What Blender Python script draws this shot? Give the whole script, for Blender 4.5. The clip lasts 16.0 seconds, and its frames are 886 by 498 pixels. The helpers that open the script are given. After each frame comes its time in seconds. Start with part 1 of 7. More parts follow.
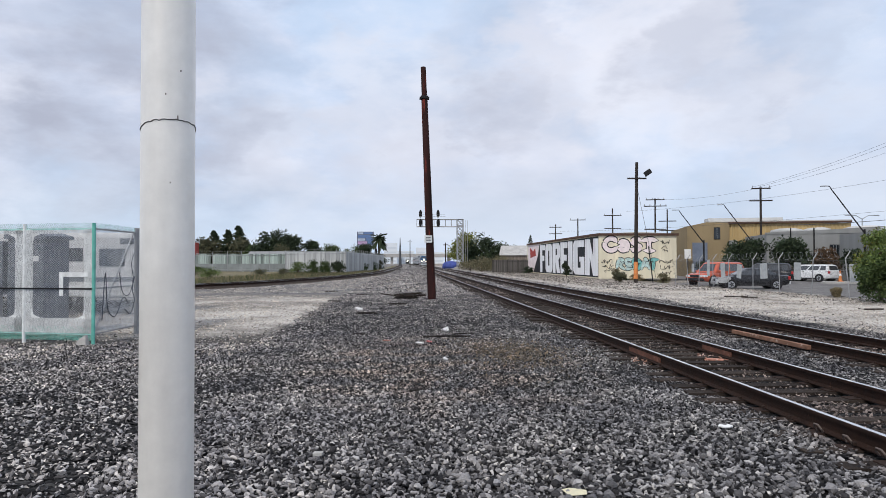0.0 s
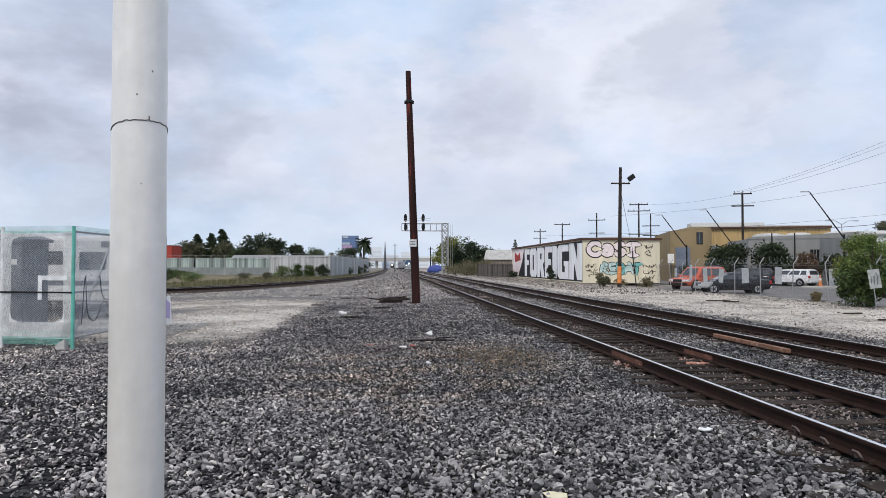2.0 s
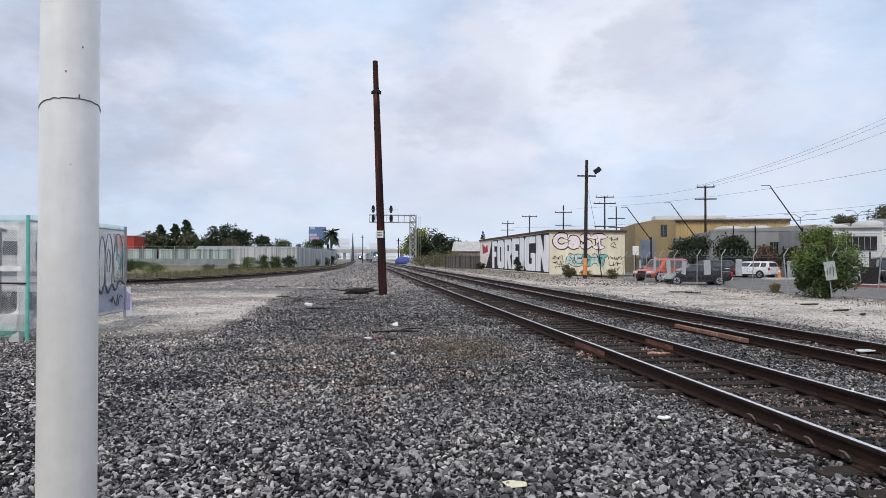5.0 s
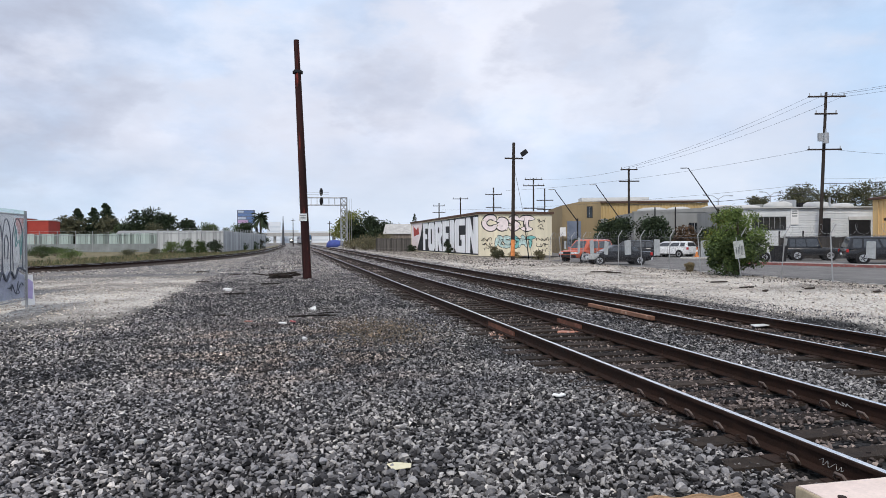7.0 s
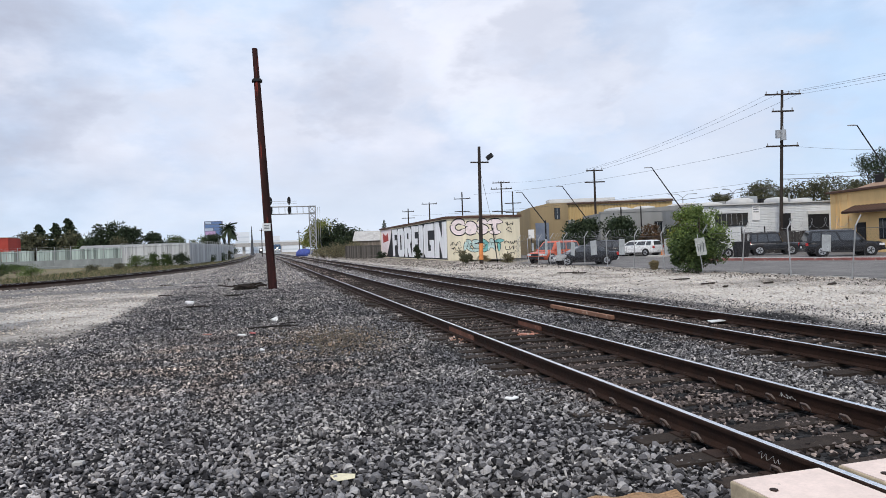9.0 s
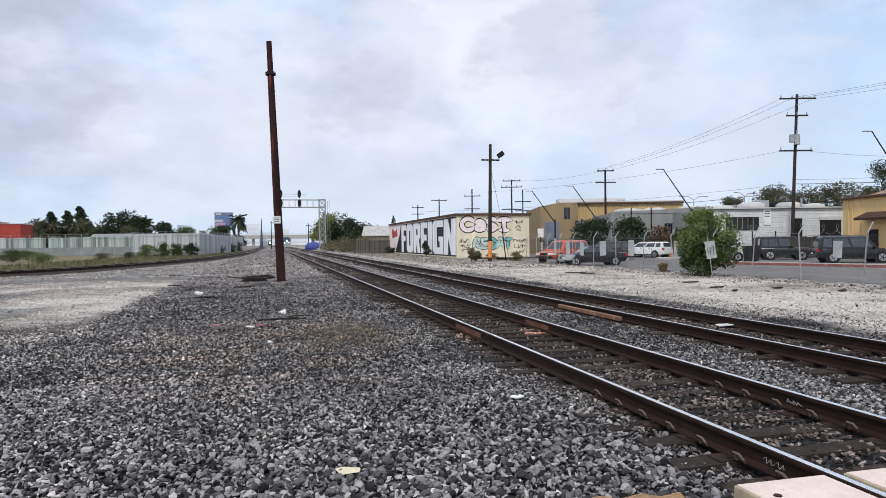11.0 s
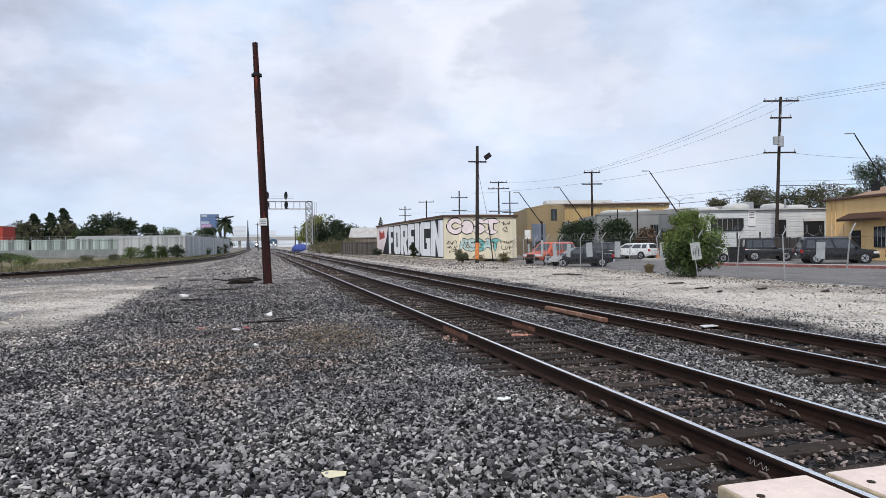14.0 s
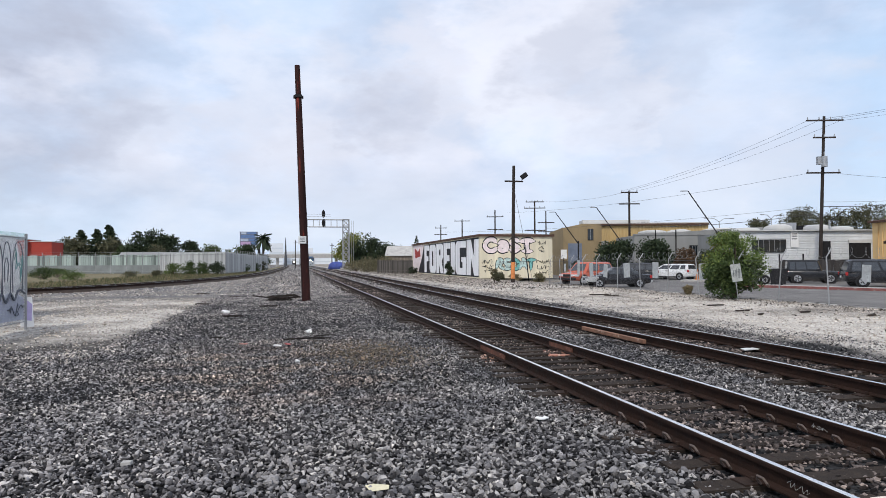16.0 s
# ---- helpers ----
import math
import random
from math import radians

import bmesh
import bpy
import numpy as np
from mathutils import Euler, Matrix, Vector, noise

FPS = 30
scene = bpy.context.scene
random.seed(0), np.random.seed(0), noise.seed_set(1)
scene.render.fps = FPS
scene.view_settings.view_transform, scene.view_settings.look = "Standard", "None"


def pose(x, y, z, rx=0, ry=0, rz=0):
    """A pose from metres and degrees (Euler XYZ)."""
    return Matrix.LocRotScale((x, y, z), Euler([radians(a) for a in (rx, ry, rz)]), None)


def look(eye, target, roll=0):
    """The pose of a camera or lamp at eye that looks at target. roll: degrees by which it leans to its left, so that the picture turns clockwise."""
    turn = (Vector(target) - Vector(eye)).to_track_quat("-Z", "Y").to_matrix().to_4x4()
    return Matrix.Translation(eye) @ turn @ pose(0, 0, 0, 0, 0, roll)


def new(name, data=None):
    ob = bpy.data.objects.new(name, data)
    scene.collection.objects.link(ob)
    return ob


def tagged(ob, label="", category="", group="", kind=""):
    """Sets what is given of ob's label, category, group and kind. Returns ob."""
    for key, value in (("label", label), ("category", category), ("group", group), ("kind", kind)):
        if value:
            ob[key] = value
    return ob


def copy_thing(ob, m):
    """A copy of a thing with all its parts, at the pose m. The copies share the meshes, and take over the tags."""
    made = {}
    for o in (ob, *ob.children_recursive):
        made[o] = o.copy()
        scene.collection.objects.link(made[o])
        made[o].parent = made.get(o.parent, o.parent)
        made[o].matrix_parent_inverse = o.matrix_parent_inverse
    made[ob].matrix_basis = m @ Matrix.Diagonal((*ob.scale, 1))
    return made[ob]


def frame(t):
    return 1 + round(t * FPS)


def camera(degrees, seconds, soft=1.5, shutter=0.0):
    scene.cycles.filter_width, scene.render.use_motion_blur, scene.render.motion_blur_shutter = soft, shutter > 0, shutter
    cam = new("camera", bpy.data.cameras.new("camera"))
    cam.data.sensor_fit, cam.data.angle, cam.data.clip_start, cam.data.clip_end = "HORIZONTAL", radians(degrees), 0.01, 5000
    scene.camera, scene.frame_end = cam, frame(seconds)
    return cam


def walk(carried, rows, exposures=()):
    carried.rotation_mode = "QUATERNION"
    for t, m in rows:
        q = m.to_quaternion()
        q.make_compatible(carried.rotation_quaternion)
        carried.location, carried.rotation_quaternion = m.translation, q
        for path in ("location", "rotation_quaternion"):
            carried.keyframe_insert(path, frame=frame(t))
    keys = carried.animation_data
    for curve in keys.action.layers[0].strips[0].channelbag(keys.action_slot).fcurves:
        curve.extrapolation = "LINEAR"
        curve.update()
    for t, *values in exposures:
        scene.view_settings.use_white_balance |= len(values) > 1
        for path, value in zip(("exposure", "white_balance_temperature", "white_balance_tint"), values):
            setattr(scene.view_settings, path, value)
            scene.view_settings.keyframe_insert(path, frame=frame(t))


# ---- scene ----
cam = camera(65.2, 16.0, soft=0.6)
PATH = [
    (0, (-4.276, 0.002, 1.731), (-4.168, 1.999, 1.768), -0.1),
    (0.5, (-4.264, -0.005, 1.727), (-4.136, 1.991, 1.77), 0.1),
    (1, (-4.26, 0.004, 1.727), (-4.118, 1.998, 1.773), 0.2),
    (1.5, (-4.254, 0.003, 1.726), (-4.107, 1.997, 1.774), 0.1),
    (2, (-4.247, -0.001, 1.726), (-4.096, 1.993, 1.775), 0.0),
    (2.5, (-4.235, 0.006, 1.732), (-4.073, 1.998, 1.779), 0.0),
    (3, (-4.223, -0.004, 1.732), (-4.047, 1.988, 1.777), -0.0),
    (5.3, (-4.169, 0.025, 1.71), (-3.913, 2.008, 1.725), 0.0),
    (5.5, (-4.122, 0.018, 1.724), (-3.855, 2.0, 1.731), -0.1),
    (6, (-4.006, 0.038, 1.708), (-3.691, 2.013, 1.702), -0.2),
    (6.5, (-3.845, -0.007, 1.703), (-3.477, 1.959, 1.687), -0.3),
    (7, (-3.799, -0.01, 1.713), (-3.368, 1.943, 1.687), -0.4),
    (7.5, (-3.708, 0.015, 1.694), (-3.213, 1.952, 1.66), -0.6),
    (8, (-3.559, -0.035, 1.687), (-3.031, 1.894, 1.651), -1.0),
    (8.5, (-3.534, -0.034, 1.695), (-3.004, 1.895, 1.666), -1.7),
    (9, (-3.542, -0.04, 1.715), (-3.031, 1.894, 1.702), -2.1),
    (11.5, (-3.556, -0.059, 1.722), (-3.069, 1.88, 1.696), -0.5),
    (12, (-3.549, -0.055, 1.722), (-3.052, 1.883, 1.692), -0.6),
    (12.5, (-3.546, -0.064, 1.724), (-3.04, 1.87, 1.692), -0.7),
    (13, (-3.543, -0.057, 1.72), (-3.029, 1.876, 1.691), -0.8),
    (13.5, (-3.543, -0.07, 1.726), (-3.024, 1.861, 1.701), -0.7),
    (14, (-3.546, -0.066, 1.732), (-3.024, 1.865, 1.714), -0.8),
    (14.5, (-3.533, -0.073, 1.738), (-3.023, 1.861, 1.73), -1.2),
    (15, (-3.507, -0.074, 1.739), (-3.034, 1.869, 1.746), -1.6),
    (15.5, (-3.497, -0.12, 1.734), (-3.065, 1.833, 1.757), -1.2),
    (15.9, (-3.629, -0.182, 1.753), (-3.205, 1.772, 1.788), -0.4),
    (16, (-3.644, -0.225, 1.751), (-3.22, 1.73, 1.788), -0.3),
]
walk(cam, [(t, look(eye, target, roll)) for t, eye, target, roll in PATH], [(0, -0.05), (3, -0.05), (6, 0.0), (9, 0.05), (16, 0.05)])

# ---- world and sun ----
def ramp(nt, pts, interp="LINEAR"):
    n = nt.nodes.new("ShaderNodeValToRGB")
    n.color_ramp.interpolation = interp
    while len(n.color_ramp.elements) < len(pts):
        n.color_ramp.elements.new(0.5)
    for e, (p, c) in zip(n.color_ramp.elements, pts):
        e.position = p
        e.color = (*c, 1) if len(c) == 3 else c
    return n


def node(nt, kind, **values):
    """A node with its sockets set by name."""
    n = nt.nodes.new(kind)
    for k, v in values.items():
        n.inputs[k.replace("_", " ")].default_value = v
    return n


def mathn(nt, op, a, b=None, c=None, clamp=False):
    n = nt.nodes.new("ShaderNodeMath")
    n.operation, n.use_clamp = op, clamp
    for i, v in enumerate((a, b, c)):
        if v is None:
            continue
        if isinstance(v, (int, float)):
            n.inputs[i].default_value = v
        else:
            nt.links.new(v, n.inputs[i])
    return n.outputs[0]


def mixc(nt, fac, a, b, blend="MIX"):
    n = nt.nodes.new("ShaderNodeMix")
    n.data_type, n.blend_type, n.clamp_factor = "RGBA", blend, True
    for i, v in ((0, fac), (6, a), (7, b)):
        if isinstance(v, (int, float)):
            n.inputs[i].default_value = v
        elif isinstance(v, tuple):
            n.inputs[i].default_value = (*v, 1)
        else:
            nt.links.new(v, n.inputs[i])
    return n.outputs[2]


SUN_EL, SUN_AZ = 48.0, 211.0   # degrees; azimuth clockwise from +y
world = bpy.data.worlds.new("overcast_sky")
scene.world = world
world.use_nodes = True
nt = world.node_tree
nt.nodes.clear()
L = nt.links.new
w_out = nt.nodes.new("ShaderNodeOutputWorld")
w_bg = node(nt, "ShaderNodeBackground", Strength=1.0)
sky = nt.nodes.new("ShaderNodeTexSky")
sky.sky_type, sky.sun_disc = "NISHITA", False
sky.sun_elevation, sky.sun_rotation = radians(SUN_EL), radians(SUN_AZ)
sky.air_density, sky.dust_density = 1.0, 2.0
co = nt.nodes.new("ShaderNodeTexCoord")
sep = nt.nodes.new("ShaderNodeSeparateXYZ")
L(co.outputs["Generated"], sep.inputs[0])
up = mathn(nt, "MAXIMUM", sep.outputs[2], 0.0)
puffy = node(nt, "ShaderNodeMapping", Scale=(1.0, 1.0, 2.1))
L(co.outputs["Generated"], puffy.inputs[0])
n1 = node(nt, "ShaderNodeTexNoise", Scale=7.5, Detail=9.0, Roughness=0.56, Distortion=0.12)
L(puffy.outputs[0], n1.inputs["Vector"])
off2 = node(nt, "ShaderNodeMapping", Location=(7.7, 4.2, 2.0), Scale=(1.0, 1.0, 2.4))
L(co.outputs["Generated"], off2.inputs[0])
n2 = node(nt, "ShaderNodeTexNoise", Scale=4.2, Detail=8.0, Roughness=0.54, Distortion=0.15)
L(off2.outputs[0], n2.inputs["Vector"])
puff = mathn(nt, "SUBTRACT", n1.outputs[0], 0.5)
wander = node(nt, "ShaderNodeTexNoise", Scale=5.0, Detail=5.0, Roughness=0.6)
L(puffy.outputs[0], wander.inputs["Vector"])
wv = nt.nodes.new("ShaderNodeVectorMath")
wv.operation = "SUBTRACT"
L(wander.outputs["Color"], wv.inputs[0])
wv.inputs[1].default_value = (0.5, 0.5, 0.5)
ws_ = nt.nodes.new("ShaderNodeVectorMath")
ws_.operation = "MULTIPLY_ADD"
L(wv.outputs[0], ws_.inputs[0])
ws_.inputs[1].default_value = (0.34, 0.34, 0.18)
L(co.outputs["Generated"], ws_.inputs[2])
wn = nt.nodes.new("ShaderNodeVectorMath")
wn.operation = "NORMALIZE"
L(ws_.outputs[0], wn.inputs[0])
# cloud banks and gaps: where they stand, how many degrees wide, how strong
DARK_CLOUDS = [
    ((-0.30, 0.91, 0.285), 7, 0.62),
    ((-0.42, 0.88, 0.25), 10, 1.0),
    ((-0.45, 0.873, 0.185), 7, 0.95),
    ((-0.365, 0.918, 0.155), 4, 0.55),
    ((0.136, 0.967, 0.212), 3.8, 0.66),
    ((0.205, 0.953, 0.215), 3.4, 0.42),
    ((0.34, 0.902, 0.258), 3.8, 0.62),
    ((0.395, 0.882, 0.255), 3.4, 0.50),
    ((0.452, 0.839, 0.310), 4, 0.45),
    ((0.14, 0.945, 0.300), 4, 0.26),
    ((-0.20, 0.973, 0.112), 5, 0.40),
    ((-0.07, 0.99, 0.105), 6, 0.36),
    ((0.06, 0.992, 0.10), 6, 0.36),
    ((0.20, 0.975, 0.10), 6, 0.34),
    ((-0.335, 0.937, 0.10), 4, 0.32),
    ((0.562, 0.785, 0.26), 6, 0.20),
    ((0.62, 0.775, 0.12), 6, 0.30),
    ((0.50, 0.86, 0.10), 6, 0.30),
]
WHITE_CLOUDS = [
    ((0.60, 0.78, 0.15), 6, 0.6),
    ((-0.04, 0.97, 0.235), 5, 0.7),
    ((0.055, 0.972, 0.225), 6, 0.8),
    ((0.205, 0.943, 0.262), 4, 0.8),
    ((0.33, 0.90, 0.297), 5, 0.8),
    ((0.41, 0.885, 0.222), 4, 0.7),
    ((0.10, 0.983, 0.15), 7, 0.6),
    ((-0.2, 0.968, 0.15), 4, 0.6),
    ((0.53, 0.835, 0.13), 6, 0.55),
    ((-0.40, 0.908, 0.11), 4, 0.6),
]
BLUE_GAPS = [
    ((-0.05, 0.950, 0.298), 6, 0.62),
    ((0.05, 0.945, 0.325), 5, 0.55),
    ((0.489, 0.85, 0.195), 7, 0.50),
    ((0.60, 0.765, 0.215), 7, 0.60),
    ((0.71, 0.688, 0.16), 8, 0.75),
    ((-0.21, 0.949, 0.225), 5, 0.50),
    ((-0.12, 0.974, 0.185), 4, 0.32),
    ((0.29, 0.938, 0.185), 4, 0.40),
    ((-0.404, 0.913, 0.058), 6, 0.45),
    ((0.40, 0.905, 0.14), 5, 0.30),
]

def bank(rows):
    total = None
    for d, deg, k in rows:
        dp = nt.nodes.new("ShaderNodeVectorMath")
        dp.operation = "DOT_PRODUCT"
        L(wn.outputs[0], dp.inputs[0])
        dp.inputs[1].default_value = d
        mr = nt.nodes.new("ShaderNodeMapRange")
        mr.interpolation_type = "SMOOTHSTEP"
        mr.inputs[1].default_value, mr.inputs[2].default_value = math.cos(radians(deg * 1.7)), math.cos(radians(deg * 0.2))
        L(dp.outputs["Value"], mr.inputs[0])
        edge = nt.nodes.new("ShaderNodeMapRange")
        edge.interpolation_type = "SMOOTHSTEP"
        edge.inputs[1].default_value, edge.inputs[2].default_value, edge.inputs[4].default_value = -0.05, 1.20, k
        L(mathn(nt, "MULTIPLY_ADD", puff, 2.6, mr.outputs[0]), edge.inputs[0])
        total = edge.outputs[0] if total is None else mathn(nt, "MAXIMUM", total, edge.outputs[0])
    return total


shade = ramp(nt, [(0.36, (0.56, 0.635, 0.80)), (0.45, (0.68, 0.755, 0.92)), (0.53, (0.78, 0.83, 0.98)), (0.62, (0.89, 0.905, 1.01))])
L(n2.outputs[0], shade.inputs[0])
blue = mixc(nt, 1.0, sky.outputs[0], (0.10, 0.10, 0.10), "MULTIPLY")
blue = mixc(nt, 0.78, blue, (0.62, 0.83, 1.10))
clouds = mixc(nt, bank(BLUE_GAPS), shade.outputs[0], blue)
clouds = mixc(nt, bank(WHITE_CLOUDS), clouds, (0.925, 0.91, 0.98))
billow = ramp(nt, [(0.36, (0.42, 0.42, 0.42)), (0.58, (1, 1, 1))])
L(wander.outputs[0], billow.inputs[0])
clouds = mixc(nt, mathn(nt, "MULTIPLY", bank(DARK_CLOUDS), billow.outputs[0]), clouds, (0.50, 0.52, 0.625))
# pale, hazy strip low over the horizon
low = ramp(nt, [(0.0, (1, 1, 1)), (0.05, (0.8, 0.8, 0.8)), (0.14, (0, 0, 0))])
L(up, low.inputs[0])
final = mixc(nt, mathn(nt, "MULTIPLY", low.outputs[0], 0.5), clouds, (0.70, 0.81, 0.93))
final = mixc(nt, 1.0, final, (0.955, 0.99, 1.02), "MULTIPLY")
L(final, w_bg.inputs[0])
L(w_bg.outputs[0], w_out.inputs[0])

sun = new("sun", bpy.data.lights.new("sun", "SUN"))
sun.data.energy, sun.data.angle, sun.data.color = 2.3, radians(7), (1.0, 0.93, 0.84)
el, az = radians(SUN_EL), radians(SUN_AZ)
sun.matrix_world = look((0, 0, 60), (-math.sin(az) * math.cos(el) * 50, -math.cos(az) * math.cos(el) * 50, 60 - math.sin(el) * 50))


# ---- materials ----
def mat(name, col, rough=0.7, metal=0.0, var=0.25, scale=3.0, fine=40.0, bump=0.15, spot=None, spot_at=0.62, rand=0.0, streak=0.0, island=False):
    """A painted, stony or woody surface: colour with stains and grain at two scales, fine relief, and per-piece variation."""
    m = bpy.data.materials.new(name)
    m.use_nodes = True
    t = m.node_tree
    b = t.nodes["Principled BSDF"]
    b.inputs["Metallic"].default_value = metal
    b.inputs["Specular IOR Level"].default_value = 0.5 if rough < 0.5 else 0.14
    tc = t.nodes.new("ShaderNodeTexCoord")
    mp = node(t, "ShaderNodeMapping", Scale=(1, 1, 0.12 if streak else 1))
    t.links.new(tc.outputs["Object"], mp.inputs[0])
    a = node(t, "ShaderNodeTexNoise", Scale=scale, Detail=5.0, Roughness=0.6)
    f = node(t, "ShaderNodeTexNoise", Scale=fine, Detail=4.0, Roughness=0.65)
    t.links.new(mp.outputs[0], a.inputs["Vector"])
    t.links.new(tc.outputs["Object"], f.inputs["Vector"])
    lo = tuple(c * (1 - var) for c in col)
    hi = tuple(min(1.0, c * (1 + var)) for c in col)
    r1 = ramp(t, [(0.3, lo), (0.7, hi)])
    t.links.new(a.outputs[0], r1.inputs[0])
    r2 = ramp(t, [(0.3, (1 - var * 0.7,) * 3), (0.7, (1.0,) * 3)])
    t.links.new(f.outputs[0], r2.inputs[0])
    c = mixc(t, 1.0, r1.outputs[0], r2.outputs[0], "MULTIPLY")
    if spot:
        s = node(t, "ShaderNodeTexNoise", Scale=scale * 2.3, Detail=8.0, Roughness=0.7)
        t.links.new(mp.outputs[0], s.inputs["Vector"])
        rs = ramp(t, [(spot_at, (0, 0, 0)), (spot_at + 0.08, (1, 1, 1))])
        t.links.new(s.outputs[0], rs.inputs[0])
        c = mixc(t, rs.outputs[0], c, spot)
    if rand:
        if island:
            rn = t.nodes.new("ShaderNodeNewGeometry").outputs["Random Per Island"]
        else:
            rn = t.nodes.new("ShaderNodeObjectInfo").outputs["Random"]
        rr = ramp(t, [(0.0, (1 - rand,) * 3), (1.0, (1 + rand,) * 3)])
        t.links.new(rn, rr.inputs[0])
        c = mixc(t, 1.0, c, rr.outputs[0], "MULTIPLY")
    t.links.new(c, b.inputs["Base Color"])
    rg = ramp(t, [(0.3, (max(0, rough - 0.12),) * 3), (0.7, (min(1, rough + 0.12),) * 3)])
    t.links.new(a.outputs[0], rg.inputs[0])
    t.links.new(rg.outputs[0], b.inputs["Roughness"])
    if bump:
        bn = node(t, "ShaderNodeBump", Strength=bump, Distance=0.02)
        t.links.new(f.outputs[0], bn.inputs["Height"])
        t.links.new(bn.outputs[0], b.inputs["Normal"])
    return m


def glow(name, col, power):
    m = bpy.data.materials.new(name)
    m.use_nodes = True
    b = m.node_tree.nodes["Principled BSDF"]
    b.inputs["Base Color"].default_value = (*col, 1)
    b.inputs["Emission Color"].default_value = (*col, 1)
    b.inputs["Emission Strength"].default_value = power
    return m


def glassy(name, col=(0.02, 0.025, 0.03), rough=0.06):
    """Dark glazing of vehicles and shut buildings, glossy over a dark inside."""
    m = bpy.data.materials.new(name)
    m.use_nodes = True
    t = m.node_tree
    b = t.nodes["Principled BSDF"]
    n = node(t, "ShaderNodeTexNoise", Scale=2.0, Detail=3.0)
    r = ramp(t, [(0.3, tuple(c * 0.6 for c in col)), (0.7, tuple(c * 1.5 for c in col))])
    t.links.new(n.outputs[0], r.inputs[0])
    t.links.new(r.outputs[0], b.inputs["Base Color"])
    b.inputs["Roughness"].default_value = rough
    b.inputs["Specular IOR Level"].default_value = 0.5
    return m


def stones_mat(name, pts, bump=0.5, zoned=False, patchy=0.3, single=False):
    """Broken stone: each piece its own grey, with grain."""
    m = bpy.data.materials.new(name)
    m.use_nodes = True
    t = m.node_tree
    b = t.nodes["Principled BSDF"]
    rn = t.nodes.new("ShaderNodeObjectInfo").outputs["Random"] if single else t.nodes.new("ShaderNodeNewGeometry").outputs["Random Per Island"]
    r = ramp(t, pts)
    t.links.new(rn, r.inputs[0])
    tc = t.nodes.new("ShaderNodeTexCoord")
    n = node(t, "ShaderNodeTexNoise", Scale=55.0, Detail=5.0, Roughness=0.7)
    t.links.new(tc.outputs["Object"], n.inputs["Vector"])
    big = node(t, "ShaderNodeTexNoise", Scale=0.55, Detail=4.0, Roughness=0.6)
    t.links.new(tc.outputs["Object"], big.inputs["Vector"])
    r2 = ramp(t, [(0.3, (0.72, 0.72, 0.72)), (0.7, (1.2, 1.2, 1.2))])
    t.links.new(n.outputs[0], r2.inputs[0])
    r3 = ramp(t, [(0.35, (1 - patchy, 1 - patchy, 1.03 - patchy)), (0.65, (1 + patchy, 0.97 + patchy, 0.92 + patchy))])
    t.links.new(big.outputs[0], r3.inputs[0])
    c = mixc(t, 1.0, r.outputs[0], r2.outputs[0], "MULTIPLY")
    c = mixc(t, 1.0, c, r3.outputs[0], "MULTIPLY")
    if zoned:
        # stone grows paler up the line and towards -x, in patches
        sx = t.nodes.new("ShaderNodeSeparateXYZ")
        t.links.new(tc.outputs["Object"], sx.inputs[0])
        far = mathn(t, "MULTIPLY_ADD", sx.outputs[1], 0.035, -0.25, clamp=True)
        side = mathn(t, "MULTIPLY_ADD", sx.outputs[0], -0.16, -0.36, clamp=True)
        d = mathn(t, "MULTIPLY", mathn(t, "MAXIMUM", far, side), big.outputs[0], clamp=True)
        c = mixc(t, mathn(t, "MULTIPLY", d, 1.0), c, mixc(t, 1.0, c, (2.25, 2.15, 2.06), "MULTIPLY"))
        # rust and brake dust between the rails
        for mid in (0.75, 4.43):
            rust = mathn(t, "MULTIPLY_ADD", mathn(t, "ABSOLUTE", mathn(t, "SUBTRACT", sx.outputs[0], mid)), -2.2, 2.6, clamp=True)
            c = mixc(t, mathn(t, "MULTIPLY", rust, 0.7), c, mixc(t, 1.0, c, (0.80, 0.62, 0.53), "MULTIPLY"))
        # brown, earthy stains where weeds have rotted
        ex = mathn(t, "DIVIDE", mathn(t, "ADD", sx.outputs[0], 3.6), 2.6)
        ey = mathn(t, "DIVIDE", mathn(t, "SUBTRACT", sx.outputs[1], 12.2), 4.5)
        oval = mathn(t, "SUBTRACT", 1.25, mathn(t, "ADD", mathn(t, "MULTIPLY", ex, ex), mathn(t, "MULTIPLY", ey, ey)), clamp=True)
        st = ramp(t, [(0.45, (0, 0, 0)), (0.58, (1, 1, 1))])
        bn2 = node(t, "ShaderNodeTexNoise", Scale=1.3, Detail=6.0, Roughness=0.65)
        t.links.new(tc.outputs["Object"], bn2.inputs["Vector"])
        t.links.new(bn2.outputs[0], st.inputs[0])
        c = mixc(t, mathn(t, "MULTIPLY", mathn(t, "MULTIPLY", oval, st.outputs[0]), 0.7), c, mixc(t, 1.0, c, (1.46, 1.22, 1.03), "MULTIPLY"))
    t.links.new(c, b.inputs["Base Color"])
    b.inputs["Roughness"].default_value = 0.8
    b.inputs["Specular IOR Level"].default_value = 0.15
    bn = node(t, "ShaderNodeBump", Strength=bump, Distance=0.006)
    t.links.new(n.outputs[0], bn.inputs["Height"])
    t.links.new(bn.outputs[0], b.inputs["Normal"])
    return m


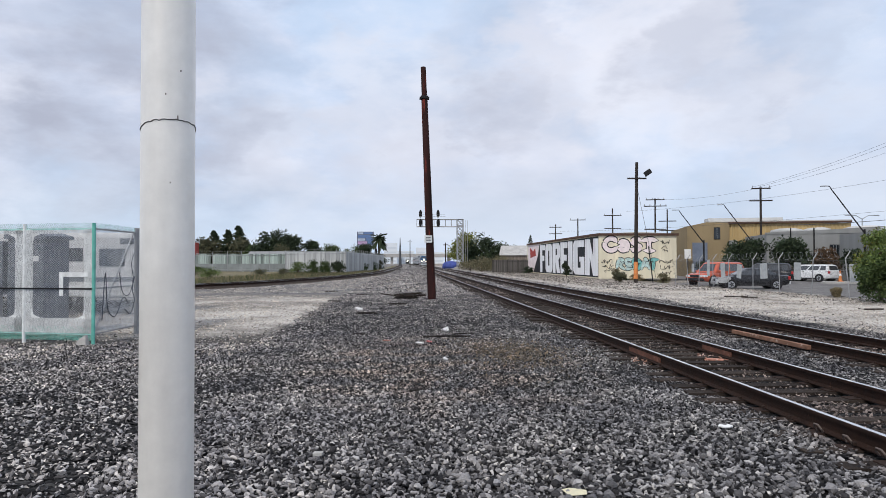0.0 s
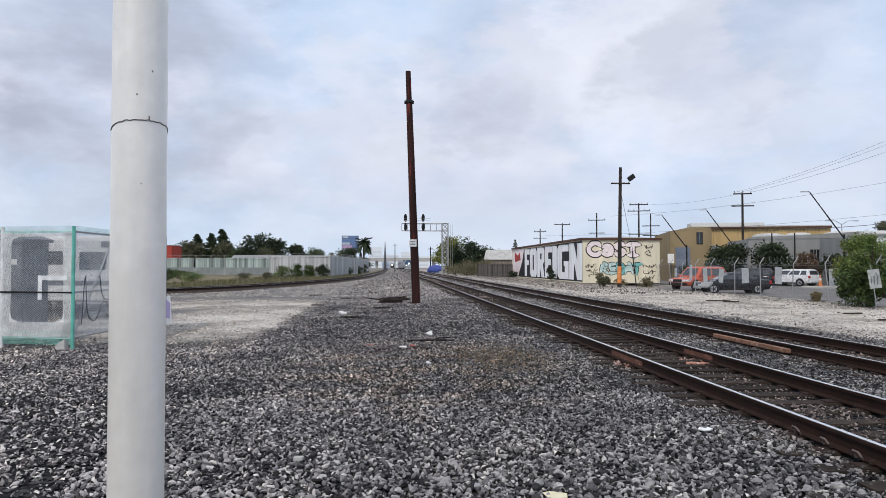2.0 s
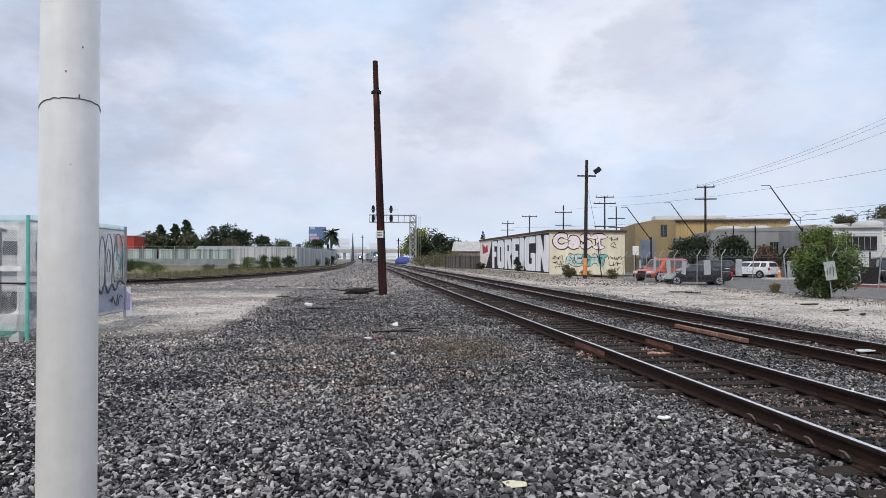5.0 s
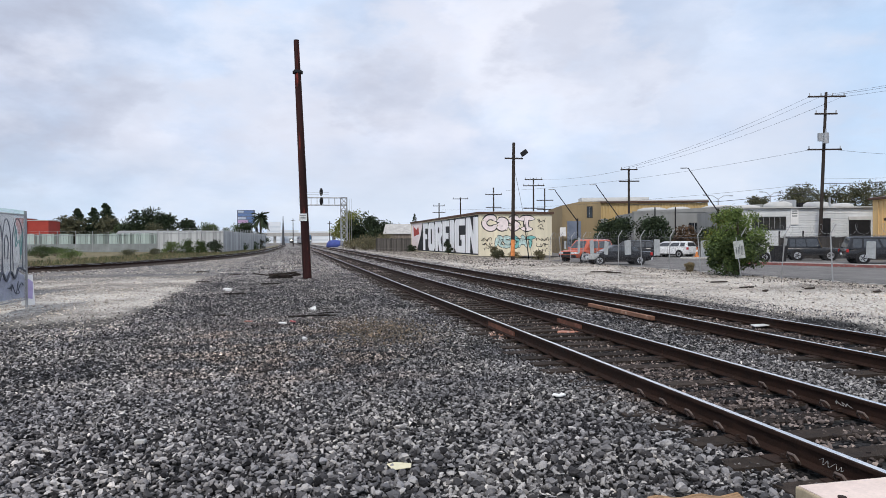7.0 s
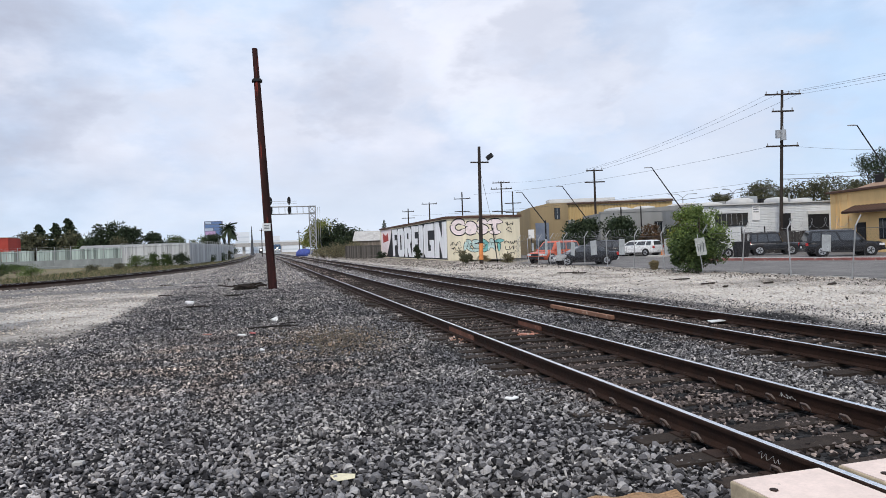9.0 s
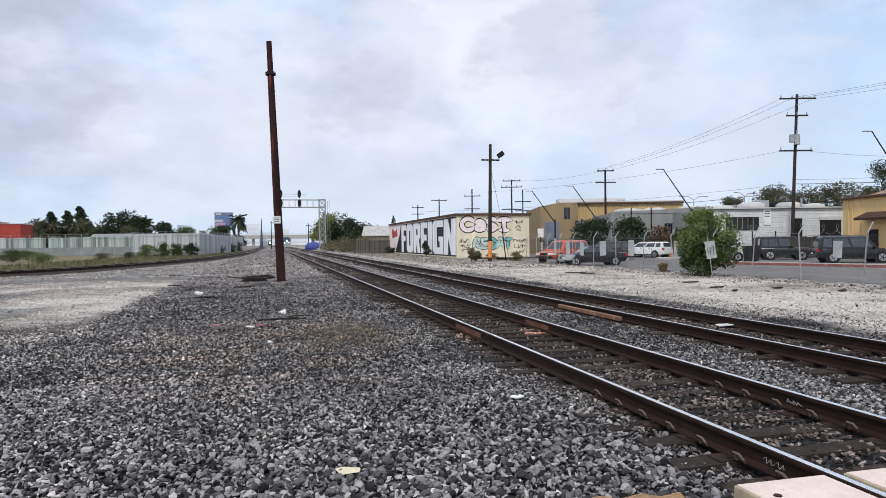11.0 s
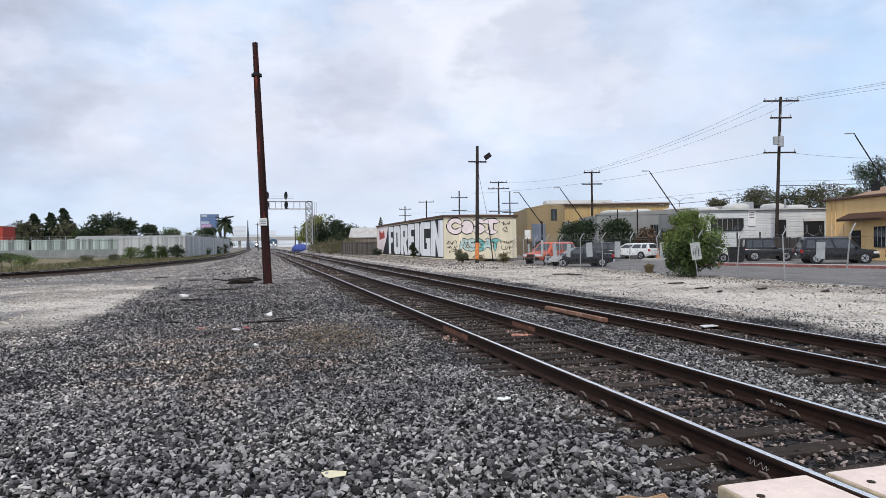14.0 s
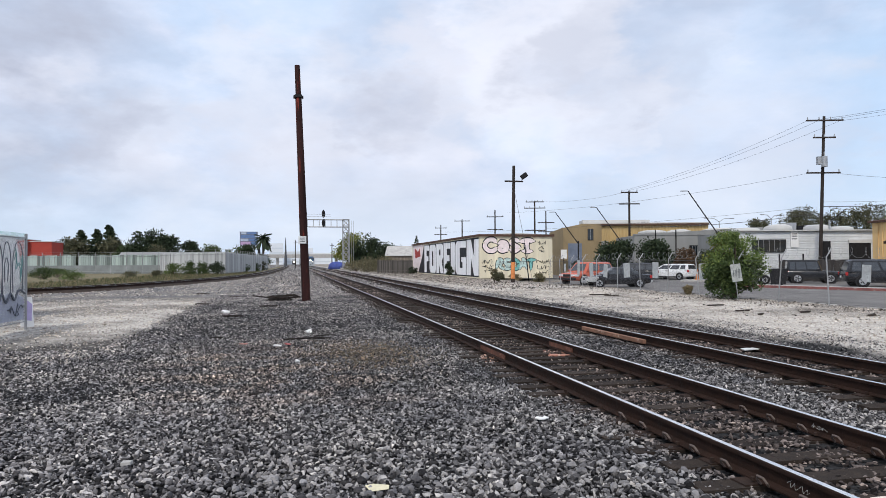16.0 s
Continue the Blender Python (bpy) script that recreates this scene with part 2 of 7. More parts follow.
BALLAST = [(0.0, (0.006, 0.006, 0.007)), (0.3, (0.054, 0.053, 0.056)), (0.6, (0.168, 0.166, 0.171)), (0.84, (0.275, 0.271, 0.275)), (0.955, (0.395, 0.389, 0.388)), (0.99, (0.45, 0.435, 0.42)), (1.0, (0.62, 0.60, 0.58))]
M_BALLAST = stones_mat("ballast_stone", BALLAST, zoned=True)
M_PALE = stones_mat("pale_stone", [(0.0, (0.22, 0.19, 0.16)), (0.25, (0.45, 0.405, 0.355)), (0.8, (0.64, 0.585, 0.52)), (1.0, (0.78, 0.75, 0.70))], patchy=0.32)
M_ASPHALT = mat("asphalt", (0.185, 0.178, 0.172), 0.9, var=0.3, scale=0.5, fine=22, bump=0.3, spot=(0.28, 0.268, 0.255), spot_at=0.58)
M_CONC = mat("concrete", (0.42, 0.41, 0.39), 0.85, var=0.2, scale=1.5, fine=40, spot=(0.25, 0.24, 0.22))
M_REDKERB = mat("red_kerb_paint", (0.26, 0.105, 0.095), 0.7, var=0.3, scale=2, spot=(0.35, 0.33, 0.31), spot_at=0.58)
M_RAIL = mat("rail_rust", (0.030, 0.0165, 0.012), 0.75, metal=0.15, var=0.4, scale=6, fine=80, bump=0.4, spot=(0.06, 0.03, 0.02))
M_RAILTOP = mat("rail_polished", (0.86, 0.83, 0.80), 0.22, metal=1.0, var=0.12, scale=3, fine=60, bump=0.05)
M_TIE = mat("creosote_tie", (0.046, 0.036, 0.030), 0.9, var=0.45, scale=9, fine=70, bump=0.7, rand=0.3, spot=(0.2, 0.17, 0.15), spot_at=0.64)
M_PLATE = mat("tie_plate", (0.048, 0.032, 0.026), 0.75, metal=0.2, var=0.35, scale=8, fine=80)
M_RUSTBAR = mat("rusted_bar", (0.23, 0.125, 0.085), 0.8, var=0.35, scale=4, fine=60, spot=(0.45, 0.34, 0.27), spot_at=0.57)
M_RUSTPOLE = mat("rusty_timber", (0.038, 0.016, 0.015), 0.8, var=0.5, scale=2.2, fine=30, bump=0.5, streak=1, spot=(0.17, 0.032, 0.024), spot_at=0.58)
M_DARKWOOD = mat("dark_pole_wood", (0.046, 0.038, 0.034), 0.9, var=0.4, scale=4, fine=40, bump=0.5, streak=1)
M_GREYWOOD = mat("weathered_wood", (0.20, 0.17, 0.145), 0.9, var=0.35, scale=3, fine=40, bump=0.5, streak=1, rand=0.25)
M_GALV = mat("galvanised_steel", (0.36, 0.365, 0.37), 0.5, metal=0.55, var=0.14, scale=5, fine=50, bump=0.06)
M_STEEL = mat("grey_steel", (0.38, 0.40, 0.42), 0.55, metal=0.4, var=0.2, scale=3, fine=40, bump=0.08)
M_BLACK = mat("black_metal", (0.02, 0.02, 0.022), 0.55, var=0.3, scale=3)
M_WIRE = mat("cable", (0.10, 0.10, 0.11), 0.7, var=0.2)
M_WHITE = mat("white_paint", (0.75, 0.75, 0.74), 0.6, var=0.1, scale=2, fine=30, bump=0.05, spot=(0.5, 0.48, 0.45), spot_at=0.68)
M_SIGN = mat("sign_plate", (0.66, 0.68, 0.68), 0.55, var=0.15, scale=4, fine=30, bump=0.02, spot=(0.4, 0.42, 0.42), spot_at=0.62)
M_INK = mat("sign_ink", (0.12, 0.13, 0.14), 0.7, var=0.2)
M_GLASS = glassy("dark_glass")


# ---- builders ----
class G:
    """Vertices and faces of one mesh."""

    def __init__(self):
        self.v, self.f = [], []

    def add(self, v, f):
        k = len(self.v)
        self.v += [tuple(p) for p in v]
        self.f += [tuple(i + k for i in q) for q in f]
        return self

    def box(self, c, s, rz=0.0, m=None):
        x, y, z = (d / 2 for d in s)
        ca, sa = math.cos(radians(rz)), math.sin(radians(rz))
        v = []
        for dz in (-z, z):
            for dx, dy in ((-x, -y), (x, -y), (x, y), (-x, y)):
                v.append((c[0] + dx * ca - dy * sa, c[1] + dx * sa + dy * ca, c[2] + dz))
        if m is not None:
            v = [m @ Vector(p) for p in v]
        return self.add(v, [(0, 3, 2, 1), (4, 5, 6, 7), (0, 1, 5, 4), (1, 2, 6, 5), (2, 3, 7, 6), (3, 0, 4, 7)])

    def cyl(self, a, b, r0, r1=None, n=12):
        r1 = r0 if r1 is None else r1
        return self.tube([a, b], [r0, r1], n)

    def tube(self, pts, r, n=6):
        pts = [Vector(p) for p in pts]
        rs = r if isinstance(r, (list, tuple)) else [r] * len(pts)
        v, f = [], []
        for i, p in enumerate(pts):
            d = (pts[min(i + 1, len(pts) - 1)] - pts[max(i - 1, 0)]).normalized()
            u = d.cross(Vector((0, 0, 1)) if abs(d.z) < 0.9 else Vector((1, 0, 0))).normalized()
            w = d.cross(u)
            for k in range(n):
                a = 2 * math.pi * k / n
                v.append(p + (u * math.cos(a) + w * math.sin(a)) * rs[i])
            if i:
                for k in range(n):
                    q, k2 = (i - 1) * n, (k + 1) % n
                    f.append((q + k, q + k2, q + n + k2, q + n + k))
        f.append(tuple(range(n)))
        f.append(tuple(reversed(range((len(pts) - 1) * n, len(pts) * n))))
        return self.add(v, f)

    def prism(self, poly, lo, hi, axis="y"):
        """A polygon in the other two axes (x,z), (y,z) or (x,y), drawn out along axis."""
        def at(p, h):
            return {"y": (p[0], h, p[1]), "x": (h, p[0], p[1]), "z": (p[0], p[1], h)}[axis]
        n = len(poly)
        v = [at(p, lo) for p in poly] + [at(p, hi) for p in poly]
        f = [tuple(range(n)), tuple(reversed(range(n, 2 * n)))] + [(i, i + n, (i + 1) % n + n, (i + 1) % n) for i in range(n)]
        return self.add(v, f)

    def loft(self, rings, caps=True):
        n = len(rings[0])
        v = [p for r in rings for p in r]
        f = [(j * n + i, j * n + (i + 1) % n, (j + 1) * n + (i + 1) % n, (j + 1) * n + i) for j in range(len(rings) - 1) for i in range(n)]
        if caps:
            f += [tuple(reversed(range(n))), tuple(range((len(rings) - 1) * n, len(rings) * n))]
        return self.add(v, f)

    def mesh(self, name, material, smooth=False):
        me = bpy.data.meshes.new(name)
        me.from_pydata(self.v, [], self.f)
        bm = bmesh.new()
        bm.from_mesh(me)
        bmesh.ops.recalc_face_normals(bm, faces=bm.faces)
        bm.to_mesh(me)
        bm.free()
        me.materials.append(material)
        if smooth:
            me.shade_smooth() if smooth is True else me.set_sharp_from_angle(angle=radians(smooth))
        return me


def thing(name, at=(0, 0, 0), rz=0.0, label="", category="", group="", kind=""):
    ob = new(name)
    ob.matrix_basis = pose(*at, 0, 0, rz)
    ob.empty_display_size = 0.2
    return tagged(ob, label, category, group, kind)


def part(name, g, material, parent=None, label="", bevel=0.0, smooth=False):
    """Links geometry as one mesh object, under a thing or a part."""
    me = g if isinstance(g, bpy.types.Mesh) else g.mesh(name, material, smooth)
    ob = new(name, me)
    ob.parent = parent
    if bevel:
        b = ob.modifiers.new("edge", "BEVEL")
        b.width, b.segments, b.limit_method, b.angle_limit = bevel, 2, "ANGLE", radians(40)
    return tagged(ob, label)


def soup(name, verts, faces, material):
    """A mesh from numpy arrays of vertices and triangles."""
    me = bpy.data.meshes.new(name)
    me.vertices.add(len(verts))
    me.vertices.foreach_set("co", np.ascontiguousarray(verts, dtype=np.float32).ravel())
    k = faces.shape[1]
    me.loops.add(len(faces) * k)
    me.loops.foreach_set("vertex_index", np.ascontiguousarray(faces, dtype=np.int32).ravel())
    me.polygons.add(len(faces))
    me.polygons.foreach_set("loop_start", np.arange(0, len(faces) * k, k, dtype=np.int32))
    me.update(calc_edges=True)
    me.shade_flat()
    me.materials.append(material)
    return me


def curve_pts(ctrl, n=8):
    """Catmull-Rom through the control points."""
    c = [Vector(p) for p in ctrl]
    c = [2 * c[0] - c[1]] + c + [2 * c[-1] - c[-2]]
    out = []
    for i in range(1, len(c) - 2):
        for k in range(n):
            s = k / n
            a, b, d, e = c[i - 1], c[i], c[i + 1], c[i + 2]
            out.append(0.5 * ((2 * b) + (d - a) * s + (2 * a - 5 * b + 4 * d - e) * s * s + (3 * b - a - 3 * d + e) * s ** 3))
    return out + [c[-2]]


# ---- ground ----
def bend(y):
    """How far the main tracks have swung towards -x at y."""
    return -0.00001 * max(0.0, y - 30.0) ** 2


SIDING = curve_pts([(-58, -25, 0), (-44, 5, 0), (-31, 27, 0), (-23.5, 38.5, 0), (-18.0, 46.2, 0), (-14.9, 53, 0), (-12.6, 62.2, 0), (-11.0, 69.5, 0), (-9.3, 81, 0), (-7.5, 105, 0), (-6.4, 160, 0), (-5.8, 259, 0), (-5.6, 330, 0)], 10)


def siding_x(y):
    for a, b in zip(SIDING, SIDING[1:]):
        if a.y <= y <= b.y:
            return a.x + (b.x - a.x) * (y - a.y) / (b.y - a.y)
    return SIDING[0].x if y < SIDING[0].y else SIDING[-1].x


def ground_z(x, y):
    return 0.035 * noise.noise(Vector((x * 0.35, y * 0.35, 1.0))) + 0.018 * noise.noise(Vector((x * 1.3, y * 1.3, 4.0))) - 0.045 - 0.25 * max(0.0, min(1.0, (x - 17.1) / 1.2)) * max(0.0, min(1.0, (175 - y) / 12))


def ground_material():
    m = bpy.data.materials.new("ground_gravel")
    m.use_nodes = True
    t = m.node_tree
    b = t.nodes["Principled BSDF"]
    tc = t.nodes.new("ShaderNodeTexCoord")
    P = tc.outputs["Object"]
    sx = t.nodes.new("ShaderNodeSeparateXYZ")
    t.links.new(P, sx.inputs[0])
    wob = node(t, "ShaderNodeTexNoise", Scale=0.45, Detail=6.0, Roughness=0.6)
    t.links.new(P, wob.inputs["Vector"])
    w = mathn(t, "SUBTRACT", wob.outputs[0], 0.5)
    X = mathn(t, "MULTIPLY_ADD", w, 2.2, sx.outputs[0])
    Y = mathn(t, "MULTIPLY_ADD", w, 5.0, sx.outputs[1])

    def step(v, lo, hi):
        n = t.nodes.new("ShaderNodeMapRange")
        n.interpolation_type = "SMOOTHSTEP"
        n.inputs[1].default_value, n.inputs[2].default_value = lo, hi
        t.links.new(v, n.inputs[0])
        return n.outputs[0]

    # crushed stone, piece by piece
    vor = node(t, "ShaderNodeTexVoronoi", Scale=17.0, Randomness=1.0)
    t.links.new(P, vor.inputs["Vector"])
    sc = t.nodes.new("ShaderNodeSeparateColor")
    t.links.new(vor.outputs["Color"], sc.inputs[0])
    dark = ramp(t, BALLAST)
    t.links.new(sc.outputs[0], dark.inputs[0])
    pale = ramp(t, [(0.0, (0.36, 0.33, 0.29)), (0.5, (0.54, 0.505, 0.455)), (0.9, (0.66, 0.625, 0.57)), (1.0, (0.75, 0.735, 0.70))])
    t.links.new(sc.outputs[1], pale.inputs[0])
    earth = ramp(t, [(0.0, (0.10, 0.09, 0.08)), (0.6, (0.25, 0.228, 0.205)), (1.0, (0.46, 0.43, 0.39))])
    t.links.new(sc.outputs[2], earth.inputs[0])
    big = node(t, "ShaderNodeTexNoise", Scale=0.22, Detail=7.0, Roughness=0.62)
    t.links.new(P, big.inputs["Vector"])
    # stone colour darkened to stand in for shade in the gaps between stones
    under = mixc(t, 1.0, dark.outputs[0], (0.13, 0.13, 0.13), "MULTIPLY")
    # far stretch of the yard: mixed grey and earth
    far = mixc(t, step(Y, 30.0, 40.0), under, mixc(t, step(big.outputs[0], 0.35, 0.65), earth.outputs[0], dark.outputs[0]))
    # trodden pale patch beside the enclosure
    patch = mathn(t, "MULTIPLY", mathn(t, "MULTIPLY", step(X, -7.2, -8.0), step(Y, 14.5, 18.5)), step(Y, 37.0, 33.5))
    patch = mathn(t, "MULTIPLY", patch, step(X, -16.5, -14.0))
    band = mathn(t, "MULTIPLY", mathn(t, "MULTIPLY", step(sx.outputs[1], 33.2, 34.2), step(sx.outputs[1], 36.0, 35.0)), step(X, -2.5, -4.5))
    patch = mathn(t, "MAXIMUM", patch, mathn(t, "MULTIPLY", band, 0.7))
    c = mixc(t, patch, far, mixc(t, step(big.outputs[0], 0.42, 0.6), pale.outputs[0], earth.outputs[0]))
    # dry earth, straw and dead weed
    weed = mathn(t, "MULTIPLY", step(wob.outputs[0], 0.50, 0.62), mathn(t, "MULTIPLY", step(sx.outputs[1], 9.5, 12.0), step(sx.outputs[1], 20.0, 16.0)))
    weed = mathn(t, "MULTIPLY", weed, step(sx.outputs[0], -0.9, -1.5))
    c = mixc(t, mathn(t, "MULTIPLY", weed, 0.5), c, (0.09, 0.078, 0.062))
    # whitish gravel beyond the second track
    c = mixc(t, step(X, 6.9, 7.9), c, mixc(t, step(big.outputs[0], 0.46, 0.68), pale.outputs[0], earth.outputs[0]))
    # soil, weeds and dirt gathered along the wire fence, and in worn patches
    soil = mathn(t, "MAXIMUM", mathn(t, "MULTIPLY", step(X, 15.0, 16.6), step(X, 18.5, 17.4)), mathn(t, "MULTIPLY", step(wob.outputs[0], 0.52, 0.66), step(X, 9.0, 11.0)))
    c = mixc(t, mathn(t, "MULTIPLY", soil, 0.65), c, mixc(t, 1.0, earth.outputs[0], (0.6, 0.57, 0.53), "MULTIPLY"))
    # browner, dirtier ground before the warehouse and beyond
    dirt = mathn(t, "MULTIPLY", mathn(t, "MULTIPLY", step(X, 7.5, 9.5), step(Y, 44.0, 62.0)), 0.75)
    c = mixc(t, dirt, c, mixc(t, 1.0, earth.outputs[0], (0.95, 0.89, 0.83), "MULTIPLY"))
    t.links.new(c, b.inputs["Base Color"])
    b.inputs["Roughness"].default_value = 0.92
    b.inputs["Specular IOR Level"].default_value = 0.15
    fine = node(t, "ShaderNodeTexNoise", Scale=60.0, Detail=4.0)
    t.links.new(P, fine.inputs["Vector"])
    hgt = mathn(t, "SUBTRACT", mathn(t, "MULTIPLY", fine.outputs[0], 0.25), vor.outputs["Distance"])
    bn = node(t, "ShaderNodeBump", Strength=0.9, Distance=0.05)
    t.links.new(hgt, bn.inputs["Height"])
    t.links.new(bn.outputs[0], b.inputs["Normal"])
    return m


def graded(lo, hi, near, step, grow):
    """Lines close together near the origin and wider apart further out."""
    out, v, s = [near], near, step
    while v < hi:
        s *= grow if v > near + 45 else 1
        v += s
        out.append(min(v, hi))
    v, s = near, step
    while v > lo:
        s *= grow
        v -= s
        out.insert(0, max(v, lo))
    return out


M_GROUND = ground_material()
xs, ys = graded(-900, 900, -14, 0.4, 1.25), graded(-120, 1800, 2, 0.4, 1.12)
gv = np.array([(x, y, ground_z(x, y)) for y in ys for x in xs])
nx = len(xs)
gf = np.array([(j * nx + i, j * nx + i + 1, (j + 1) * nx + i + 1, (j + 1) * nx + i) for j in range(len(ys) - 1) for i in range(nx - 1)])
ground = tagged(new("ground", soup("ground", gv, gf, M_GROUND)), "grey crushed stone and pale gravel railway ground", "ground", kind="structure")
ground.data.shade_smooth()


# ---- loose stone, joined ----
def stones(name, n, box, size, material, label, low=False, keep=None, seed=1, sink=0.16):
    rng = np.random.default_rng(seed)
    x = rng.uniform(box[0], box[1], n)
    y = rng.uniform(box[2], box[3], n)
    if keep is not None:
        k = keep(x, y, rng)
        x, y = x[k], y[k]
    n = len(x)
    if low == "cap":
        base = np.array([(1, 0, 0), (-1, 0, 0), (0, 1, 0), (0, -1, 0), (0, 0, 1)], float)
        tri = np.array([(0, 2, 4), (2, 1, 4), (1, 3, 4), (3, 0, 4)])
    elif low:
        base = np.array([(1, 0, 0), (-1, 0, 0), (0, 1, 0), (0, -1, 0), (0, 0, 1), (0, 0, -1)], float)
        tri = np.array([(0, 2, 4), (2, 1, 4), (1, 3, 4), (3, 0, 4), (2, 0, 5), (1, 2, 5), (3, 1, 5), (0, 3, 5)])
    else:
        g = (1 + 5 ** 0.5) / 2
        base = np.array([(-1, g, 0), (1, g, 0), (-1, -g, 0), (1, -g, 0), (0, -1, g), (0, 1, g), (0, -1, -g), (0, 1, -g), (g, 0, -1), (g, 0, 1), (-g, 0, -1), (-g, 0, 1)]) / 1.9
        tri = np.array([(0, 11, 5), (0, 5, 1), (0, 1, 7), (0, 7, 10), (0, 10, 11), (1, 5, 9), (5, 11, 4), (11, 10, 2), (10, 7, 6), (7, 1, 8), (3, 9, 4), (3, 4, 2), (3, 2, 6), (3, 6, 8), (3, 8, 9), (4, 9, 5), (2, 4, 11), (6, 2, 10), (8, 6, 7), (9, 8, 1)])
    k = len(base)
    s = size[0] + (size[1] - size[0]) * rng.random(n) ** 1.8
    v = base[None] * rng.uniform(0.72 if low else 0.5, 1.15 if low else 1.3, (n, k, 1))
    v = v * np.stack([rng.uniform(0.9, 1.6, n), rng.uniform(0.6, 1.0, n), rng.uniform(0.34, 0.74, n)], 1)[:, None, :]
    q = rng.normal(size=(n, 4)) * np.array([1.0, 0.35, 0.35, 1.0])
    q /= np.linalg.norm(q, axis=1, keepdims=True)
    a, b, c, d = q.T
    R = np.stack([np.stack([1 - 2 * (c * c + d * d), 2 * (b * c - d * a), 2 * (b * d + c * a)], 1), np.stack([2 * (b * c + d * a), 1 - 2 * (b * b + d * d), 2 * (c * d - b * a)], 1), np.stack([2 * (b * d - c * a), 2 * (c * d + b * a), 1 - 2 * (b * b + c * c)], 1)], 1)
    v = np.einsum("nij,nkj->nki", R, v) * (s / 2)[:, None, None]
    z = np.array([ground_z(p, r) for p, r in zip(x, y)]) + s * (0.5 - sink) * rng.uniform(0.1, 1.3, n)
    v += np.stack([x, y, z], 1)[:, None, :]
    f = (tri[None] + (np.arange(n) * k)[:, None, None]).reshape(-1, 3)
    ob = new(name, soup(name, v.reshape(-1, 3), f, material))
    return tagged(ob, label, "gravel", kind="stuff")


M_RUBBLE = stones_mat("dark_rubble", [(0, (0.05, 0.045, 0.04)), (0.6, (0.14, 0.125, 0.11)), (1, (0.35, 0.32, 0.29))])
sidx = np.vectorize(siding_x)


def off_rails(x, y, rng):
    """Keeps stones off the rails, and mostly off the ties."""
    ok = np.ones(len(x), bool)
    for r in (0.0, 1.505, 3.68, 5.185):
        ok &= np.abs(x - r) > 0.13
    for lo, hi in ((-0.55, 2.05), (3.13, 4.73 + 1.0)):
        on = (x > lo) & (x < hi) & (np.abs((y / 0.55) % 1 - 0.5) > 0.28)
        ok &= ~(on & (rng.random(len(x)) < np.where((np.abs(x - 0.75) < 0.7) | (np.abs(x - 4.43) < 0.7), 0.8, 0.2)))
    ok &= (x < 7.0 + 0.5 * np.sin(y * 0.9)) | (rng.random(len(x)) < 0.22)
    return ok & ((x > -7.6) | (y < 15.5) | (rng.random(len(x)) < 0.1))


stones("ballast", 44000, (-6.8, 4.2, 2.4, 6.6), (0.031, 0.068), M_BALLAST, "dark grey broken railway ballast", keep=off_rails, seed=3)
stones("ballast", 36000, (-6.8, 4.2, 6.6, 9.5), (0.03, 0.066), M_BALLAST, "dark grey broken railway ballast", low=True, keep=off_rails, seed=23)
stones("ballast", 22000, (-9.0, 5.0, -5.0, 2.4), (0.04, 0.078), M_BALLAST, "dark grey broken railway ballast", low="cap", keep=lambda x, y, rng: off_rails(x, y, rng) & ~((x > -0.8) & (x < 1.45)), seed=16)
stones("ballast", 118000, (-14.0, 8.8, 9.5, 17.5), (0.028, 0.058), M_BALLAST, "dark grey broken railway ballast", low="cap", keep=off_rails, seed=4)
stones("ballast", 17000, (-12.5, -6.8, 2.4, 9.5), (0.034, 0.07), M_BALLAST, "dark grey broken railway ballast", low="cap", keep=off_rails, seed=5)
stones("ballast", 6500, (4.2, 8.8, 4.0, 9.5), (0.04, 0.08), M_BALLAST, "dark grey broken railway ballast", keep=off_rails, seed=6)
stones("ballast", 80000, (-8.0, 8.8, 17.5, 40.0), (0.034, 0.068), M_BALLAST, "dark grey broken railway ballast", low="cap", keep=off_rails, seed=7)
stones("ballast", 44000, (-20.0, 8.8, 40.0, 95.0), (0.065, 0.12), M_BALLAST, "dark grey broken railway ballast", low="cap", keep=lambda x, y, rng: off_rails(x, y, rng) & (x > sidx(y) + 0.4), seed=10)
stones("pale_gravel", 26000, (-19.0, 8.8, 40.0, 95.0), (0.06, 0.12), M_PALE, "pale stones scattered over the yard", low="cap", keep=lambda x, y, rng: (np.abs(x - 2.6) > 3.6) & (x > sidx(y) + 0.4) & (rng.random(len(x)) < 0.35), seed=12)
stones("pale_gravel", 38000, (7.3, 17.5, 6.0, 45.0), (0.018, 0.062), M_PALE, "whitish crushed gravel beside the track", low="cap", seed=8)
stones("rubble", 1600, (14.6, 17.6, 10.0, 52.0), (0.03, 0.11), M_RUBBLE, "dark broken rubble along the wire fence", seed=14)
stones("pale_gravel", 9000, (8.8, 15.0, 45.0, 112.0), (0.04, 0.12), M_PALE, "pale stones scattered before the warehouse", low="cap", keep=lambda x, y, rng: rng.random(len(x)) < 1.25 - y / 90, seed=18)
stones("rubble", 3500, (8.8, 15.0, 42.0, 112.0), (0.05, 0.16), M_RUBBLE, "dark broken rubble before the warehouse", low=True, seed=19)
stones("ballast", 11000, (-6.5, 8.8, 95.0, 175.0), (0.09, 0.18), M_BALLAST, "dark grey broken railway ballast", low="cap", keep=lambda x, y, rng: off_rails(x, y, rng) & (x > sidx(y) + 0.4), seed=29)
stones("rubble", 420, (9.5, 15.5, 10.0, 40.0), (0.03, 0.10), M_RUBBLE, "dark broken rubble on pale gravel", seed=15)
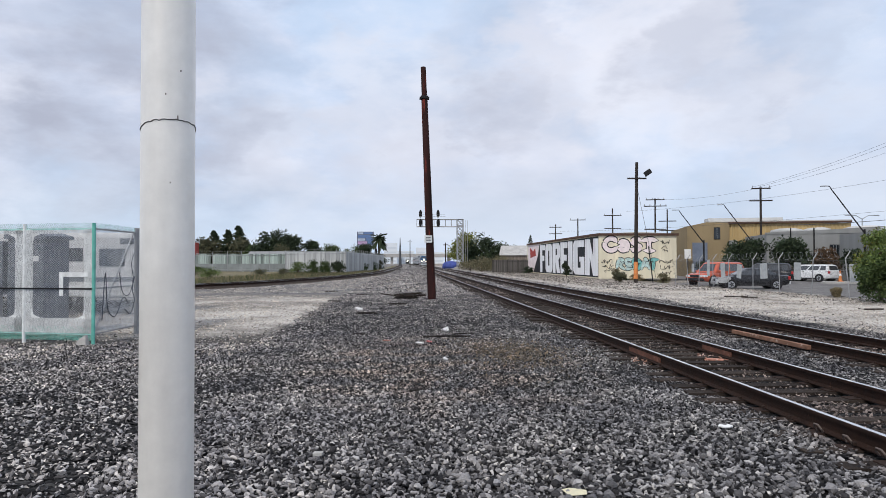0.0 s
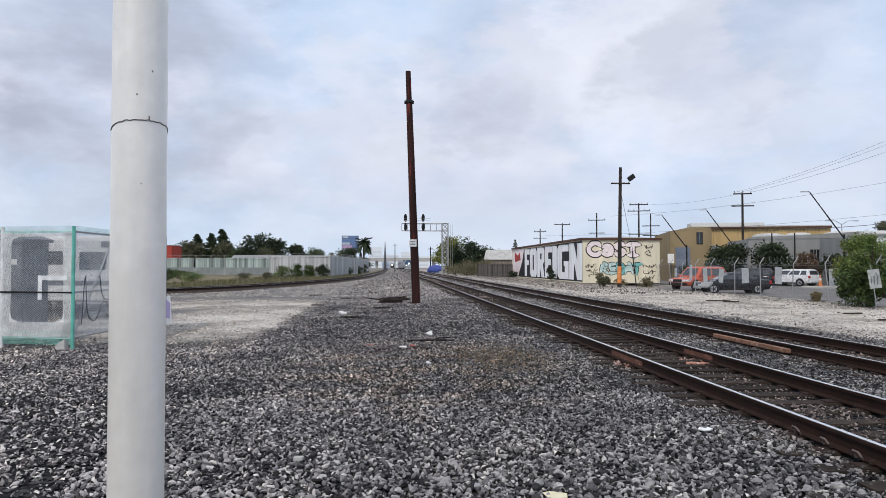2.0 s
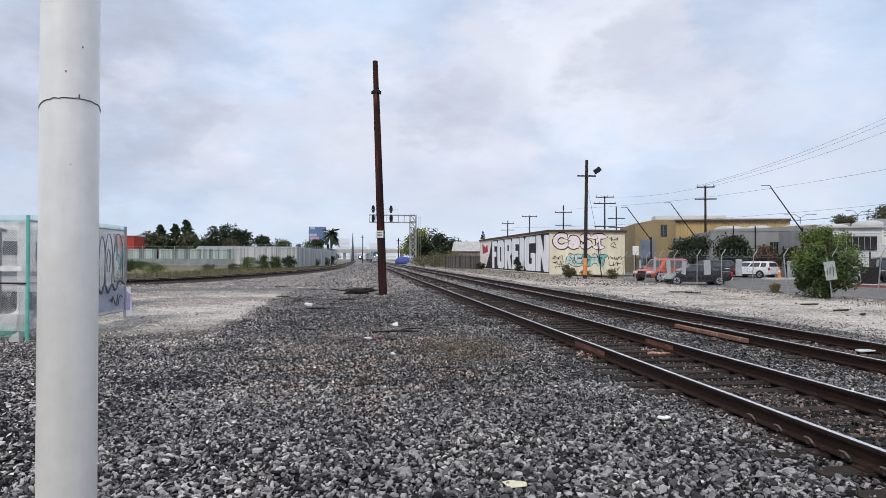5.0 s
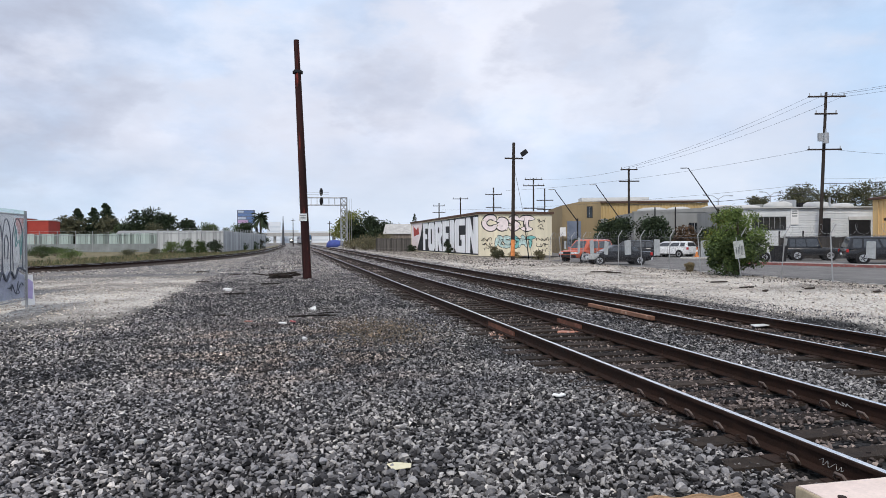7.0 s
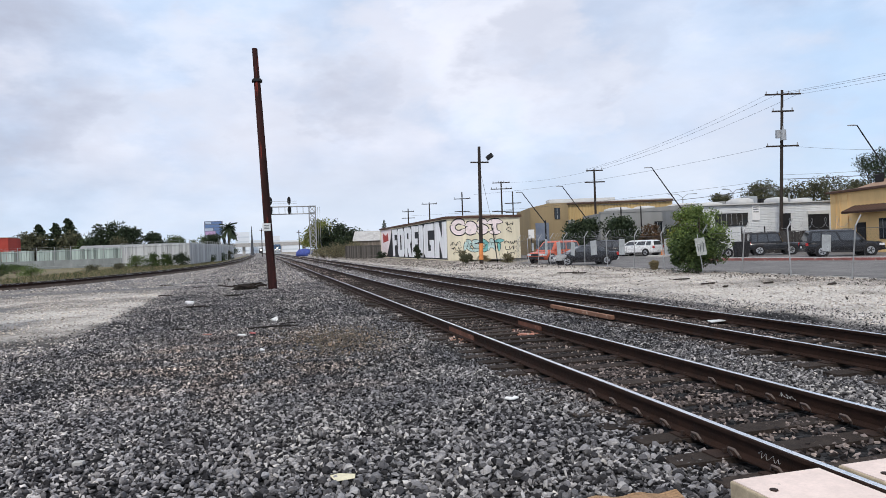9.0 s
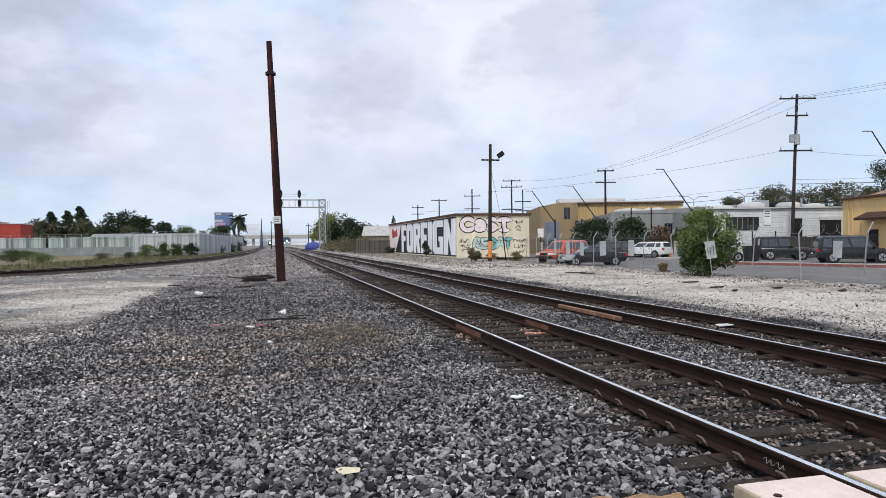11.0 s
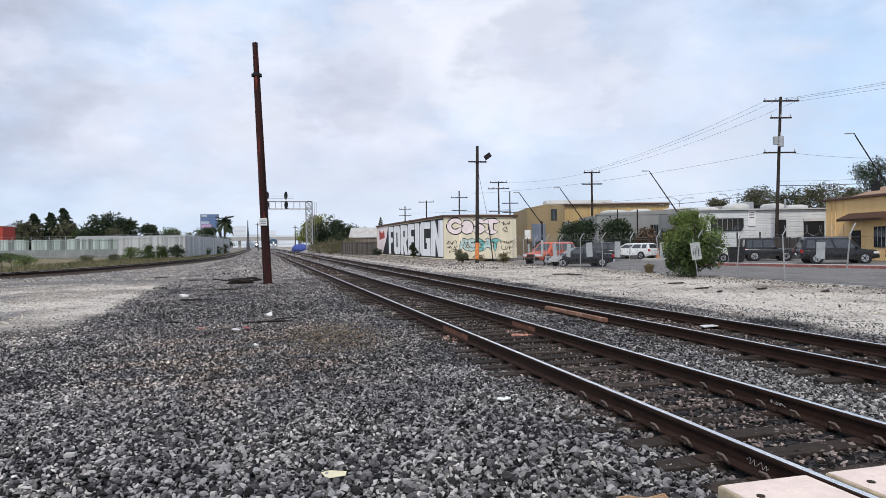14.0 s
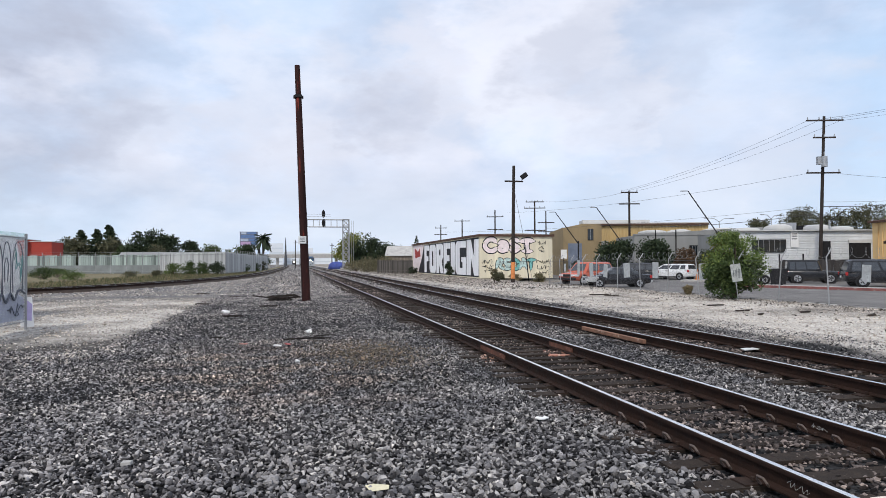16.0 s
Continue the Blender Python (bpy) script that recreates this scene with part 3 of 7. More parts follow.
stones("pale_gravel", 9000, (-15.5, -7.4, 13.0, 37.0), (0.02, 0.08), M_PALE, "whitish crushed gravel beside the track", low=True, seed=9)


# ---- tracks ----
RAILP = [(-0.07, 0), (0.07, 0), (0.07, 0.012), (0.012, 0.035), (0.012, 0.13), (0.036, 0.138), (0.036, 0.165), (0.028, 0.172), (-0.028, 0.172), (-0.036, 0.165), (-0.036, 0.138), (-0.012, 0.13), (-0.012, 0.035), (-0.07, 0.012)]


def sweep(pts, prof, z0=0.0, shift=0.0):
    rings = []
    for i, p in enumerate(pts):
        d = (pts[min(i + 1, len(pts) - 1)] - pts[max(i - 1, 0)]).normalized()
        s = Vector((d.y, -d.x, 0))
        rings.append([p + s * (shift + a) + Vector((0, 0, z0 + b)) for a, b in prof])
    return G().loft(rings)


def railway(name, line, label, tie_ys, tie_x, ties=True):
    tr = thing(name, label=label, category="railway track", kind="structure")
    for s in (-0.7525, 0.7525):
        rail = part("rail", sweep(line, RAILP, 0, s), M_RAIL, tr, "rusty steel rail")
        part("running_surface", sweep(line, [(-0.024, 0.1722), (0.026, 0.1722), (0.024, 0.1745), (-0.022, 0.1745)], 0, s), M_RAILTOP, rail, "polished top of the rail")
    if not ties:
        return tr
    rng = random.Random(5)
    tie = G().box((0, 0, -0.085), (2.6, 0.23, 0.17)).mesh("tie", M_TIE)
    plate = G().box((0, 0, 0.006), (0.36, 0.19, 0.014)).mesh("tie_plate", M_PLATE)
    spikes = G()
    for y in tie_ys:
        x = tie_x(y)
        o = part("tie", tie, None, tr)
        o.matrix_basis = pose(x + rng.uniform(-0.05, 0.05), y, -0.014 + rng.uniform(-0.015, 0.006), 0, 0, rng.uniform(-1.5, 1.5))
        for s in (-0.7525, 0.7525):
            if y < 30:
                q = part("tie_plate", plate, None, o)
                q.matrix_basis = pose(s, 0, 0.0)
                for e in (-0.1, 0.1):
                    spikes.box((x + s + e, y + 0.05 * (1 if e > 0 else -1), 0.03), (0.028, 0.03, 0.03))
    tagged(part("spikes", spikes, M_PLATE, tr), kind="stuff")
    return tr


main_ys = [-30.0] + [0.0, 10, 20] + [30 + 10 * i for i in range(60)]
TIES = [0.275 + 0.55 * i for i in range(-4, 200)]
for k, x0 in enumerate((0.7525, 4.4325)):
    railway("railway_track", [Vector((x0 + bend(y), y, 0)) for y in main_ys], ("main line railway track on timber ties", "second railway track on timber ties")[k], TIES, lambda y, x0=x0: x0 + bend(y))
sid = railway("railway_track", [Vector((p.x - 0.75, p.y, 0.10)) for p in SIDING], "curving rusty siding track beside weeds", [], None, ties=False)
part("bed", sweep([Vector((p.x - 0.75, p.y, 0)) for p in SIDING], [(-1.5, -0.1), (1.25, -0.1), (0.95, 0.1), (-1.0, 0.1)]), mat("sooty_bed", (0.065, 0.050, 0.041), 0.95, var=0.4, scale=3, bump=0.6), sid, "dark sooty track bed")


# ---- paved lot and street beyond the fence ----
M_TAN = mat("tan_stucco", (0.28, 0.215, 0.125), 0.85, var=0.15, scale=0.7, fine=25, bump=0.1, streak=1)
M_OCHRE = mat("ochre_sheet", (0.48, 0.35, 0.17), 0.6, var=0.15, scale=0.6, fine=20, bump=0.05, streak=1)
M_YELLOW = mat("yellow_stucco", (0.78, 0.53, 0.25), 0.85, var=0.12, scale=0.6, fine=25, bump=0.1, streak=1, spot=(0.42, 0.27, 0.12), spot_at=0.64)
M_GREYST = mat("grey_stucco", (0.27, 0.275, 0.27), 0.85, var=0.15, scale=0.6, fine=25, bump=0.1, streak=1)
M_SIDING = mat("pale_siding", (0.60, 0.62, 0.63), 0.6, var=0.12, scale=0.8, fine=20, bump=0.05, rand=0.06)
M_ROOF = mat("pale_roof_sheet", (0.52, 0.52, 0.505), 0.7, var=0.12, scale=0.8, spot=(0.45, 0.43, 0.41))
M_CREAM = mat("cream_block_wall", (0.74, 0.68, 0.52), 0.85, var=0.16, scale=0.9, fine=20, bump=0.12, streak=1, spot=(0.60, 0.52, 0.36), spot_at=0.62)
M_MURALBLACK = mat("mural_black", (0.022, 0.023, 0.027), 0.6, var=0.3, scale=2)
M_MURALWHITE = mat("mural_white", (0.80, 0.81, 0.83), 0.7, var=0.12, scale=1.5, streak=1, spot=(0.5, 0.5, 0.52), spot_at=0.66)
M_PINK = mat("mural_pink", (0.84, 0.74, 0.74), 0.7, var=0.12, scale=2)
M_TEAL = mat("mural_teal", (0.20, 0.50, 0.48), 0.7, var=0.3, scale=2.5)
M_REDP = mat("red_paint", (0.42, 0.07, 0.06), 0.7, var=0.25, scale=2)
M_ORANGE = mat("orange_paint", (0.70, 0.26, 0.09), 0.7, var=0.3, scale=4, spot=(0.35, 0.2, 0.12))
M_BROWN = mat("brown_trim", (0.10, 0.06, 0.045), 0.8, var=0.25)
M_DOORBLUE = mat("blue_grey_door", (0.17, 0.20, 0.26), 0.6, var=0.15, scale=1)
M_DARKFENCE = mat("dark_fence_board", (0.05, 0.047, 0.047), 0.85, var=0.3, rand=0.3)

road = part("road", G().prism([(17.6, -60), (190, -60), (190, 170), (60, 170), (26.5, 92), (25.2, 67), (18.4, 58), (17.9, 40)], -0.4, -0.2, "z"), M_ASPHALT)
tagged(road, "worn grey asphalt lot and street", "road", kind="structure")


def strip(name, a, b, w, z0, z1, material, label, cat, kind="structure", parent=None):
    a, b = Vector(a), Vector(b)
    d = b - a
    ob = part(name, G().box((d.length / 2, 0, (z0 + z1) / 2), (d.length, w, z1 - z0)), material, parent, bevel=0.02)
    ob.matrix_basis = pose(a.x, a.y, 0, 0, 0, math.degrees(math.atan2(d.y, d.x)))
    return tagged(ob, label, cat, kind=kind) if parent is None else ob


kerb_a, kerb_b = (28.6, 44.6), (39.0, 16.5)
strip("kerb", kerb_a, kerb_b, 0.30, -0.05, 0.17, M_REDKERB, "red painted concrete kerb, worn", "kerb")
strip("pavement", (29.55, 44.9), (39.95, 16.8), 1.55, -0.05, 0.155, M_CONC, "pale concrete pavement strip behind the kerb", "pavement")
isl = part("traffic_island", G().loft([[(1.9 * s * math.cos(a), 1.0 * s * math.sin(a), z) for a in [i * math.pi / 9 for i in range(18)]] for s, z in ((1.0, -0.05), (1.0, 0.12), (0.95, 0.17))]), M_CONC)
isl.matrix_basis = pose(33.4, 57.6, 0, 0, 0, -15)
tagged(isl, "low concrete traffic island in the lot", "traffic island", kind="structure")

cone = thing("traffic_cone", (33.2, 57.9, 0.17), label="orange traffic cone with white band", category="traffic cone")
part("base", G().box((0, 0, 0.02), (0.4, 0.4, 0.04)), M_ORANGE, cone, bevel=0.01)
part("cone", G().cyl((0, 0, 0.04), (0, 0, 0.95), 0.16, 0.03, 14), M_ORANGE, cone, smooth=40)
part("band", G().cyl((0, 0, 0.5), (0, 0, 0.68), 0.1035, 0.0765, 14), M_WHITE, cone, "white reflective band", smooth=40)

stop0 = thing("wheel_stop", (18.3, 21.8, 0), -88, "pale concrete wheel stop on asphalt", "wheel stop", "wheel stops")
part("block", G().prism([(-0.09, 0.0), (0.09, 0.0), (0.06, 0.11), (-0.06, 0.11)], -0.9, 0.9, "x"), M_CONC, stop0, bevel=0.01)
for yy in (25.2, 28.9, 33.1, 37.2, 40.9):
    copy_thing(stop0, pose(18.2 + 0.02 * (yy % 3), yy, 0, 0, 0, -90 + (yy % 4)))


# ---- warehouse with murals ----
wh = thing("warehouse", (15.3, 69.2, 0), label="low flat-roofed block warehouse covered with painted lettering", category="building")
WL, WW, WH = 41.0, 8.0, 4.42
# local x across the end wall, local y along the tracks
end = part("wall", G().box((WW / 2, 0.15, WH / 2), (WW, 0.3, WH)), M_CREAM, wh, "cream end wall with graffiti")
side = part("wall", G().box((0.15, WL / 2 + 0.15, WH / 2), (0.3, WL - 0.3, WH)), M_CREAM, wh, "track-side wall with white and black lettering")
part("wall", G().box((WW - 0.15, WL / 2 + 0.15, WH / 2), (0.3, WL - 0.3, WH)), M_CREAM, wh)
part("wall", G().box((WW / 2, WL + 0.15, WH / 2), (WW, 0.3, WH)), M_CREAM, wh)
part("roof", G().prism([(-0.12, WH + 0.002), (WW + 0.12, WH + 0.002), (WW + 0.12, WH + 0.14), (WW * 0.5, WH + 0.32), (-0.12, WH + 0.14)], -0.12, WL + 0.42), M_ROOF, wh, "pale felt roof")
part("fascia", G().box((WW / 2, -0.145, WH + 0.06), (WW + 0.34, 0.05, 0.24)).box((-0.145, WL / 2, WH + 0.06), (0.05, WL + 0.25, 0.24)), M_BROWN, wh, "dark brown fascia board")
# the long wall: black field, white letters reading from the far end to the near corner
part("black_field", G().prism([(0.35, 0.12), (31.5, 0.12), (36.0, 0.12), (32.5, 2.6), (31.2, 4.2), (0.35, 4.3)], -0.012, 0.0, "x"), M_MURALBLACK, side, "black painted field")
part("pale_field", G().prism([(32.6, 2.55), (36.2, 0.12), (40.5, 0.12), (40.5, 4.3), (31.4, 4.3)], -0.008, 0.0, "x"), M_PINK, side, "faded pale pink painted field")
part("red_tag", G().prism([(34.0, 2.6), (38.6, 2.3), (38.9, 3.9), (36.2, 3.3), (34.6, 3.8)], -0.012, 0.0, "x"), M_REDP, side, "faded red tag")
widths = {"F": 3.9, "O": 4.8, "R": 4.6, "E": 4.1, "I": 2.5, "G": 5.4, "N": 5.4}
yy = 31.0
SHAPES = {
    "F": [(0, 0), (0.46, 0), (0.46, 0.40), (0.84, 0.42), (0.84, 0.60), (0.46, 0.60), (0.46, 0.80), (1, 0.80), (1, 1), (0, 1)],
    "O": [(0.16, 0), (0.84, 0), (1, 0.12), (1, 0.88), (0.84, 1), (0.16, 1), (0, 0.88), (0, 0.12)],
    "R": [(0, 0), (0.38, 0), (0.38, 0.36), (0.60, 0), (1, 0), (0.78, 0.42), (1, 0.55), (1, 0.9), (0.85, 1), (0, 1)],
    "E": [(0, 0), (1, 0), (1, 0.18), (0.48, 0.18), (0.48, 0.41), (0.88, 0.41), (0.88, 0.60), (0.48, 0.60), (0.48, 0.81), (1, 0.81), (1, 1), (0, 1)],
    "I": [(0, 0), (1, 0), (1, 1), (0, 1)],
    "G": [(0.16, 0), (1, 0), (1, 0.52), (0.58, 0.52), (0.58, 0.38), (0.68, 0.38), (0.68, 0.2), (0.42, 0.2), (0.42, 0.8), (1, 0.8), (1, 1), (0.16, 1), (0, 0.88), (0, 0.12)],
    "N": [(0, 0), (0.38, 0), (0.38, 0.50), (0.64, 0), (1, 0), (1, 1), (0.64, 1), (0.64, 0.50), (0.36, 1), (0, 1)],
}
SLOTS = {"O": (0.41, 0.24, 0.59, 0.76), "R": (0.42, 0.60, 0.62, 0.80)}
rng = random.Random(4)
for ch in "FOREIGN":
    w = widths[ch]
    lean = rng.uniform(-0.06, 0.06)
    at = lambda u, v: (yy - 0.2 - (u + lean * (v - 0.5) * 0.5) * (w - 0.30) - 0.05, 0.26 + (0.985 - 0.02 * u) * v * 3.98)
    lt = part("letter", G().prism([at(u, v) for u, v in SHAPES[ch]], -0.026, -0.013, "x"), M_MURALWHITE, side, "white block letter")
    if ch in SLOTS:
        u0, v0, u1, v1 = SLOTS[ch]
        part("counter", G().prism([at(u0, v0), at(u1, v0), at(u1, v1), at(u0, v1)], -0.032, -0.027, "x"), M_MURALBLACK, lt, "black counter of the letter")
    yy -= w
# end wall: bulbous pink word over a teal piece, with small black tags


STROKES = {
    "C": [[(0.86, 0.72), (0.70, 0.90), (0.40, 0.90), (0.16, 0.66), (0.14, 0.36), (0.38, 0.12), (0.70, 0.12), (0.90, 0.30)]],
    "A": [[(0.18, 0.72), (0.48, 0.84), (0.78, 0.66), (0.82, 0.12)], [(0.78, 0.46), (0.42, 0.50), (0.20, 0.28), (0.46, 0.10), (0.80, 0.24)]],
    "S": [[(0.86, 0.80), (0.52, 0.92), (0.20, 0.72), (0.50, 0.52), (0.84, 0.32), (0.52, 0.10), (0.14, 0.20)]],
    "T": [[(0.06, 0.80), (0.50, 0.90), (0.96, 0.84)], [(0.52, 0.86), (0.48, 0.50), (0.52, 0.10)], [(0.22, 0.10), (0.80, 0.08)]],
}
BLOBS = ([[(0.1, 0.2), (0.4, 0.9), (0.8, 0.75), (0.5, 0.45), (0.9, 0.1)]], [[(0.8, 0.85), (0.2, 0.8), (0.3, 0.5), (0.8, 0.45), (0.2, 0.12), (0.9, 0.15)]], [[(0.2, 0.1), (0.15, 0.9), (0.8, 0.7), (0.75, 0.2), (0.3, 0.1)]], [[(0.1, 0.1), (0.5, 0.9), (0.9, 0.12)], [(0.3, 0.4), (0.75, 0.38)]], [[(0.1, 0.85), (0.95, 0.88)], [(0.5, 0.85), (0.45, 0.1)]])


def fat_stroke(strokes, x, z, w, h, r, y):
    """Swollen sprayed strokes, flattened against the wall."""
    g = G()
    for st in strokes:
        pts = curve_pts([(x + u * w, 0, z + v * h) for u, v in st], 5)
        rs = [r * min(1.0, 0.55 + 0.45 * min(i, len(pts) - 1 - i) / 1.5) for i in range(len(pts))]
        a, b = 2 * pts[0] - pts[1], 2 * pts[-1] - pts[-2]
        g.tube([pts[0].lerp(a, r / max(0.01, (a - pts[0]).length) * 0.7)] + pts + [pts[-1].lerp(b, r / max(0.01, (b - pts[-1]).length) * 0.7)], [r * 0.2] + rs + [r * 0.2], 10)
    g.v = [(p[0], y + p[1] * 0.03, p[2]) for p in g.v]
    return g


def sprayed(strokes, x, z, w, h, r, rim, fill, host, label):
    part("letter_outline", fat_stroke(strokes, x, z, w, h, r + rim, -0.004), M_MURALBLACK, host, "black sprayed outline")
    part("letter", fat_stroke(strokes, x, z, w, h, r, -0.014), fill, host, label)


def squiggle(x, z, w, h, r, n, seed, y=-0.016):
    rng = random.Random(seed)
    pts = [(x + w * (i / n) + rng.uniform(-0.12, 0.12) * w, y, z + h * (0.5 + 0.5 * math.sin(i * 2.2 + rng.uniform(-0.8, 0.8)))) for i in range(n + 1)]
    return G().tube(curve_pts(pts, 5), r, 5)


for ch, x, w, z, h in (("C", 0.42, 1.75, 2.72, 1.45), ("A", 2.02, 1.5, 2.74, 1.25), ("S", 3.45, 1.45, 2.72, 1.42), ("T", 4.8, 1.75, 2.70, 1.42)):
    sprayed(STROKES[ch], x * 0.91, z, w * 0.91, h, 0.235, 0.115, M_PINK, end, "swollen pale pink letter")
M_PALETEAL = mat("mural_pale_teal", (0.50, 0.66, 0.64), 0.7, var=0.35, scale=3, spot=(0.66, 0.62, 0.50), spot_at=0.56)
for i, strokes in enumerate(BLOBS):
    sprayed(strokes, 1.7 + i * 0.86, 0.82 + 0.05 * (i % 2), 0.95, 1.25, 0.17, 0.075, M_TEAL if i in (2, 4) else M_PALETEAL, end, "teal unreadable swollen shape")
def tag_line(x, z, w, h, r, n, seed):
    """A hasty sprayed line that doubles back on itself."""
    rng = random.Random(seed + 3)
    return G().tube(curve_pts([(x + w * min(1.0, max(0.0, i / n + rng.uniform(-0.16, 0.16))), -0.016, z + h * rng.random()) for i in range(n + 1)], 5), r, 5)


TAGS = ((6.35, 3.45, 0.9, 0.55, 0.03, 8), (6.4, 3.0, 0.7, 0.4, 0.03, 6), (6.5, 2.65, 0.55, 0.3, 0.03, 5), (6.2, 1.45, 0.75, 0.5, 0.025, 12), (6.95, 1.5, 0.7, 0.45, 0.025, 10), (6.3, 0.85, 1.35, 0.5, 0.028, 14), (6.5, 0.4, 1.0, 0.4, 0.025, 10), (0.2, 1.5, 1.1, 0.45, 0.025, 13), (0.3, 1.0, 1.2, 0.45, 0.025, 14), (0.5, 0.6, 0.9, 0.35, 0.022, 9), (2.2, 1.0, 3.6, 0.9, 0.022, 15))
for k, (x, z, w, h, r, n) in enumerate(TAGS):
    part("tag_stroke", tag_line(x, z, w, h, r, n, k), M_MURALBLACK, end, "black sprayed scribble")


# ---- tan hall, grey and pale workshops, yellow corner building ----
def window(parent, x, z, w, h, bars=3, y=0.0, material=None):
    fr = part("window", G().box((x + w / 2, y - 0.02, z + h / 2), (w + 0.12, 0.08, h + 0.12)), M_BLACK, parent, "dark barred window")
    part("pane", G().box((x + w / 2, y - 0.064, z + h / 2), (w, 0.006, h)), material or M_GLASS, fr)
    for i in range(1, bars + 1):
        part("bar", G().box((x + w * i / (bars + 1), y - 0.08, z + h / 2), (0.03, 0.02, h)), M_STEEL, fr)
    return fr


def corrugate(x0, x1, z0, z1, pitch, depth, y=0.0):
    n = int((x1 - x0) / pitch)
    pts = []
    for i in range(n):
        x = x0 + i * pitch
        pts += [(x, y), (x + pitch * 0.45, y), (x + pitch * 0.55, y - depth), (x + pitch * 0.9, y - depth)]
    pts += [(x1, y), (x1, y + 0.05), (x0, y + 0.05)]
    return G().prism(pts, z0, z1, "z")


hall = thing("industrial_hall", (29.75, 84.3, 0), -14.5, "tan stucco hall with ochre corrugated side wall", "building")
part("front_wall", G().prism([(0.85, 0), (5.8, 0), (5.8, 6.45), (3.2, 6.52), (0.85, 6.05)], 0, 0.3), M_TAN, hall, "tan stucco wall")
part("body", G().box((10.2, 8.2, 3.05), (18.6, 15.6, 6.1)), M_TAN, hall)
part("side_wall", corrugate(5.82, 19.5, 0, 6.3, 0.42, 0.07, 0.28), M_OCHRE, hall, "ochre corrugated sheet wall")
part("eave", G().box((12.6, 0.15, 6.42), (13.8, 0.5, 0.2)), M_BROWN, hall)
part("roof", G().box((11.6, 8.5, 6.6), (16.2, 16.2, 0.14)).box((8.6, 6, 6.95), (9, 3, 0.6)), M_ROOF, hall, "pale sheet roof")
part("door", G().box((2.35, -0.02, 2.05), (1.75, 0.1, 4.1)), M_DOORBLUE, hall, "tall blue-grey door")
window(hall, 4.05, 4.55, 0.62, 1.3, 1)
part("sign_board", G().box((0.75, -1.2, 2.75), (0.75, 0.05, 1.1)), M_WHITE, hall, "white hanging board")
part("post", G().cyl((0.75, -1.2, 0), (0.75, -1.2, 2.3), 0.06), M_DARKWOOD, hall)
part("wall_panel", G().box((6.2, -0.02, 3.6), (0.9, 0.08, 1.5)), M_GREYST, hall)

shop = thing("workshop", (34.6, 72.7, 0), -14.6, "grey stucco workshop with barred windows and uneven roof", "building")
part("body", G().box((7.2, 5, 2.35), (14.4, 10, 4.7)), M_GREYST, shop)
part("parapet", G().prism([(-0.1, 4.7), (14.5, 4.7), (14.5, 5.55), (9.5, 5.3), (5, 5.05), (-0.1, 4.85)], -0.06, 0.3), M_GREYST, shop)
for x, w, h in ((1.2, 3.2, 0.45), (4.6, 2.6, 0.5), (8.6, 4.2, 0.65)):
    part("roof_cover", G().loft([[(x + w * (0.5 + s * 0.5 * math.cos(a)), 3.0 + 2.6 * s * math.sin(a), z) for a in [i * math.pi / 8 for i in range(16)]] for s, z in ((1, 4.9), (0.95, 4.9 + h * 0.7), (0.6, 4.9 + h), (0.1, 4.95 + h))]), M_ROOF, shop, "pale bulging roof cover", smooth=True)
window(shop, 6.3, 2.4, 1.1, 1.1, 3)
window(shop, 8.9, 2.4, 1.1, 1.3, 3)
for x in (2.4, 4.7):
    part("downpipe", G().cyl((x, -0.08, 1.0), (x, -0.08, 5.3), 0.07), M_BLACK, shop)

ws = thing("workshop", (37.45, 57.6, 0), -14.6, "pale workshop clad in horizontal metal siding", "building")
part("body", G().box((6.2, 6.1, 2.25), (12.3, 12, 4.5)), M_GREYST, ws)
me = G().prism([(0.0, 0.0), (-0.04, 0.015), (-0.02, 0.15), (0.0, 0.155)], 0.0, 12.3, "x").mesh("siding_course", M_SIDING)
for i in range(28):
    o = part("siding_course", me, None, ws)
    o.matrix_basis = pose(0, 0.1, 0.12 + i * 0.155)
part("coping", G().box((6.15, 0.05, 4.56), (12.5, 0.5, 0.1)), M_ROOF, ws)
window(ws, 1.25, 2.65, 3.0, 1.05, 5, 0.03)
part("sign_board", G().box((5.1, 0.0, 3.8), (0.72, 0.05, 1.55)), M_WHITE, ws, "white sign with unreadable lines")
for z in (4.25, 4.05, 3.8):
    part("sign_line", G().box((5.1, -0.03, z), (0.5, 0.012, 0.09)), M_INK, ws)
part("doorway", G().box((7.9, 0.02, 1.8), (1.0, 0.12, 3.55)), M_BLACK, ws, "dark open doorway")
part("roller_door", G().box((11.1, 0.02, 1.7), (1.95, 0.12, 3.4)), M_BLACK, ws, "dark loading opening")
part("lintel", G().box((11.1, -0.03, 3.55), (2.1, 0.12, 0.3)), M_ROOF, ws)
for x, w, h in ((1.0, 2.6, 0.5), (4.3, 2.4, 0.8), (7.9, 2.6, 0.75), (10.6, 1.9, 0.6)):
    part("skylight", G().loft([[(x + w * (0.5 + s * 0.5 * math.cos(a)), 4.5 + 2.2 * s * math.sin(a), z) for a in [i * math.pi / 8 for i in range(16)]] for s, z in ((1, 4.5), (0.92, 4.5 + h * 0.75), (0.55, 4.5 + h), (0.1, 4.52 + h))]), M_ROOF, ws, "pale domed roof light", smooth=True)
part("air_unit", G().box((6.9, 5, 5.0), (1.0, 0.9, 1.0)), M_STEEL, ws, "rooftop air unit", bevel=0.04)
part("air_unit", G().box((8.0, 4.8, 4.85), (0.7, 0.7, 0.7)), M_BLACK, ws, bevel=0.04)
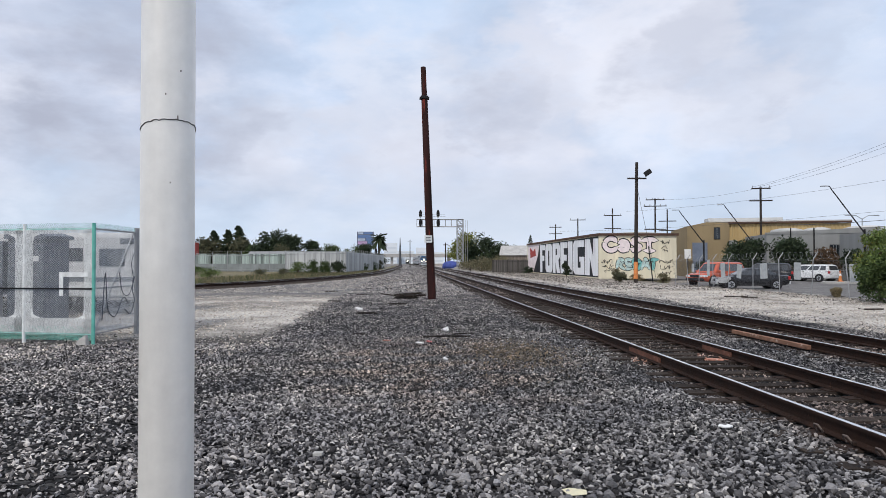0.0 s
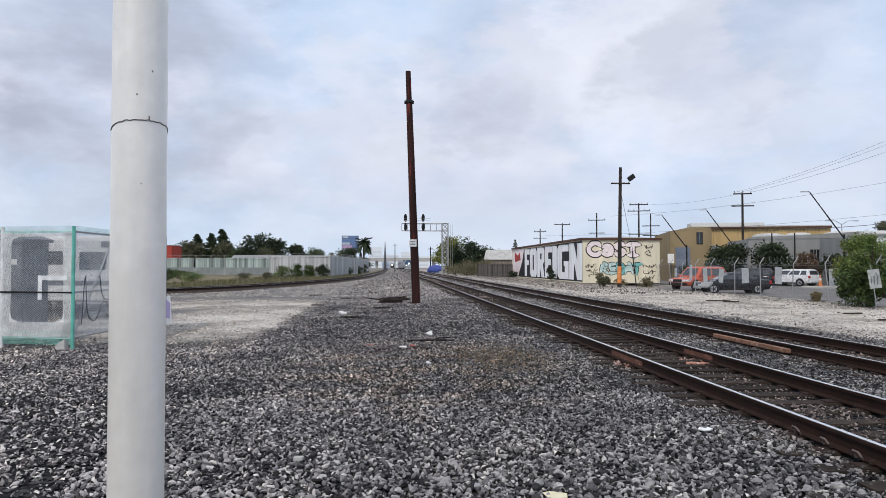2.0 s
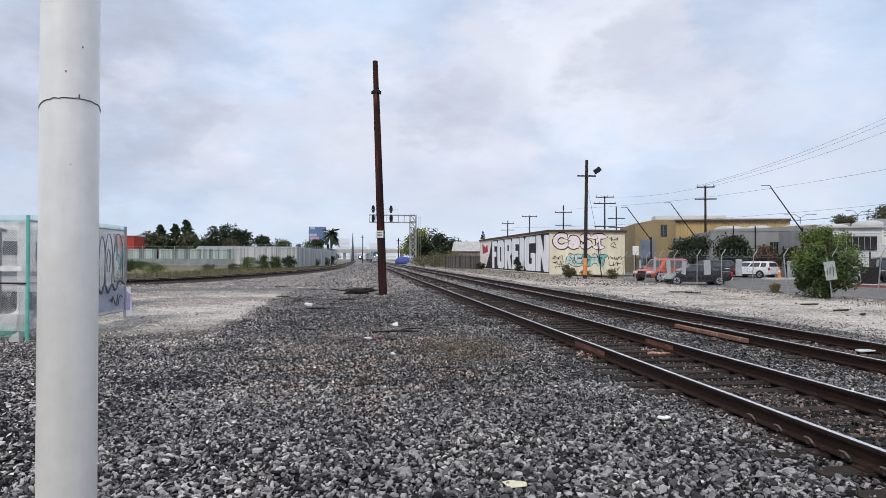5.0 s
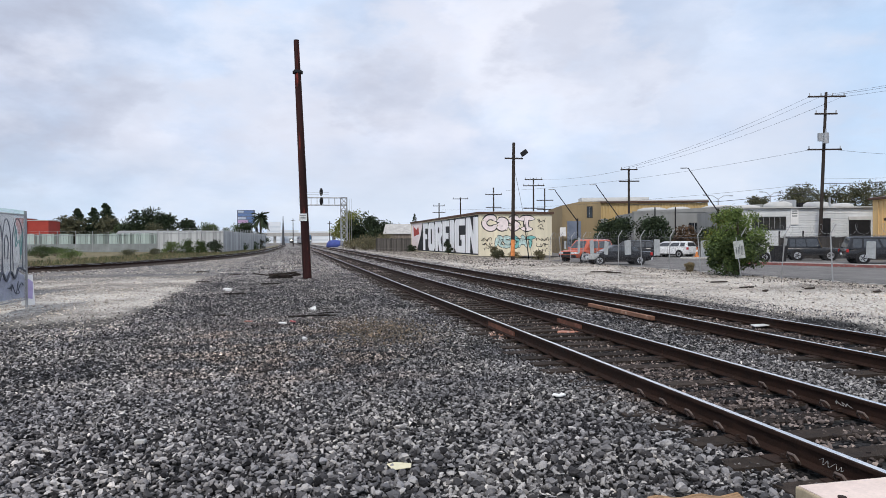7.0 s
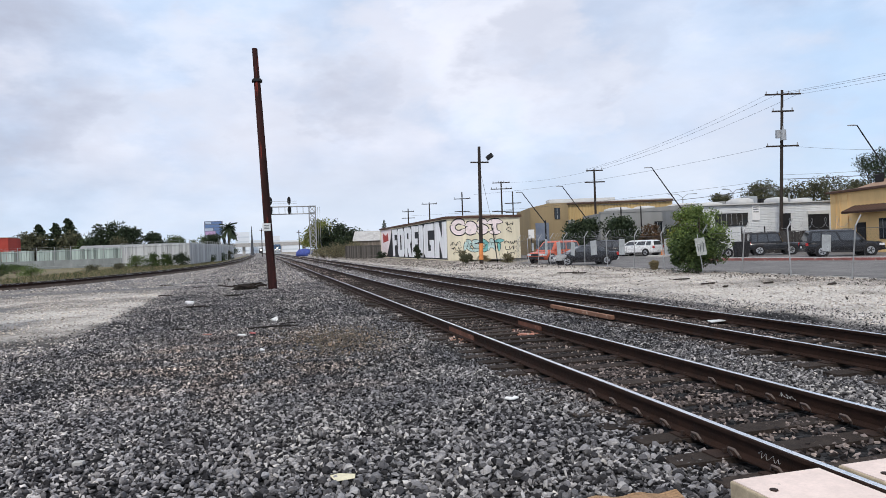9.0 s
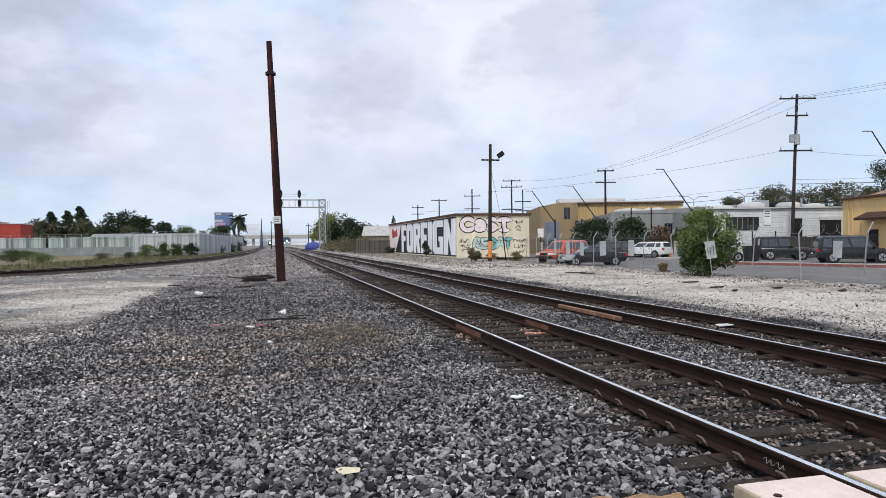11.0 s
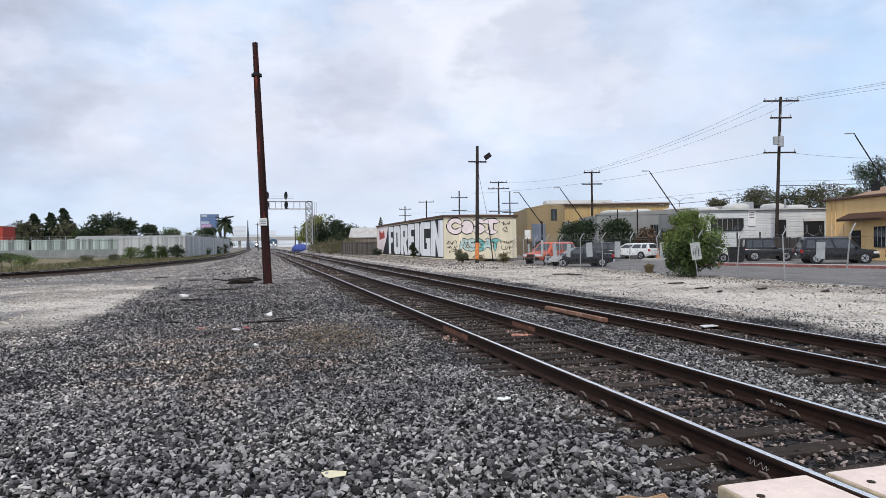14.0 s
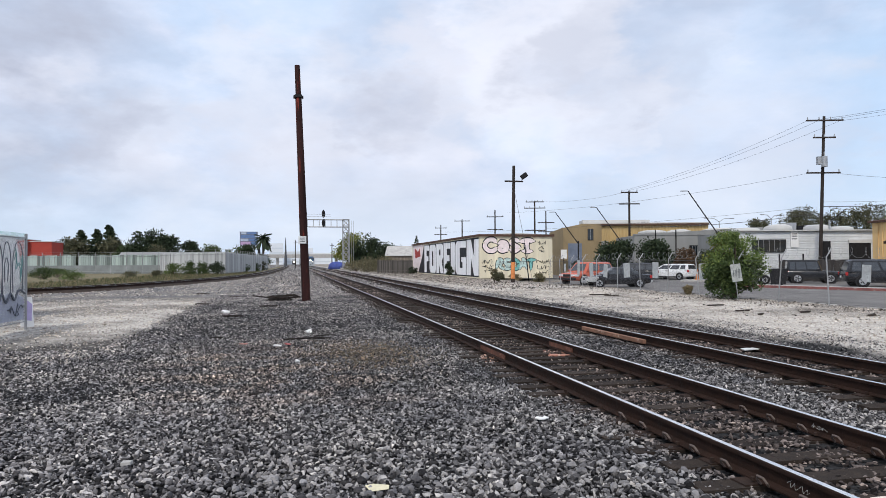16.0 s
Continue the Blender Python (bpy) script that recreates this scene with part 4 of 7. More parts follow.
part("vent_pipe", G().cyl((9.6, 2.5, 4.5), (9.6, 2.5, 5.6), 0.09), M_STEEL, ws)

yb = thing("corner_building", (46.1, 51.4, 0), -102.4, "yellow stucco building with brown tiled awning", "building")
part("body", G().box((10, 5.15, 2.5), (20, 10, 5.0)), M_YELLOW, yb, bevel=0.03)
part("coping", G().prism([(-0.15, 4.98), (0.25, 4.98), (0.25, 5.22), (-0.15, 5.14)], -0.2, 20.2, "x"), M_BROWN, yb)
part("coping", G().box((-0.06, 5.2, 5.1), (0.25, 10.2, 0.2)), M_BROWN, yb)
part("roof", G().prism([(0.4, 5.002), (9.8, 5.002), (5.0, 6.3)], 1.5, 19.5, "x"), mat("roof_brown", (0.34, 0.23, 0.16), 0.85), yb, "low brown pitched roof")
part("roof_hatch", G().box((2.6, 3.0, 5.9), (1.0, 0.12, 1.1)), M_BLACK, yb)
aw = part("awning", G().prism([(0.15, 3.75), (-0.9, 3.3), (-0.9, 3.15), (0.15, 3.35)], 3.2, 9.0, "x"), M_BROWN, yb, "brown tiled awning")
me = G().prism([(0.14, 3.80), (-0.95, 3.33), (-0.95, 3.27), (0.14, 3.72)], -0.1, 0.1, "x").mesh("awning_tile", M_BROWN)
for i in range(23):
    o = part("tile", me, None, aw)
    o.matrix_basis = pose(3.35 + i * 0.245, 0, 0.03 * (i % 2))
part("door", G().box((4.3, 0.1, 1.2), (1.1, 0.1, 2.4)), M_BLACK, yb, "dark door")
window(yb, 6.6, 1.1, 1.8, 1.5, 3, 0.15)
for x in (0.9, 1.5, 2.6):
    part("downpipe", G().cyl((x, 0.1, 0.8), (x, 0.1, 4.9), 0.03, n=6), M_YELLOW, yb)

# dark yard fence in front of the pale workshop
df = thing("board_fence", (39.2, 54.3, 0), -14.6, "dark timber yard fence in front of workshop", "fence")
me = G().box((0, 0, 0.95), (0.19, 0.03, 1.9)).mesh("board", M_DARKFENCE)
for i in range(44):
    o = part("board", me, None, df)
    o.matrix_basis = pose(i * 0.2, 0.01 * (i % 3), 0.02 * (i % 5))
for i in range(5):
    part("post", G().box((i * 2.1, 0.08, 1.25), (0.1, 0.1, 2.5)), M_BLACK, df)


# ---- poles, cables, street lamps ----
def utility_pole(at, h, arms, label, lean=0.0, r=0.16, rz=-14.6):
    p = thing("utility_pole", at, rz, label, "utility pole")
    part("pole", G().cyl((0, 0, -0.1), (lean, 0, h), r, r * 0.68, 10), M_DARKWOOD, p, smooth=40)
    for z, w, pins in arms:
        x = lean * z / h
        a = part("crossarm", G().box((x, -0.16, z), (w, 0.11, 0.13)), M_DARKWOOD, p)
        for i in range(pins):
            q = x - w / 2 + 0.12 + (w - 0.24) * i / max(1, pins - 1)
            part("insulator", G().cyl((q, -0.16, z + 0.06), (q, -0.16, z + 0.3), 0.055, 0.045, 8), M_STEEL, a)
    return p


big = utility_pole((43.0, 53.9, 0), 14.5, [(14.1, 3.3, 4), (12.6, 2.0, 3), (9.5, 3.0, 2)], "tall weathered utility pole with transformer and crossarms", 0.6, 0.17)
tr_ = part("transformer", G().cyl((0.35, -0.45, 10.0), (0.35, -0.45, 10.9), 0.26, n=14), M_STEEL, big, "grey can transformer", smooth=40)
part("bushing", G().cyl((0.35, -0.45, 10.9), (0.35, -0.45, 11.25), 0.06, n=8), M_STEEL, tr_)
part("switch_box", G().box((-0.05, -0.32, 10.55), (0.4, 0.3, 0.7)), M_STEEL, big)
utility_pole((35.5, 75.55, 0), 9.9, [(9.75, 2.0, 3), (8.42, 2.4, 0)], "wooden utility pole with two crossarms")
utility_pole((33.95, 104.2, 0), 11.2, [(11.0, 2.8, 4), (10.05, 3.4, 5), (6.6, 3.2, 0)], "wooden utility pole with three crossarms")
utility_pole((35.6, 103.6, 0), 9.6, [(7.8, 2.6, 0), (6.4, 2.4, 0)], "short wooden utility pole beside a taller one", r=0.13)
utility_pole((30.65, 115.2, 0), 10.7, [(9.5, 2.9, 3), (7.3, 2.7, 0)], "distant wooden utility pole with two crossarms")
utility_pole((27.5, 126.3, 0), 9.7, [(9.4, 2.9, 3), (6.2, 2.4, 0)], "distant wooden utility pole with two crossarms")
utility_pole((25.7, 137.1, 0), 9.2, [(8.6, 2.4, 3), (7.3, 2.6, 0)], "distant wooden utility pole with two crossarms")


def cable(a, b, sag, r=0.011):
    a, b = Vector(a), Vector(b)
    g = G().tube([a.lerp(b, i / 16) - Vector((0, 0, sag * 4 * (i / 16) * (1 - i / 16))) for i in range(17)], r, 4)
    return tagged(part("overhead_cable", g, M_WIRE), "thin black overhead cable between poles", "cable", "overhead cables")


for o in (-1.5, -0.5, 1.5):
    cable((43.6 + o * 0.97, 53.9 - o * 0.25, 14.4), (35.5 + o * 0.6, 75.55, 10.05), 0.5)
    cable((43.6 + o * 0.97, 53.9 - o * 0.25, 14.4), (55.0 + o, 26.0, 15.3), 0.5)
cable((35.5, 75.4, 10.0), (33.95, 104.2, 11.3), 0.5)
cable((42.0, 54.2, 9.6), (25.5, 92.0, 8.5), 0.6)
cable((44.7, 53.6, 9.6), (58.0, 38.0, 8.6), 0.8)
cable((42.0, 54.2, 6.5), (20.0, 108.0, 6.5), 0.5)
cable((43.2, 53.8, 6.6), (60.0, 36.0, 7.6), 0.6, 0.03)
cable((43.2, 53.8, 6.0), (35.5, 75.5, 5.8), 0.4, 0.025)
cable((43.2, 53.8, 7.0), (60.0, 36.0, 8.0), 0.6)


def street_lamp(post, z, top, label):
    p = thing("street_lamp", post, 0, label, "street lamp", "slanted street lamps")
    d = Vector(top) - Vector(post)
    part("post", G().cyl((0, 0, 0), (0, 0, z + 0.15), 0.11, 0.09, 10), M_BLACK, p)
    part("arm", G().tube([(0, 0, z - 0.2), (d.x * 0.9, d.y * 0.9, d.z - 0.25), (d.x * 0.94, d.y * 0.94, d.z - 0.03), (d.x, d.y, d.z)], [0.065, 0.05, 0.042, 0.036], 8), M_BLACK, p)
    k = d.xy.normalized()
    part("lamp_head", G().box((0, 0, 0), (0.6, 0.22, 0.09), m=pose(d.x + k.x * 0.3, d.y + k.y * 0.3, d.z, 0, 0, math.degrees(math.atan2(k.y, k.x)))), M_STEEL, p, "grey lamp head", bevel=0.03)


street_lamp((37.9, 61.5, 0), 4.55, (34.9, 62.3, 8.62), "black street lamp with slanted arm and flat head")
street_lamp((36.0, 78.6, 0), 4.3, (32.9, 79.4, 8.3), "black street lamp with slanted arm and flat head")
street_lamp((31.6, 81.6, 0), 4.2, (28.7, 82.4, 7.9), "black street lamp with slanted arm and flat head")
street_lamp((47.9, 46.4, 0), 6.0, (45.1, 47.3, 10.3), "black street lamp with slanted arm and flat head")
street_lamp((50.2, 62.4, 0), 5.2, (53.0, 61.7, 7.0), "small grey street lamp behind roofs")

yl = thing("yard_light_pole", (14.6, 56.0, 0), 0, "dark timber pole with floodlight and orange base", "light pole")
part("pole", G().cyl((0, 0, -0.1), (0.15, 0, 9.9), 0.17, 0.12, 10), M_DARKWOOD, yl, smooth=40)
part("crossarm", G().box((0.1, -0.15, 8.55), (1.6, 0.1, 0.12)), M_DARKWOOD, yl)
part("bracket", G().tube([(0.3, -0.15, 8.6), (0.75, -0.2, 8.55), (0.85, -0.2, 8.9)], 0.04), M_BLACK, yl)
part("floodlight", G().box((0, 0, 0), (0.6, 0.35, 0.4), m=pose(0.98, -0.25, 9.02, 0, -35, -15)), M_BLACK, yl, "tilted floodlight head", bevel=0.05)
part("painted_base", G().cyl((0, 0, 0.3), (0.025, 0, 1.7), 0.176, 0.17, 10), M_ORANGE, yl, "orange sprayed lower pole", smooth=40)
part("guy_wire", G().cyl((0.1, 0, 8.2), (2.2, 1.2, 0), 0.014, n=4), M_WIRE, yl)
part("stub_post", G().cyl((1.55, 0.3, 0), (1.2, 0.3, 3.0), 0.045, n=6), M_BLACK, yl)


# ---- leaning pole beside the track, and the steel pole close by ----
rp = thing("leaning_pole", (-3.04, 32.68, 0), 0, "leaning rust-brown timber pole with collar and white plate", "pole")
part("shaft", G().tube([(0.01, 0, -0.15), (-0.10, -0.008, 2.8), (-0.22, -0.02, 6.2), (-0.34, -0.03, 9.45)], [0.205, 0.19, 0.168, 0.148], 14), M_RUSTPOLE, rp, "streaked rust-brown shaft", smooth=40)
part("top_stub", G().cyl((-0.338, -0.03, 9.45), (-0.392, -0.03, 10.95), 0.128, 0.122, 12), M_RUSTPOLE, rp, smooth=40)
part("collar", G().box((-0.34, -0.03, 9.47), (0.46, 0.34, 0.09)).box((-0.34, -0.03, 9.53), (0.34, 0.3, 0.08)), M_BLACK, rp, "dark metal collar", bevel=0.01)
plate = part("plate", G().box((-0.17, -0.225, 2.8), (0.36, 0.012, 0.34)), M_SIGN, rp, "small white metal plate", bevel=0.01)
for z in (2.88, 2.8, 2.73):
    part("line", G().box((-0.17, -0.233, z), (0.24, 0.004, 0.028)), M_INK, plate)

M_POLE = mat("silver_pole_paint", (0.88, 0.85, 0.80), 0.36, metal=0.25, var=0.15, scale=3.5, fine=14, bump=0.05, streak=1, spot=(0.40, 0.395, 0.37), spot_at=0.6)
NP = (-4.864, 1.75)
npole = thing("steel_pole", (NP[0], NP[1], 0), 0, "pale grey painted steel pole with a cracked seam", "pole")
shaft = part("shaft", G().loft([[(r * math.cos(a), r * math.sin(a), z) for a in [i * math.pi / 24 for i in range(48)]] for r, z in ((0.0655, -0.1), (0.0645, 1.2), (0.0635, 2.05), (0.0625, 3.4), (0.061, 5.5))]), M_POLE, npole, smooth=50)
rng = random.Random(2)
seam = [((0.0642) * math.cos(a), (0.0642) * math.sin(a), 2.056 + 0.018 * max(0.0, math.cos(a - 5.3)) ** 0.7 + rng.uniform(-0.0022, 0.0022)) for a in [i * math.pi / 30 for i in range(60)]]
part("seam", G().tube(seam + seam[:1], 0.0012, 5), mat("seam_dirt", (0.10, 0.09, 0.085), 0.9), shaft, "dark cracked seam in the paint")
dents = G()
for _ in range(6):
    a, z = rng.uniform(-2.9, -0.5), rng.uniform(0.9, 3.0)
    dents.box((0.0638 * math.cos(a), 0.0638 * math.sin(a), z), (0.0022, 0.0022, rng.choice((0.003, 0.004, 0.008))), math.degrees(a))
tagged(part("chips", dents, M_BROWN, shaft, "chipped paint specks"), kind="stuff")


# ---- wire fences ----
def wire_mesh(w, h, pitch, r, x0=0.0, z0=0.0, rise=1.0):
    """Diamond wire mesh in the x-z plane, each wire a thin three-sided rod cut at the edges."""
    g = G()
    k = rise
    n0, n1 = int(-h / k / pitch) - 1, int(w / pitch) + 1
    for s in (1, -1):
        for i in range(n0, n1 + 1):
            c = i * pitch + pitch * 0.25
            # x = c + z / k, between z = 0 and h and x = 0 and w
            za, zb = max(0.0, -c * k), min(h, (w - c) * k)
            if zb - za < 0.02:
                continue
            a, b = c + za / k, c + zb / k
            if s < 0:
                a, b = w - a, w - b
            g.tube([(x0 + a, 0.004 * s, z0 + za), (x0 + b, 0.004 * s, z0 + zb)], r, 3)
    return g


M_MESHWIRE = mat("fence_wire", (0.13, 0.13, 0.135), 0.6, metal=0.3, var=0.2)
M_FADED = mat("faded_print", (0.40, 0.42, 0.43), 0.7, var=0.2)
cf = thing("chain_link_fence", (16.75, 12.0, 0), 90, "chain-link fence with bent posts and razor wire", "fence")
cf_posts = [1.6, 4.8, 8.0, 10.9, 13.8, 16.6, 19.7, 22.8, 25.85, 28.85, 32.0, 34.3, 36.6, 38.5, 40.9]
tagged(part("mesh", wire_mesh(41.4, 1.75, 0.075, 0.0011), M_MESHWIRE, cf, "rusty diamond wire mesh"), kind="stuff")
part("tension_wire", G().cyl((0, 0, 1.76), (41.4, 0, 1.74), 0.008, n=5).cyl((0, 0, 0.06), (41.4, 0, 0.05), 0.006, n=5), M_MESHWIRE, cf)
rng = random.Random(8)
for x in cf_posts:
    ln = rng.uniform(-0.3, 0.3)
    po = part("post", G().tube([(x, 0.05, -0.1), (x + ln, 0.05, 1.85), (x + ln + 0.03, -0.22, 2.22)], 0.026, 8), M_GALV, cf, "galvanised post with angled arm")
coil = []
for i in range(41 * 22):
    a = i * 2 * math.pi / 16
    x = 8.0 + i * 33.0 / (41 * 22)
    r = 0.20 + 0.22 * noise.noise(Vector((x * 0.7, 3, 0)))
    coil.append((x + 0.05 * math.sin(a * 0.37), -0.12 + r * 0.8 * math.cos(a), 2.02 + 0.06 * noise.noise(Vector((x * 0.5, 9, 0))) + r * math.sin(a)))
part("razor_coil", G().tube(coil, 0.0045, 3), M_STEEL, cf, "loose coils of razor wire")

M_NOTICE = mat("weathered_notice", (0.43, 0.45, 0.455), 0.65, var=0.25, scale=5, fine=25, bump=0.02, spot=(0.27, 0.285, 0.29), spot_at=0.55)
sg = [(9.14, 0.42, 0.62, 1.25, -3), (19.34, 0.85, 0.85, 1.18, 3), (24.14, 0.66, 0.92, 1.2, -1), (27.65, 0.8, 0.9, 1.16, 4), (30.65, 0.6, 0.88, 1.1, -8), (32.9, 0.62, 0.95, 1.14, 7), (35.1, 0.42, 1.1, 1.27, -3), (37.7, 0.4, 0.6, 1.26, 0)]
for x, w, h, z, tilt in sg:
    s = thing("fence_sign", (16.75, 12.0 + x, z), 90, "weathered pale notice board wired to a chain-link fence", "sign", "fence notices")
    pl = part("board", G().box((0, 0.011, 0), (w, 0.012, h), m=pose(0, 0, 0, 0, tilt, 0)), M_NOTICE, s, bevel=0.004)
    for k in range(3):
        part("line", G().box((0, 0.018, h * (0.28 - 0.2 * k)), (w * (0.7 - 0.15 * k), 0.004, h * 0.07), m=pose(0, 0, 0, 0, tilt, 0)), M_FADED, pl)

# leaning notice in front of the bush
ns = thing("notice_stake", (15.5, 27.0, 0), -35, "graffiti-marked white notice on a leaning stake", "sign")
part("stake", G().cyl((0.1, 0, 0), (-0.10, 0, 1.75), 0.02, n=6), M_GALV, ns)
nb = part("board", G().box((0, -0.03, 0), (0.42, 0.014, 0.78), m=pose(0.03, 0, 1.2, 0, -8, 0)), mat("grimy_notice", (0.36, 0.38, 0.37), 0.7, var=0.3, scale=6, spot=(0.2, 0.21, 0.2), spot_at=0.56), ns, bevel=0.004)
part("scribble", squiggle(-0.13, 0.95, 0.32, 0.5, 0.009, 14, 5, -0.04), M_INK, nb)


# ---- fenced equipment enclosure ----
M_GREENWIRE = mat("green_expanded_metal", (0.16, 0.50, 0.42), 0.6, var=0.25, scale=4)
M_PALECYAN = mat("pale_cyan_edge", (0.36, 0.60, 0.57), 0.6, var=0.3, scale=5)
M_WHITEWIRE = mat("whitewashed_wire", (0.76, 0.78, 0.78), 0.6, var=0.2, scale=5)
M_CABINET = mat("grey_cabinet_paint", (0.15, 0.165, 0.19), 0.55, var=0.15, scale=1.5, spot=(0.15, 0.14, 0.14))
M_PALEWIRE = mat("pale_expanded_metal", (0.58, 0.61, 0.64), 0.6, metal=0.2, var=0.25, scale=6)
M_PURPLE = mat("purple_spray", (0.40, 0.35, 0.56), 0.7, var=0.2)
M_TAGGREY = mat("dark_spray", (0.12, 0.13, 0.155), 0.7, var=0.2)
M_TAGTEAL = mat("teal_spray", (0.16, 0.30, 0.30), 0.7, var=0.2)
HT = 2.56
enc = thing("equipment_enclosure", (-11.0, 15.35, 0), 0, "wire-mesh enclosure with green edges and graffiti", "enclosure")


def panel(x0, y0, rz, w, edge, fill, parent, label, brace=False, border=0.0):
    holder = part("panel", wire_mesh(w - 0.06, HT - 0.26, 0.065, 0.003 if border else 0.0036, 0.03, 0.2, 0.6), fill, parent, label)
    tagged(holder, kind="stuff")
    holder.matrix_basis = pose(x0, y0, 0, 0, 0, rz)
    part("rail", G().box((w / 2, 0, HT - 0.1), (w, 0.035, 0.035)), M_PALECYAN if border else edge, holder)
    part("rail", G().box((w / 2, 0, 0.18), (w, 0.03, 0.025)), M_PALECYAN if border else edge, holder)
    crest = part("fringe", wire_mesh(w - 0.04, 0.12, 0.05, 0.0025, 0.02, HT - 0.09, 0.6), M_PALECYAN, holder, "pale strip of mesh along the top")
    tagged(crest, kind="stuff")
    part("rail", G().box((w / 2, 0.03, 1.16), (w, 0.03, 0.035)), M_BLACK if border else edge, holder)
    if brace:
        part("brace", G().cyl((0.05, 0.02, 0.2), (w - 0.05, 0.02, HT - 0.1), 0.022, n=6), M_GALV, holder, "diagonal pipe brace")
    if border:
        for (bx, bz, bw, bh) in ((0.03, 0.2, border, HT - 0.3), (w - border - 0.03, 0.2, border, HT - 0.3), (0.03, 0.2, w - 0.06, border * 1.6), (0.03, HT - 0.2, w - 0.06, 0.08)):
            b = part("whitewash", wire_mesh(bw, bh, 0.04, 0.0058, bx, bz, 0.6), M_WHITEWIRE, holder, "whitewashed band of mesh")
            b.location.y = 0.012
            tagged(b, kind="stuff")
        fringe = part("fringe", wire_mesh(w - 0.06, 0.30, 0.05, 0.0042, 0.03, 0.04, 0.6), M_GREENWIRE, holder, "green fringe of mesh along the ground")
        tagged(fringe, kind="stuff")
        for cxn, czn, sxn, szn in ((border, 0.2 + border * 1.6, 1, 1), (w - border, 0.2 + border * 1.6, -1, 1), (border, HT - 0.2, 1, -1), (w - border, HT - 0.2, -1, -1)):
            part("whitewash", G().prism([(cxn, czn), (cxn + sxn * 0.22, czn), (cxn + sxn * 0.06, czn + szn * 0.06), (cxn, czn + szn * 0.22)], 0.008, 0.014), M_WHITEWIRE, holder, "whitewashed rounded corner")
    return holder


panel(0, 0, 180 - 15, 1.75, M_GREENWIRE, M_PALEWIRE, enc, "expanded metal panel with green frame", border=0.2)
panel(-1.69, 0.453, 180 - 15, 1.9, M_GREENWIRE, M_PALEWIRE, enc, "expanded metal panel with green frame", border=0.2)
panel(-3.52, 0.944, 180 - 15, 1.9, M_GREENWIRE, M_PALEWIRE, enc, "expanded metal panel with green frame", border=0.2)
g1 = panel(0, 0, 88, 2.1, M_GALV, M_PALEWIRE, enc, "chain-link gate with dark scrawls", brace=True)
g2 = panel(0.08, 2.25, 88, 1.25, M_GALV, M_PALEWIRE, enc, "mesh panel with dark scrawls")
g3 = panel(0.12, 3.5, 88, 1.95, M_GALV, M_PALEWIRE, enc, "mesh panel with grey and purple graffiti")
for x, y, m_ in ((0, 0, M_GREENWIRE), (-1.69, 0.453, M_WHITEWIRE), (-3.52, 0.944, M_GREENWIRE), (0.07, 2.14, M_GALV), (0.08, 2.25, M_GALV), (0.12, 3.5, M_GALV), (0.19, 5.45, M_GALV)):
    part("post", G().cyl((x, y, -0.1), (x, y, HT + 0.02), 0.04, n=8), m_, enc)
bp = part("back_panel", wire_mesh(6.2, HT - 0.3, 0.075, 0.0035, -6.0, 0.2, 0.6), M_MESHWIRE, enc, "wire mesh back panel")
bp.location.y = 5.4
tagged(bp, kind="stuff")
part("tape", G().prism([(-0.1, 1.0), (0.0, 1.0), (0.0, 1.42), (0.62, 1.42), (0.62, 1.52), (-0.1, 1.52)], 0.0, 0.01).mesh("tape", M_WHITEWIRE), None, enc, "white paint line bent at a right angle").matrix_basis = pose(-0.72, 0.16, 0, 0, 0, -15)


def scrawl(host, strokes, r, col, y=-0.02):
    """Sprayed lines on the mesh, given in metres along and up the panel."""
    for st in strokes:
        part("scrawl", G().tube(curve_pts([(u, y, v) for u, v in st], 6), r, 5), col, host, "sprayed looping line")


scrawl(g1, [[(0.35, 0.45), (0.5, 1.5), (0.62, 0.7), (1.0, 0.5), (1.4, 0.9), (1.7, 0.75)], [(1.2, 1.5), (1.35, 1.05), (1.7, 0.95), (1.95, 1.3), (1.85, 1.7), (2.0, 1.95)], [(1.5, 0.62), (1.8, 0.5), (2.02, 0.8), (1.9, 1.1), (2.05, 1.4)]], 0.010, M_TAGGREY)
def arch(u0, u1, zb, zt):
    return [(u0, zb), (u0 - 0.03, zb + (zt - zb) * 0.6), (u0 + (u1 - u0) * 0.3, zt), (u1 - (u1 - u0) * 0.25, zt - 0.03), (u1 + 0.02, zb + (zt - zb) * 0.65), (u1 - 0.02, zb)]


def hasty(u, z, w, h, n, seed):
    rng = random.Random(seed)
    return [(u + w * min(1.0, max(0.0, i / n + rng.uniform(-0.14, 0.14))), z + h * rng.random()) for i in range(n + 1)]


scrawl(g2, [arch(0.1, 0.5, 0.9, 2.1), arch(0.62, 1.15, 0.95, 2.25), arch(0.2, 0.4, 1.2, 1.7)], 0.012, M_TAGGREY)
scrawl(g2, [[(0.02, 0.75), (0.3, 0.66), (0.55, 0.95), (0.8, 0.72), (1.1, 0.72), (1.22, 0.95)]], 0.028, M_TAGGREY)
scrawl(g3, [arch(0.1, 0.45, 0.95, 2.2), arch(0.5, 0.95, 0.9, 2.28), arch(0.62, 0.8, 1.3, 1.9), arch(1.1, 1.7, 1.0, 2.3)], 0.012, M_TAGGREY)
scrawl(g3, [hasty(1.15, 1.2, 0.6, 0.9, 9, 5), hasty(1.25, 1.6, 0.5, 0.6, 6, 8)], 0.011, M_TAGTEAL)
scrawl(g3, [[(0.03, 0.9), (0.25, 0.75), (0.45, 0.98), (0.7, 0.75), (0.95, 0.98), (1.2, 0.8), (1.45, 1.05), (1.85, 0.95)]], 0.028, M_TAGGREY)
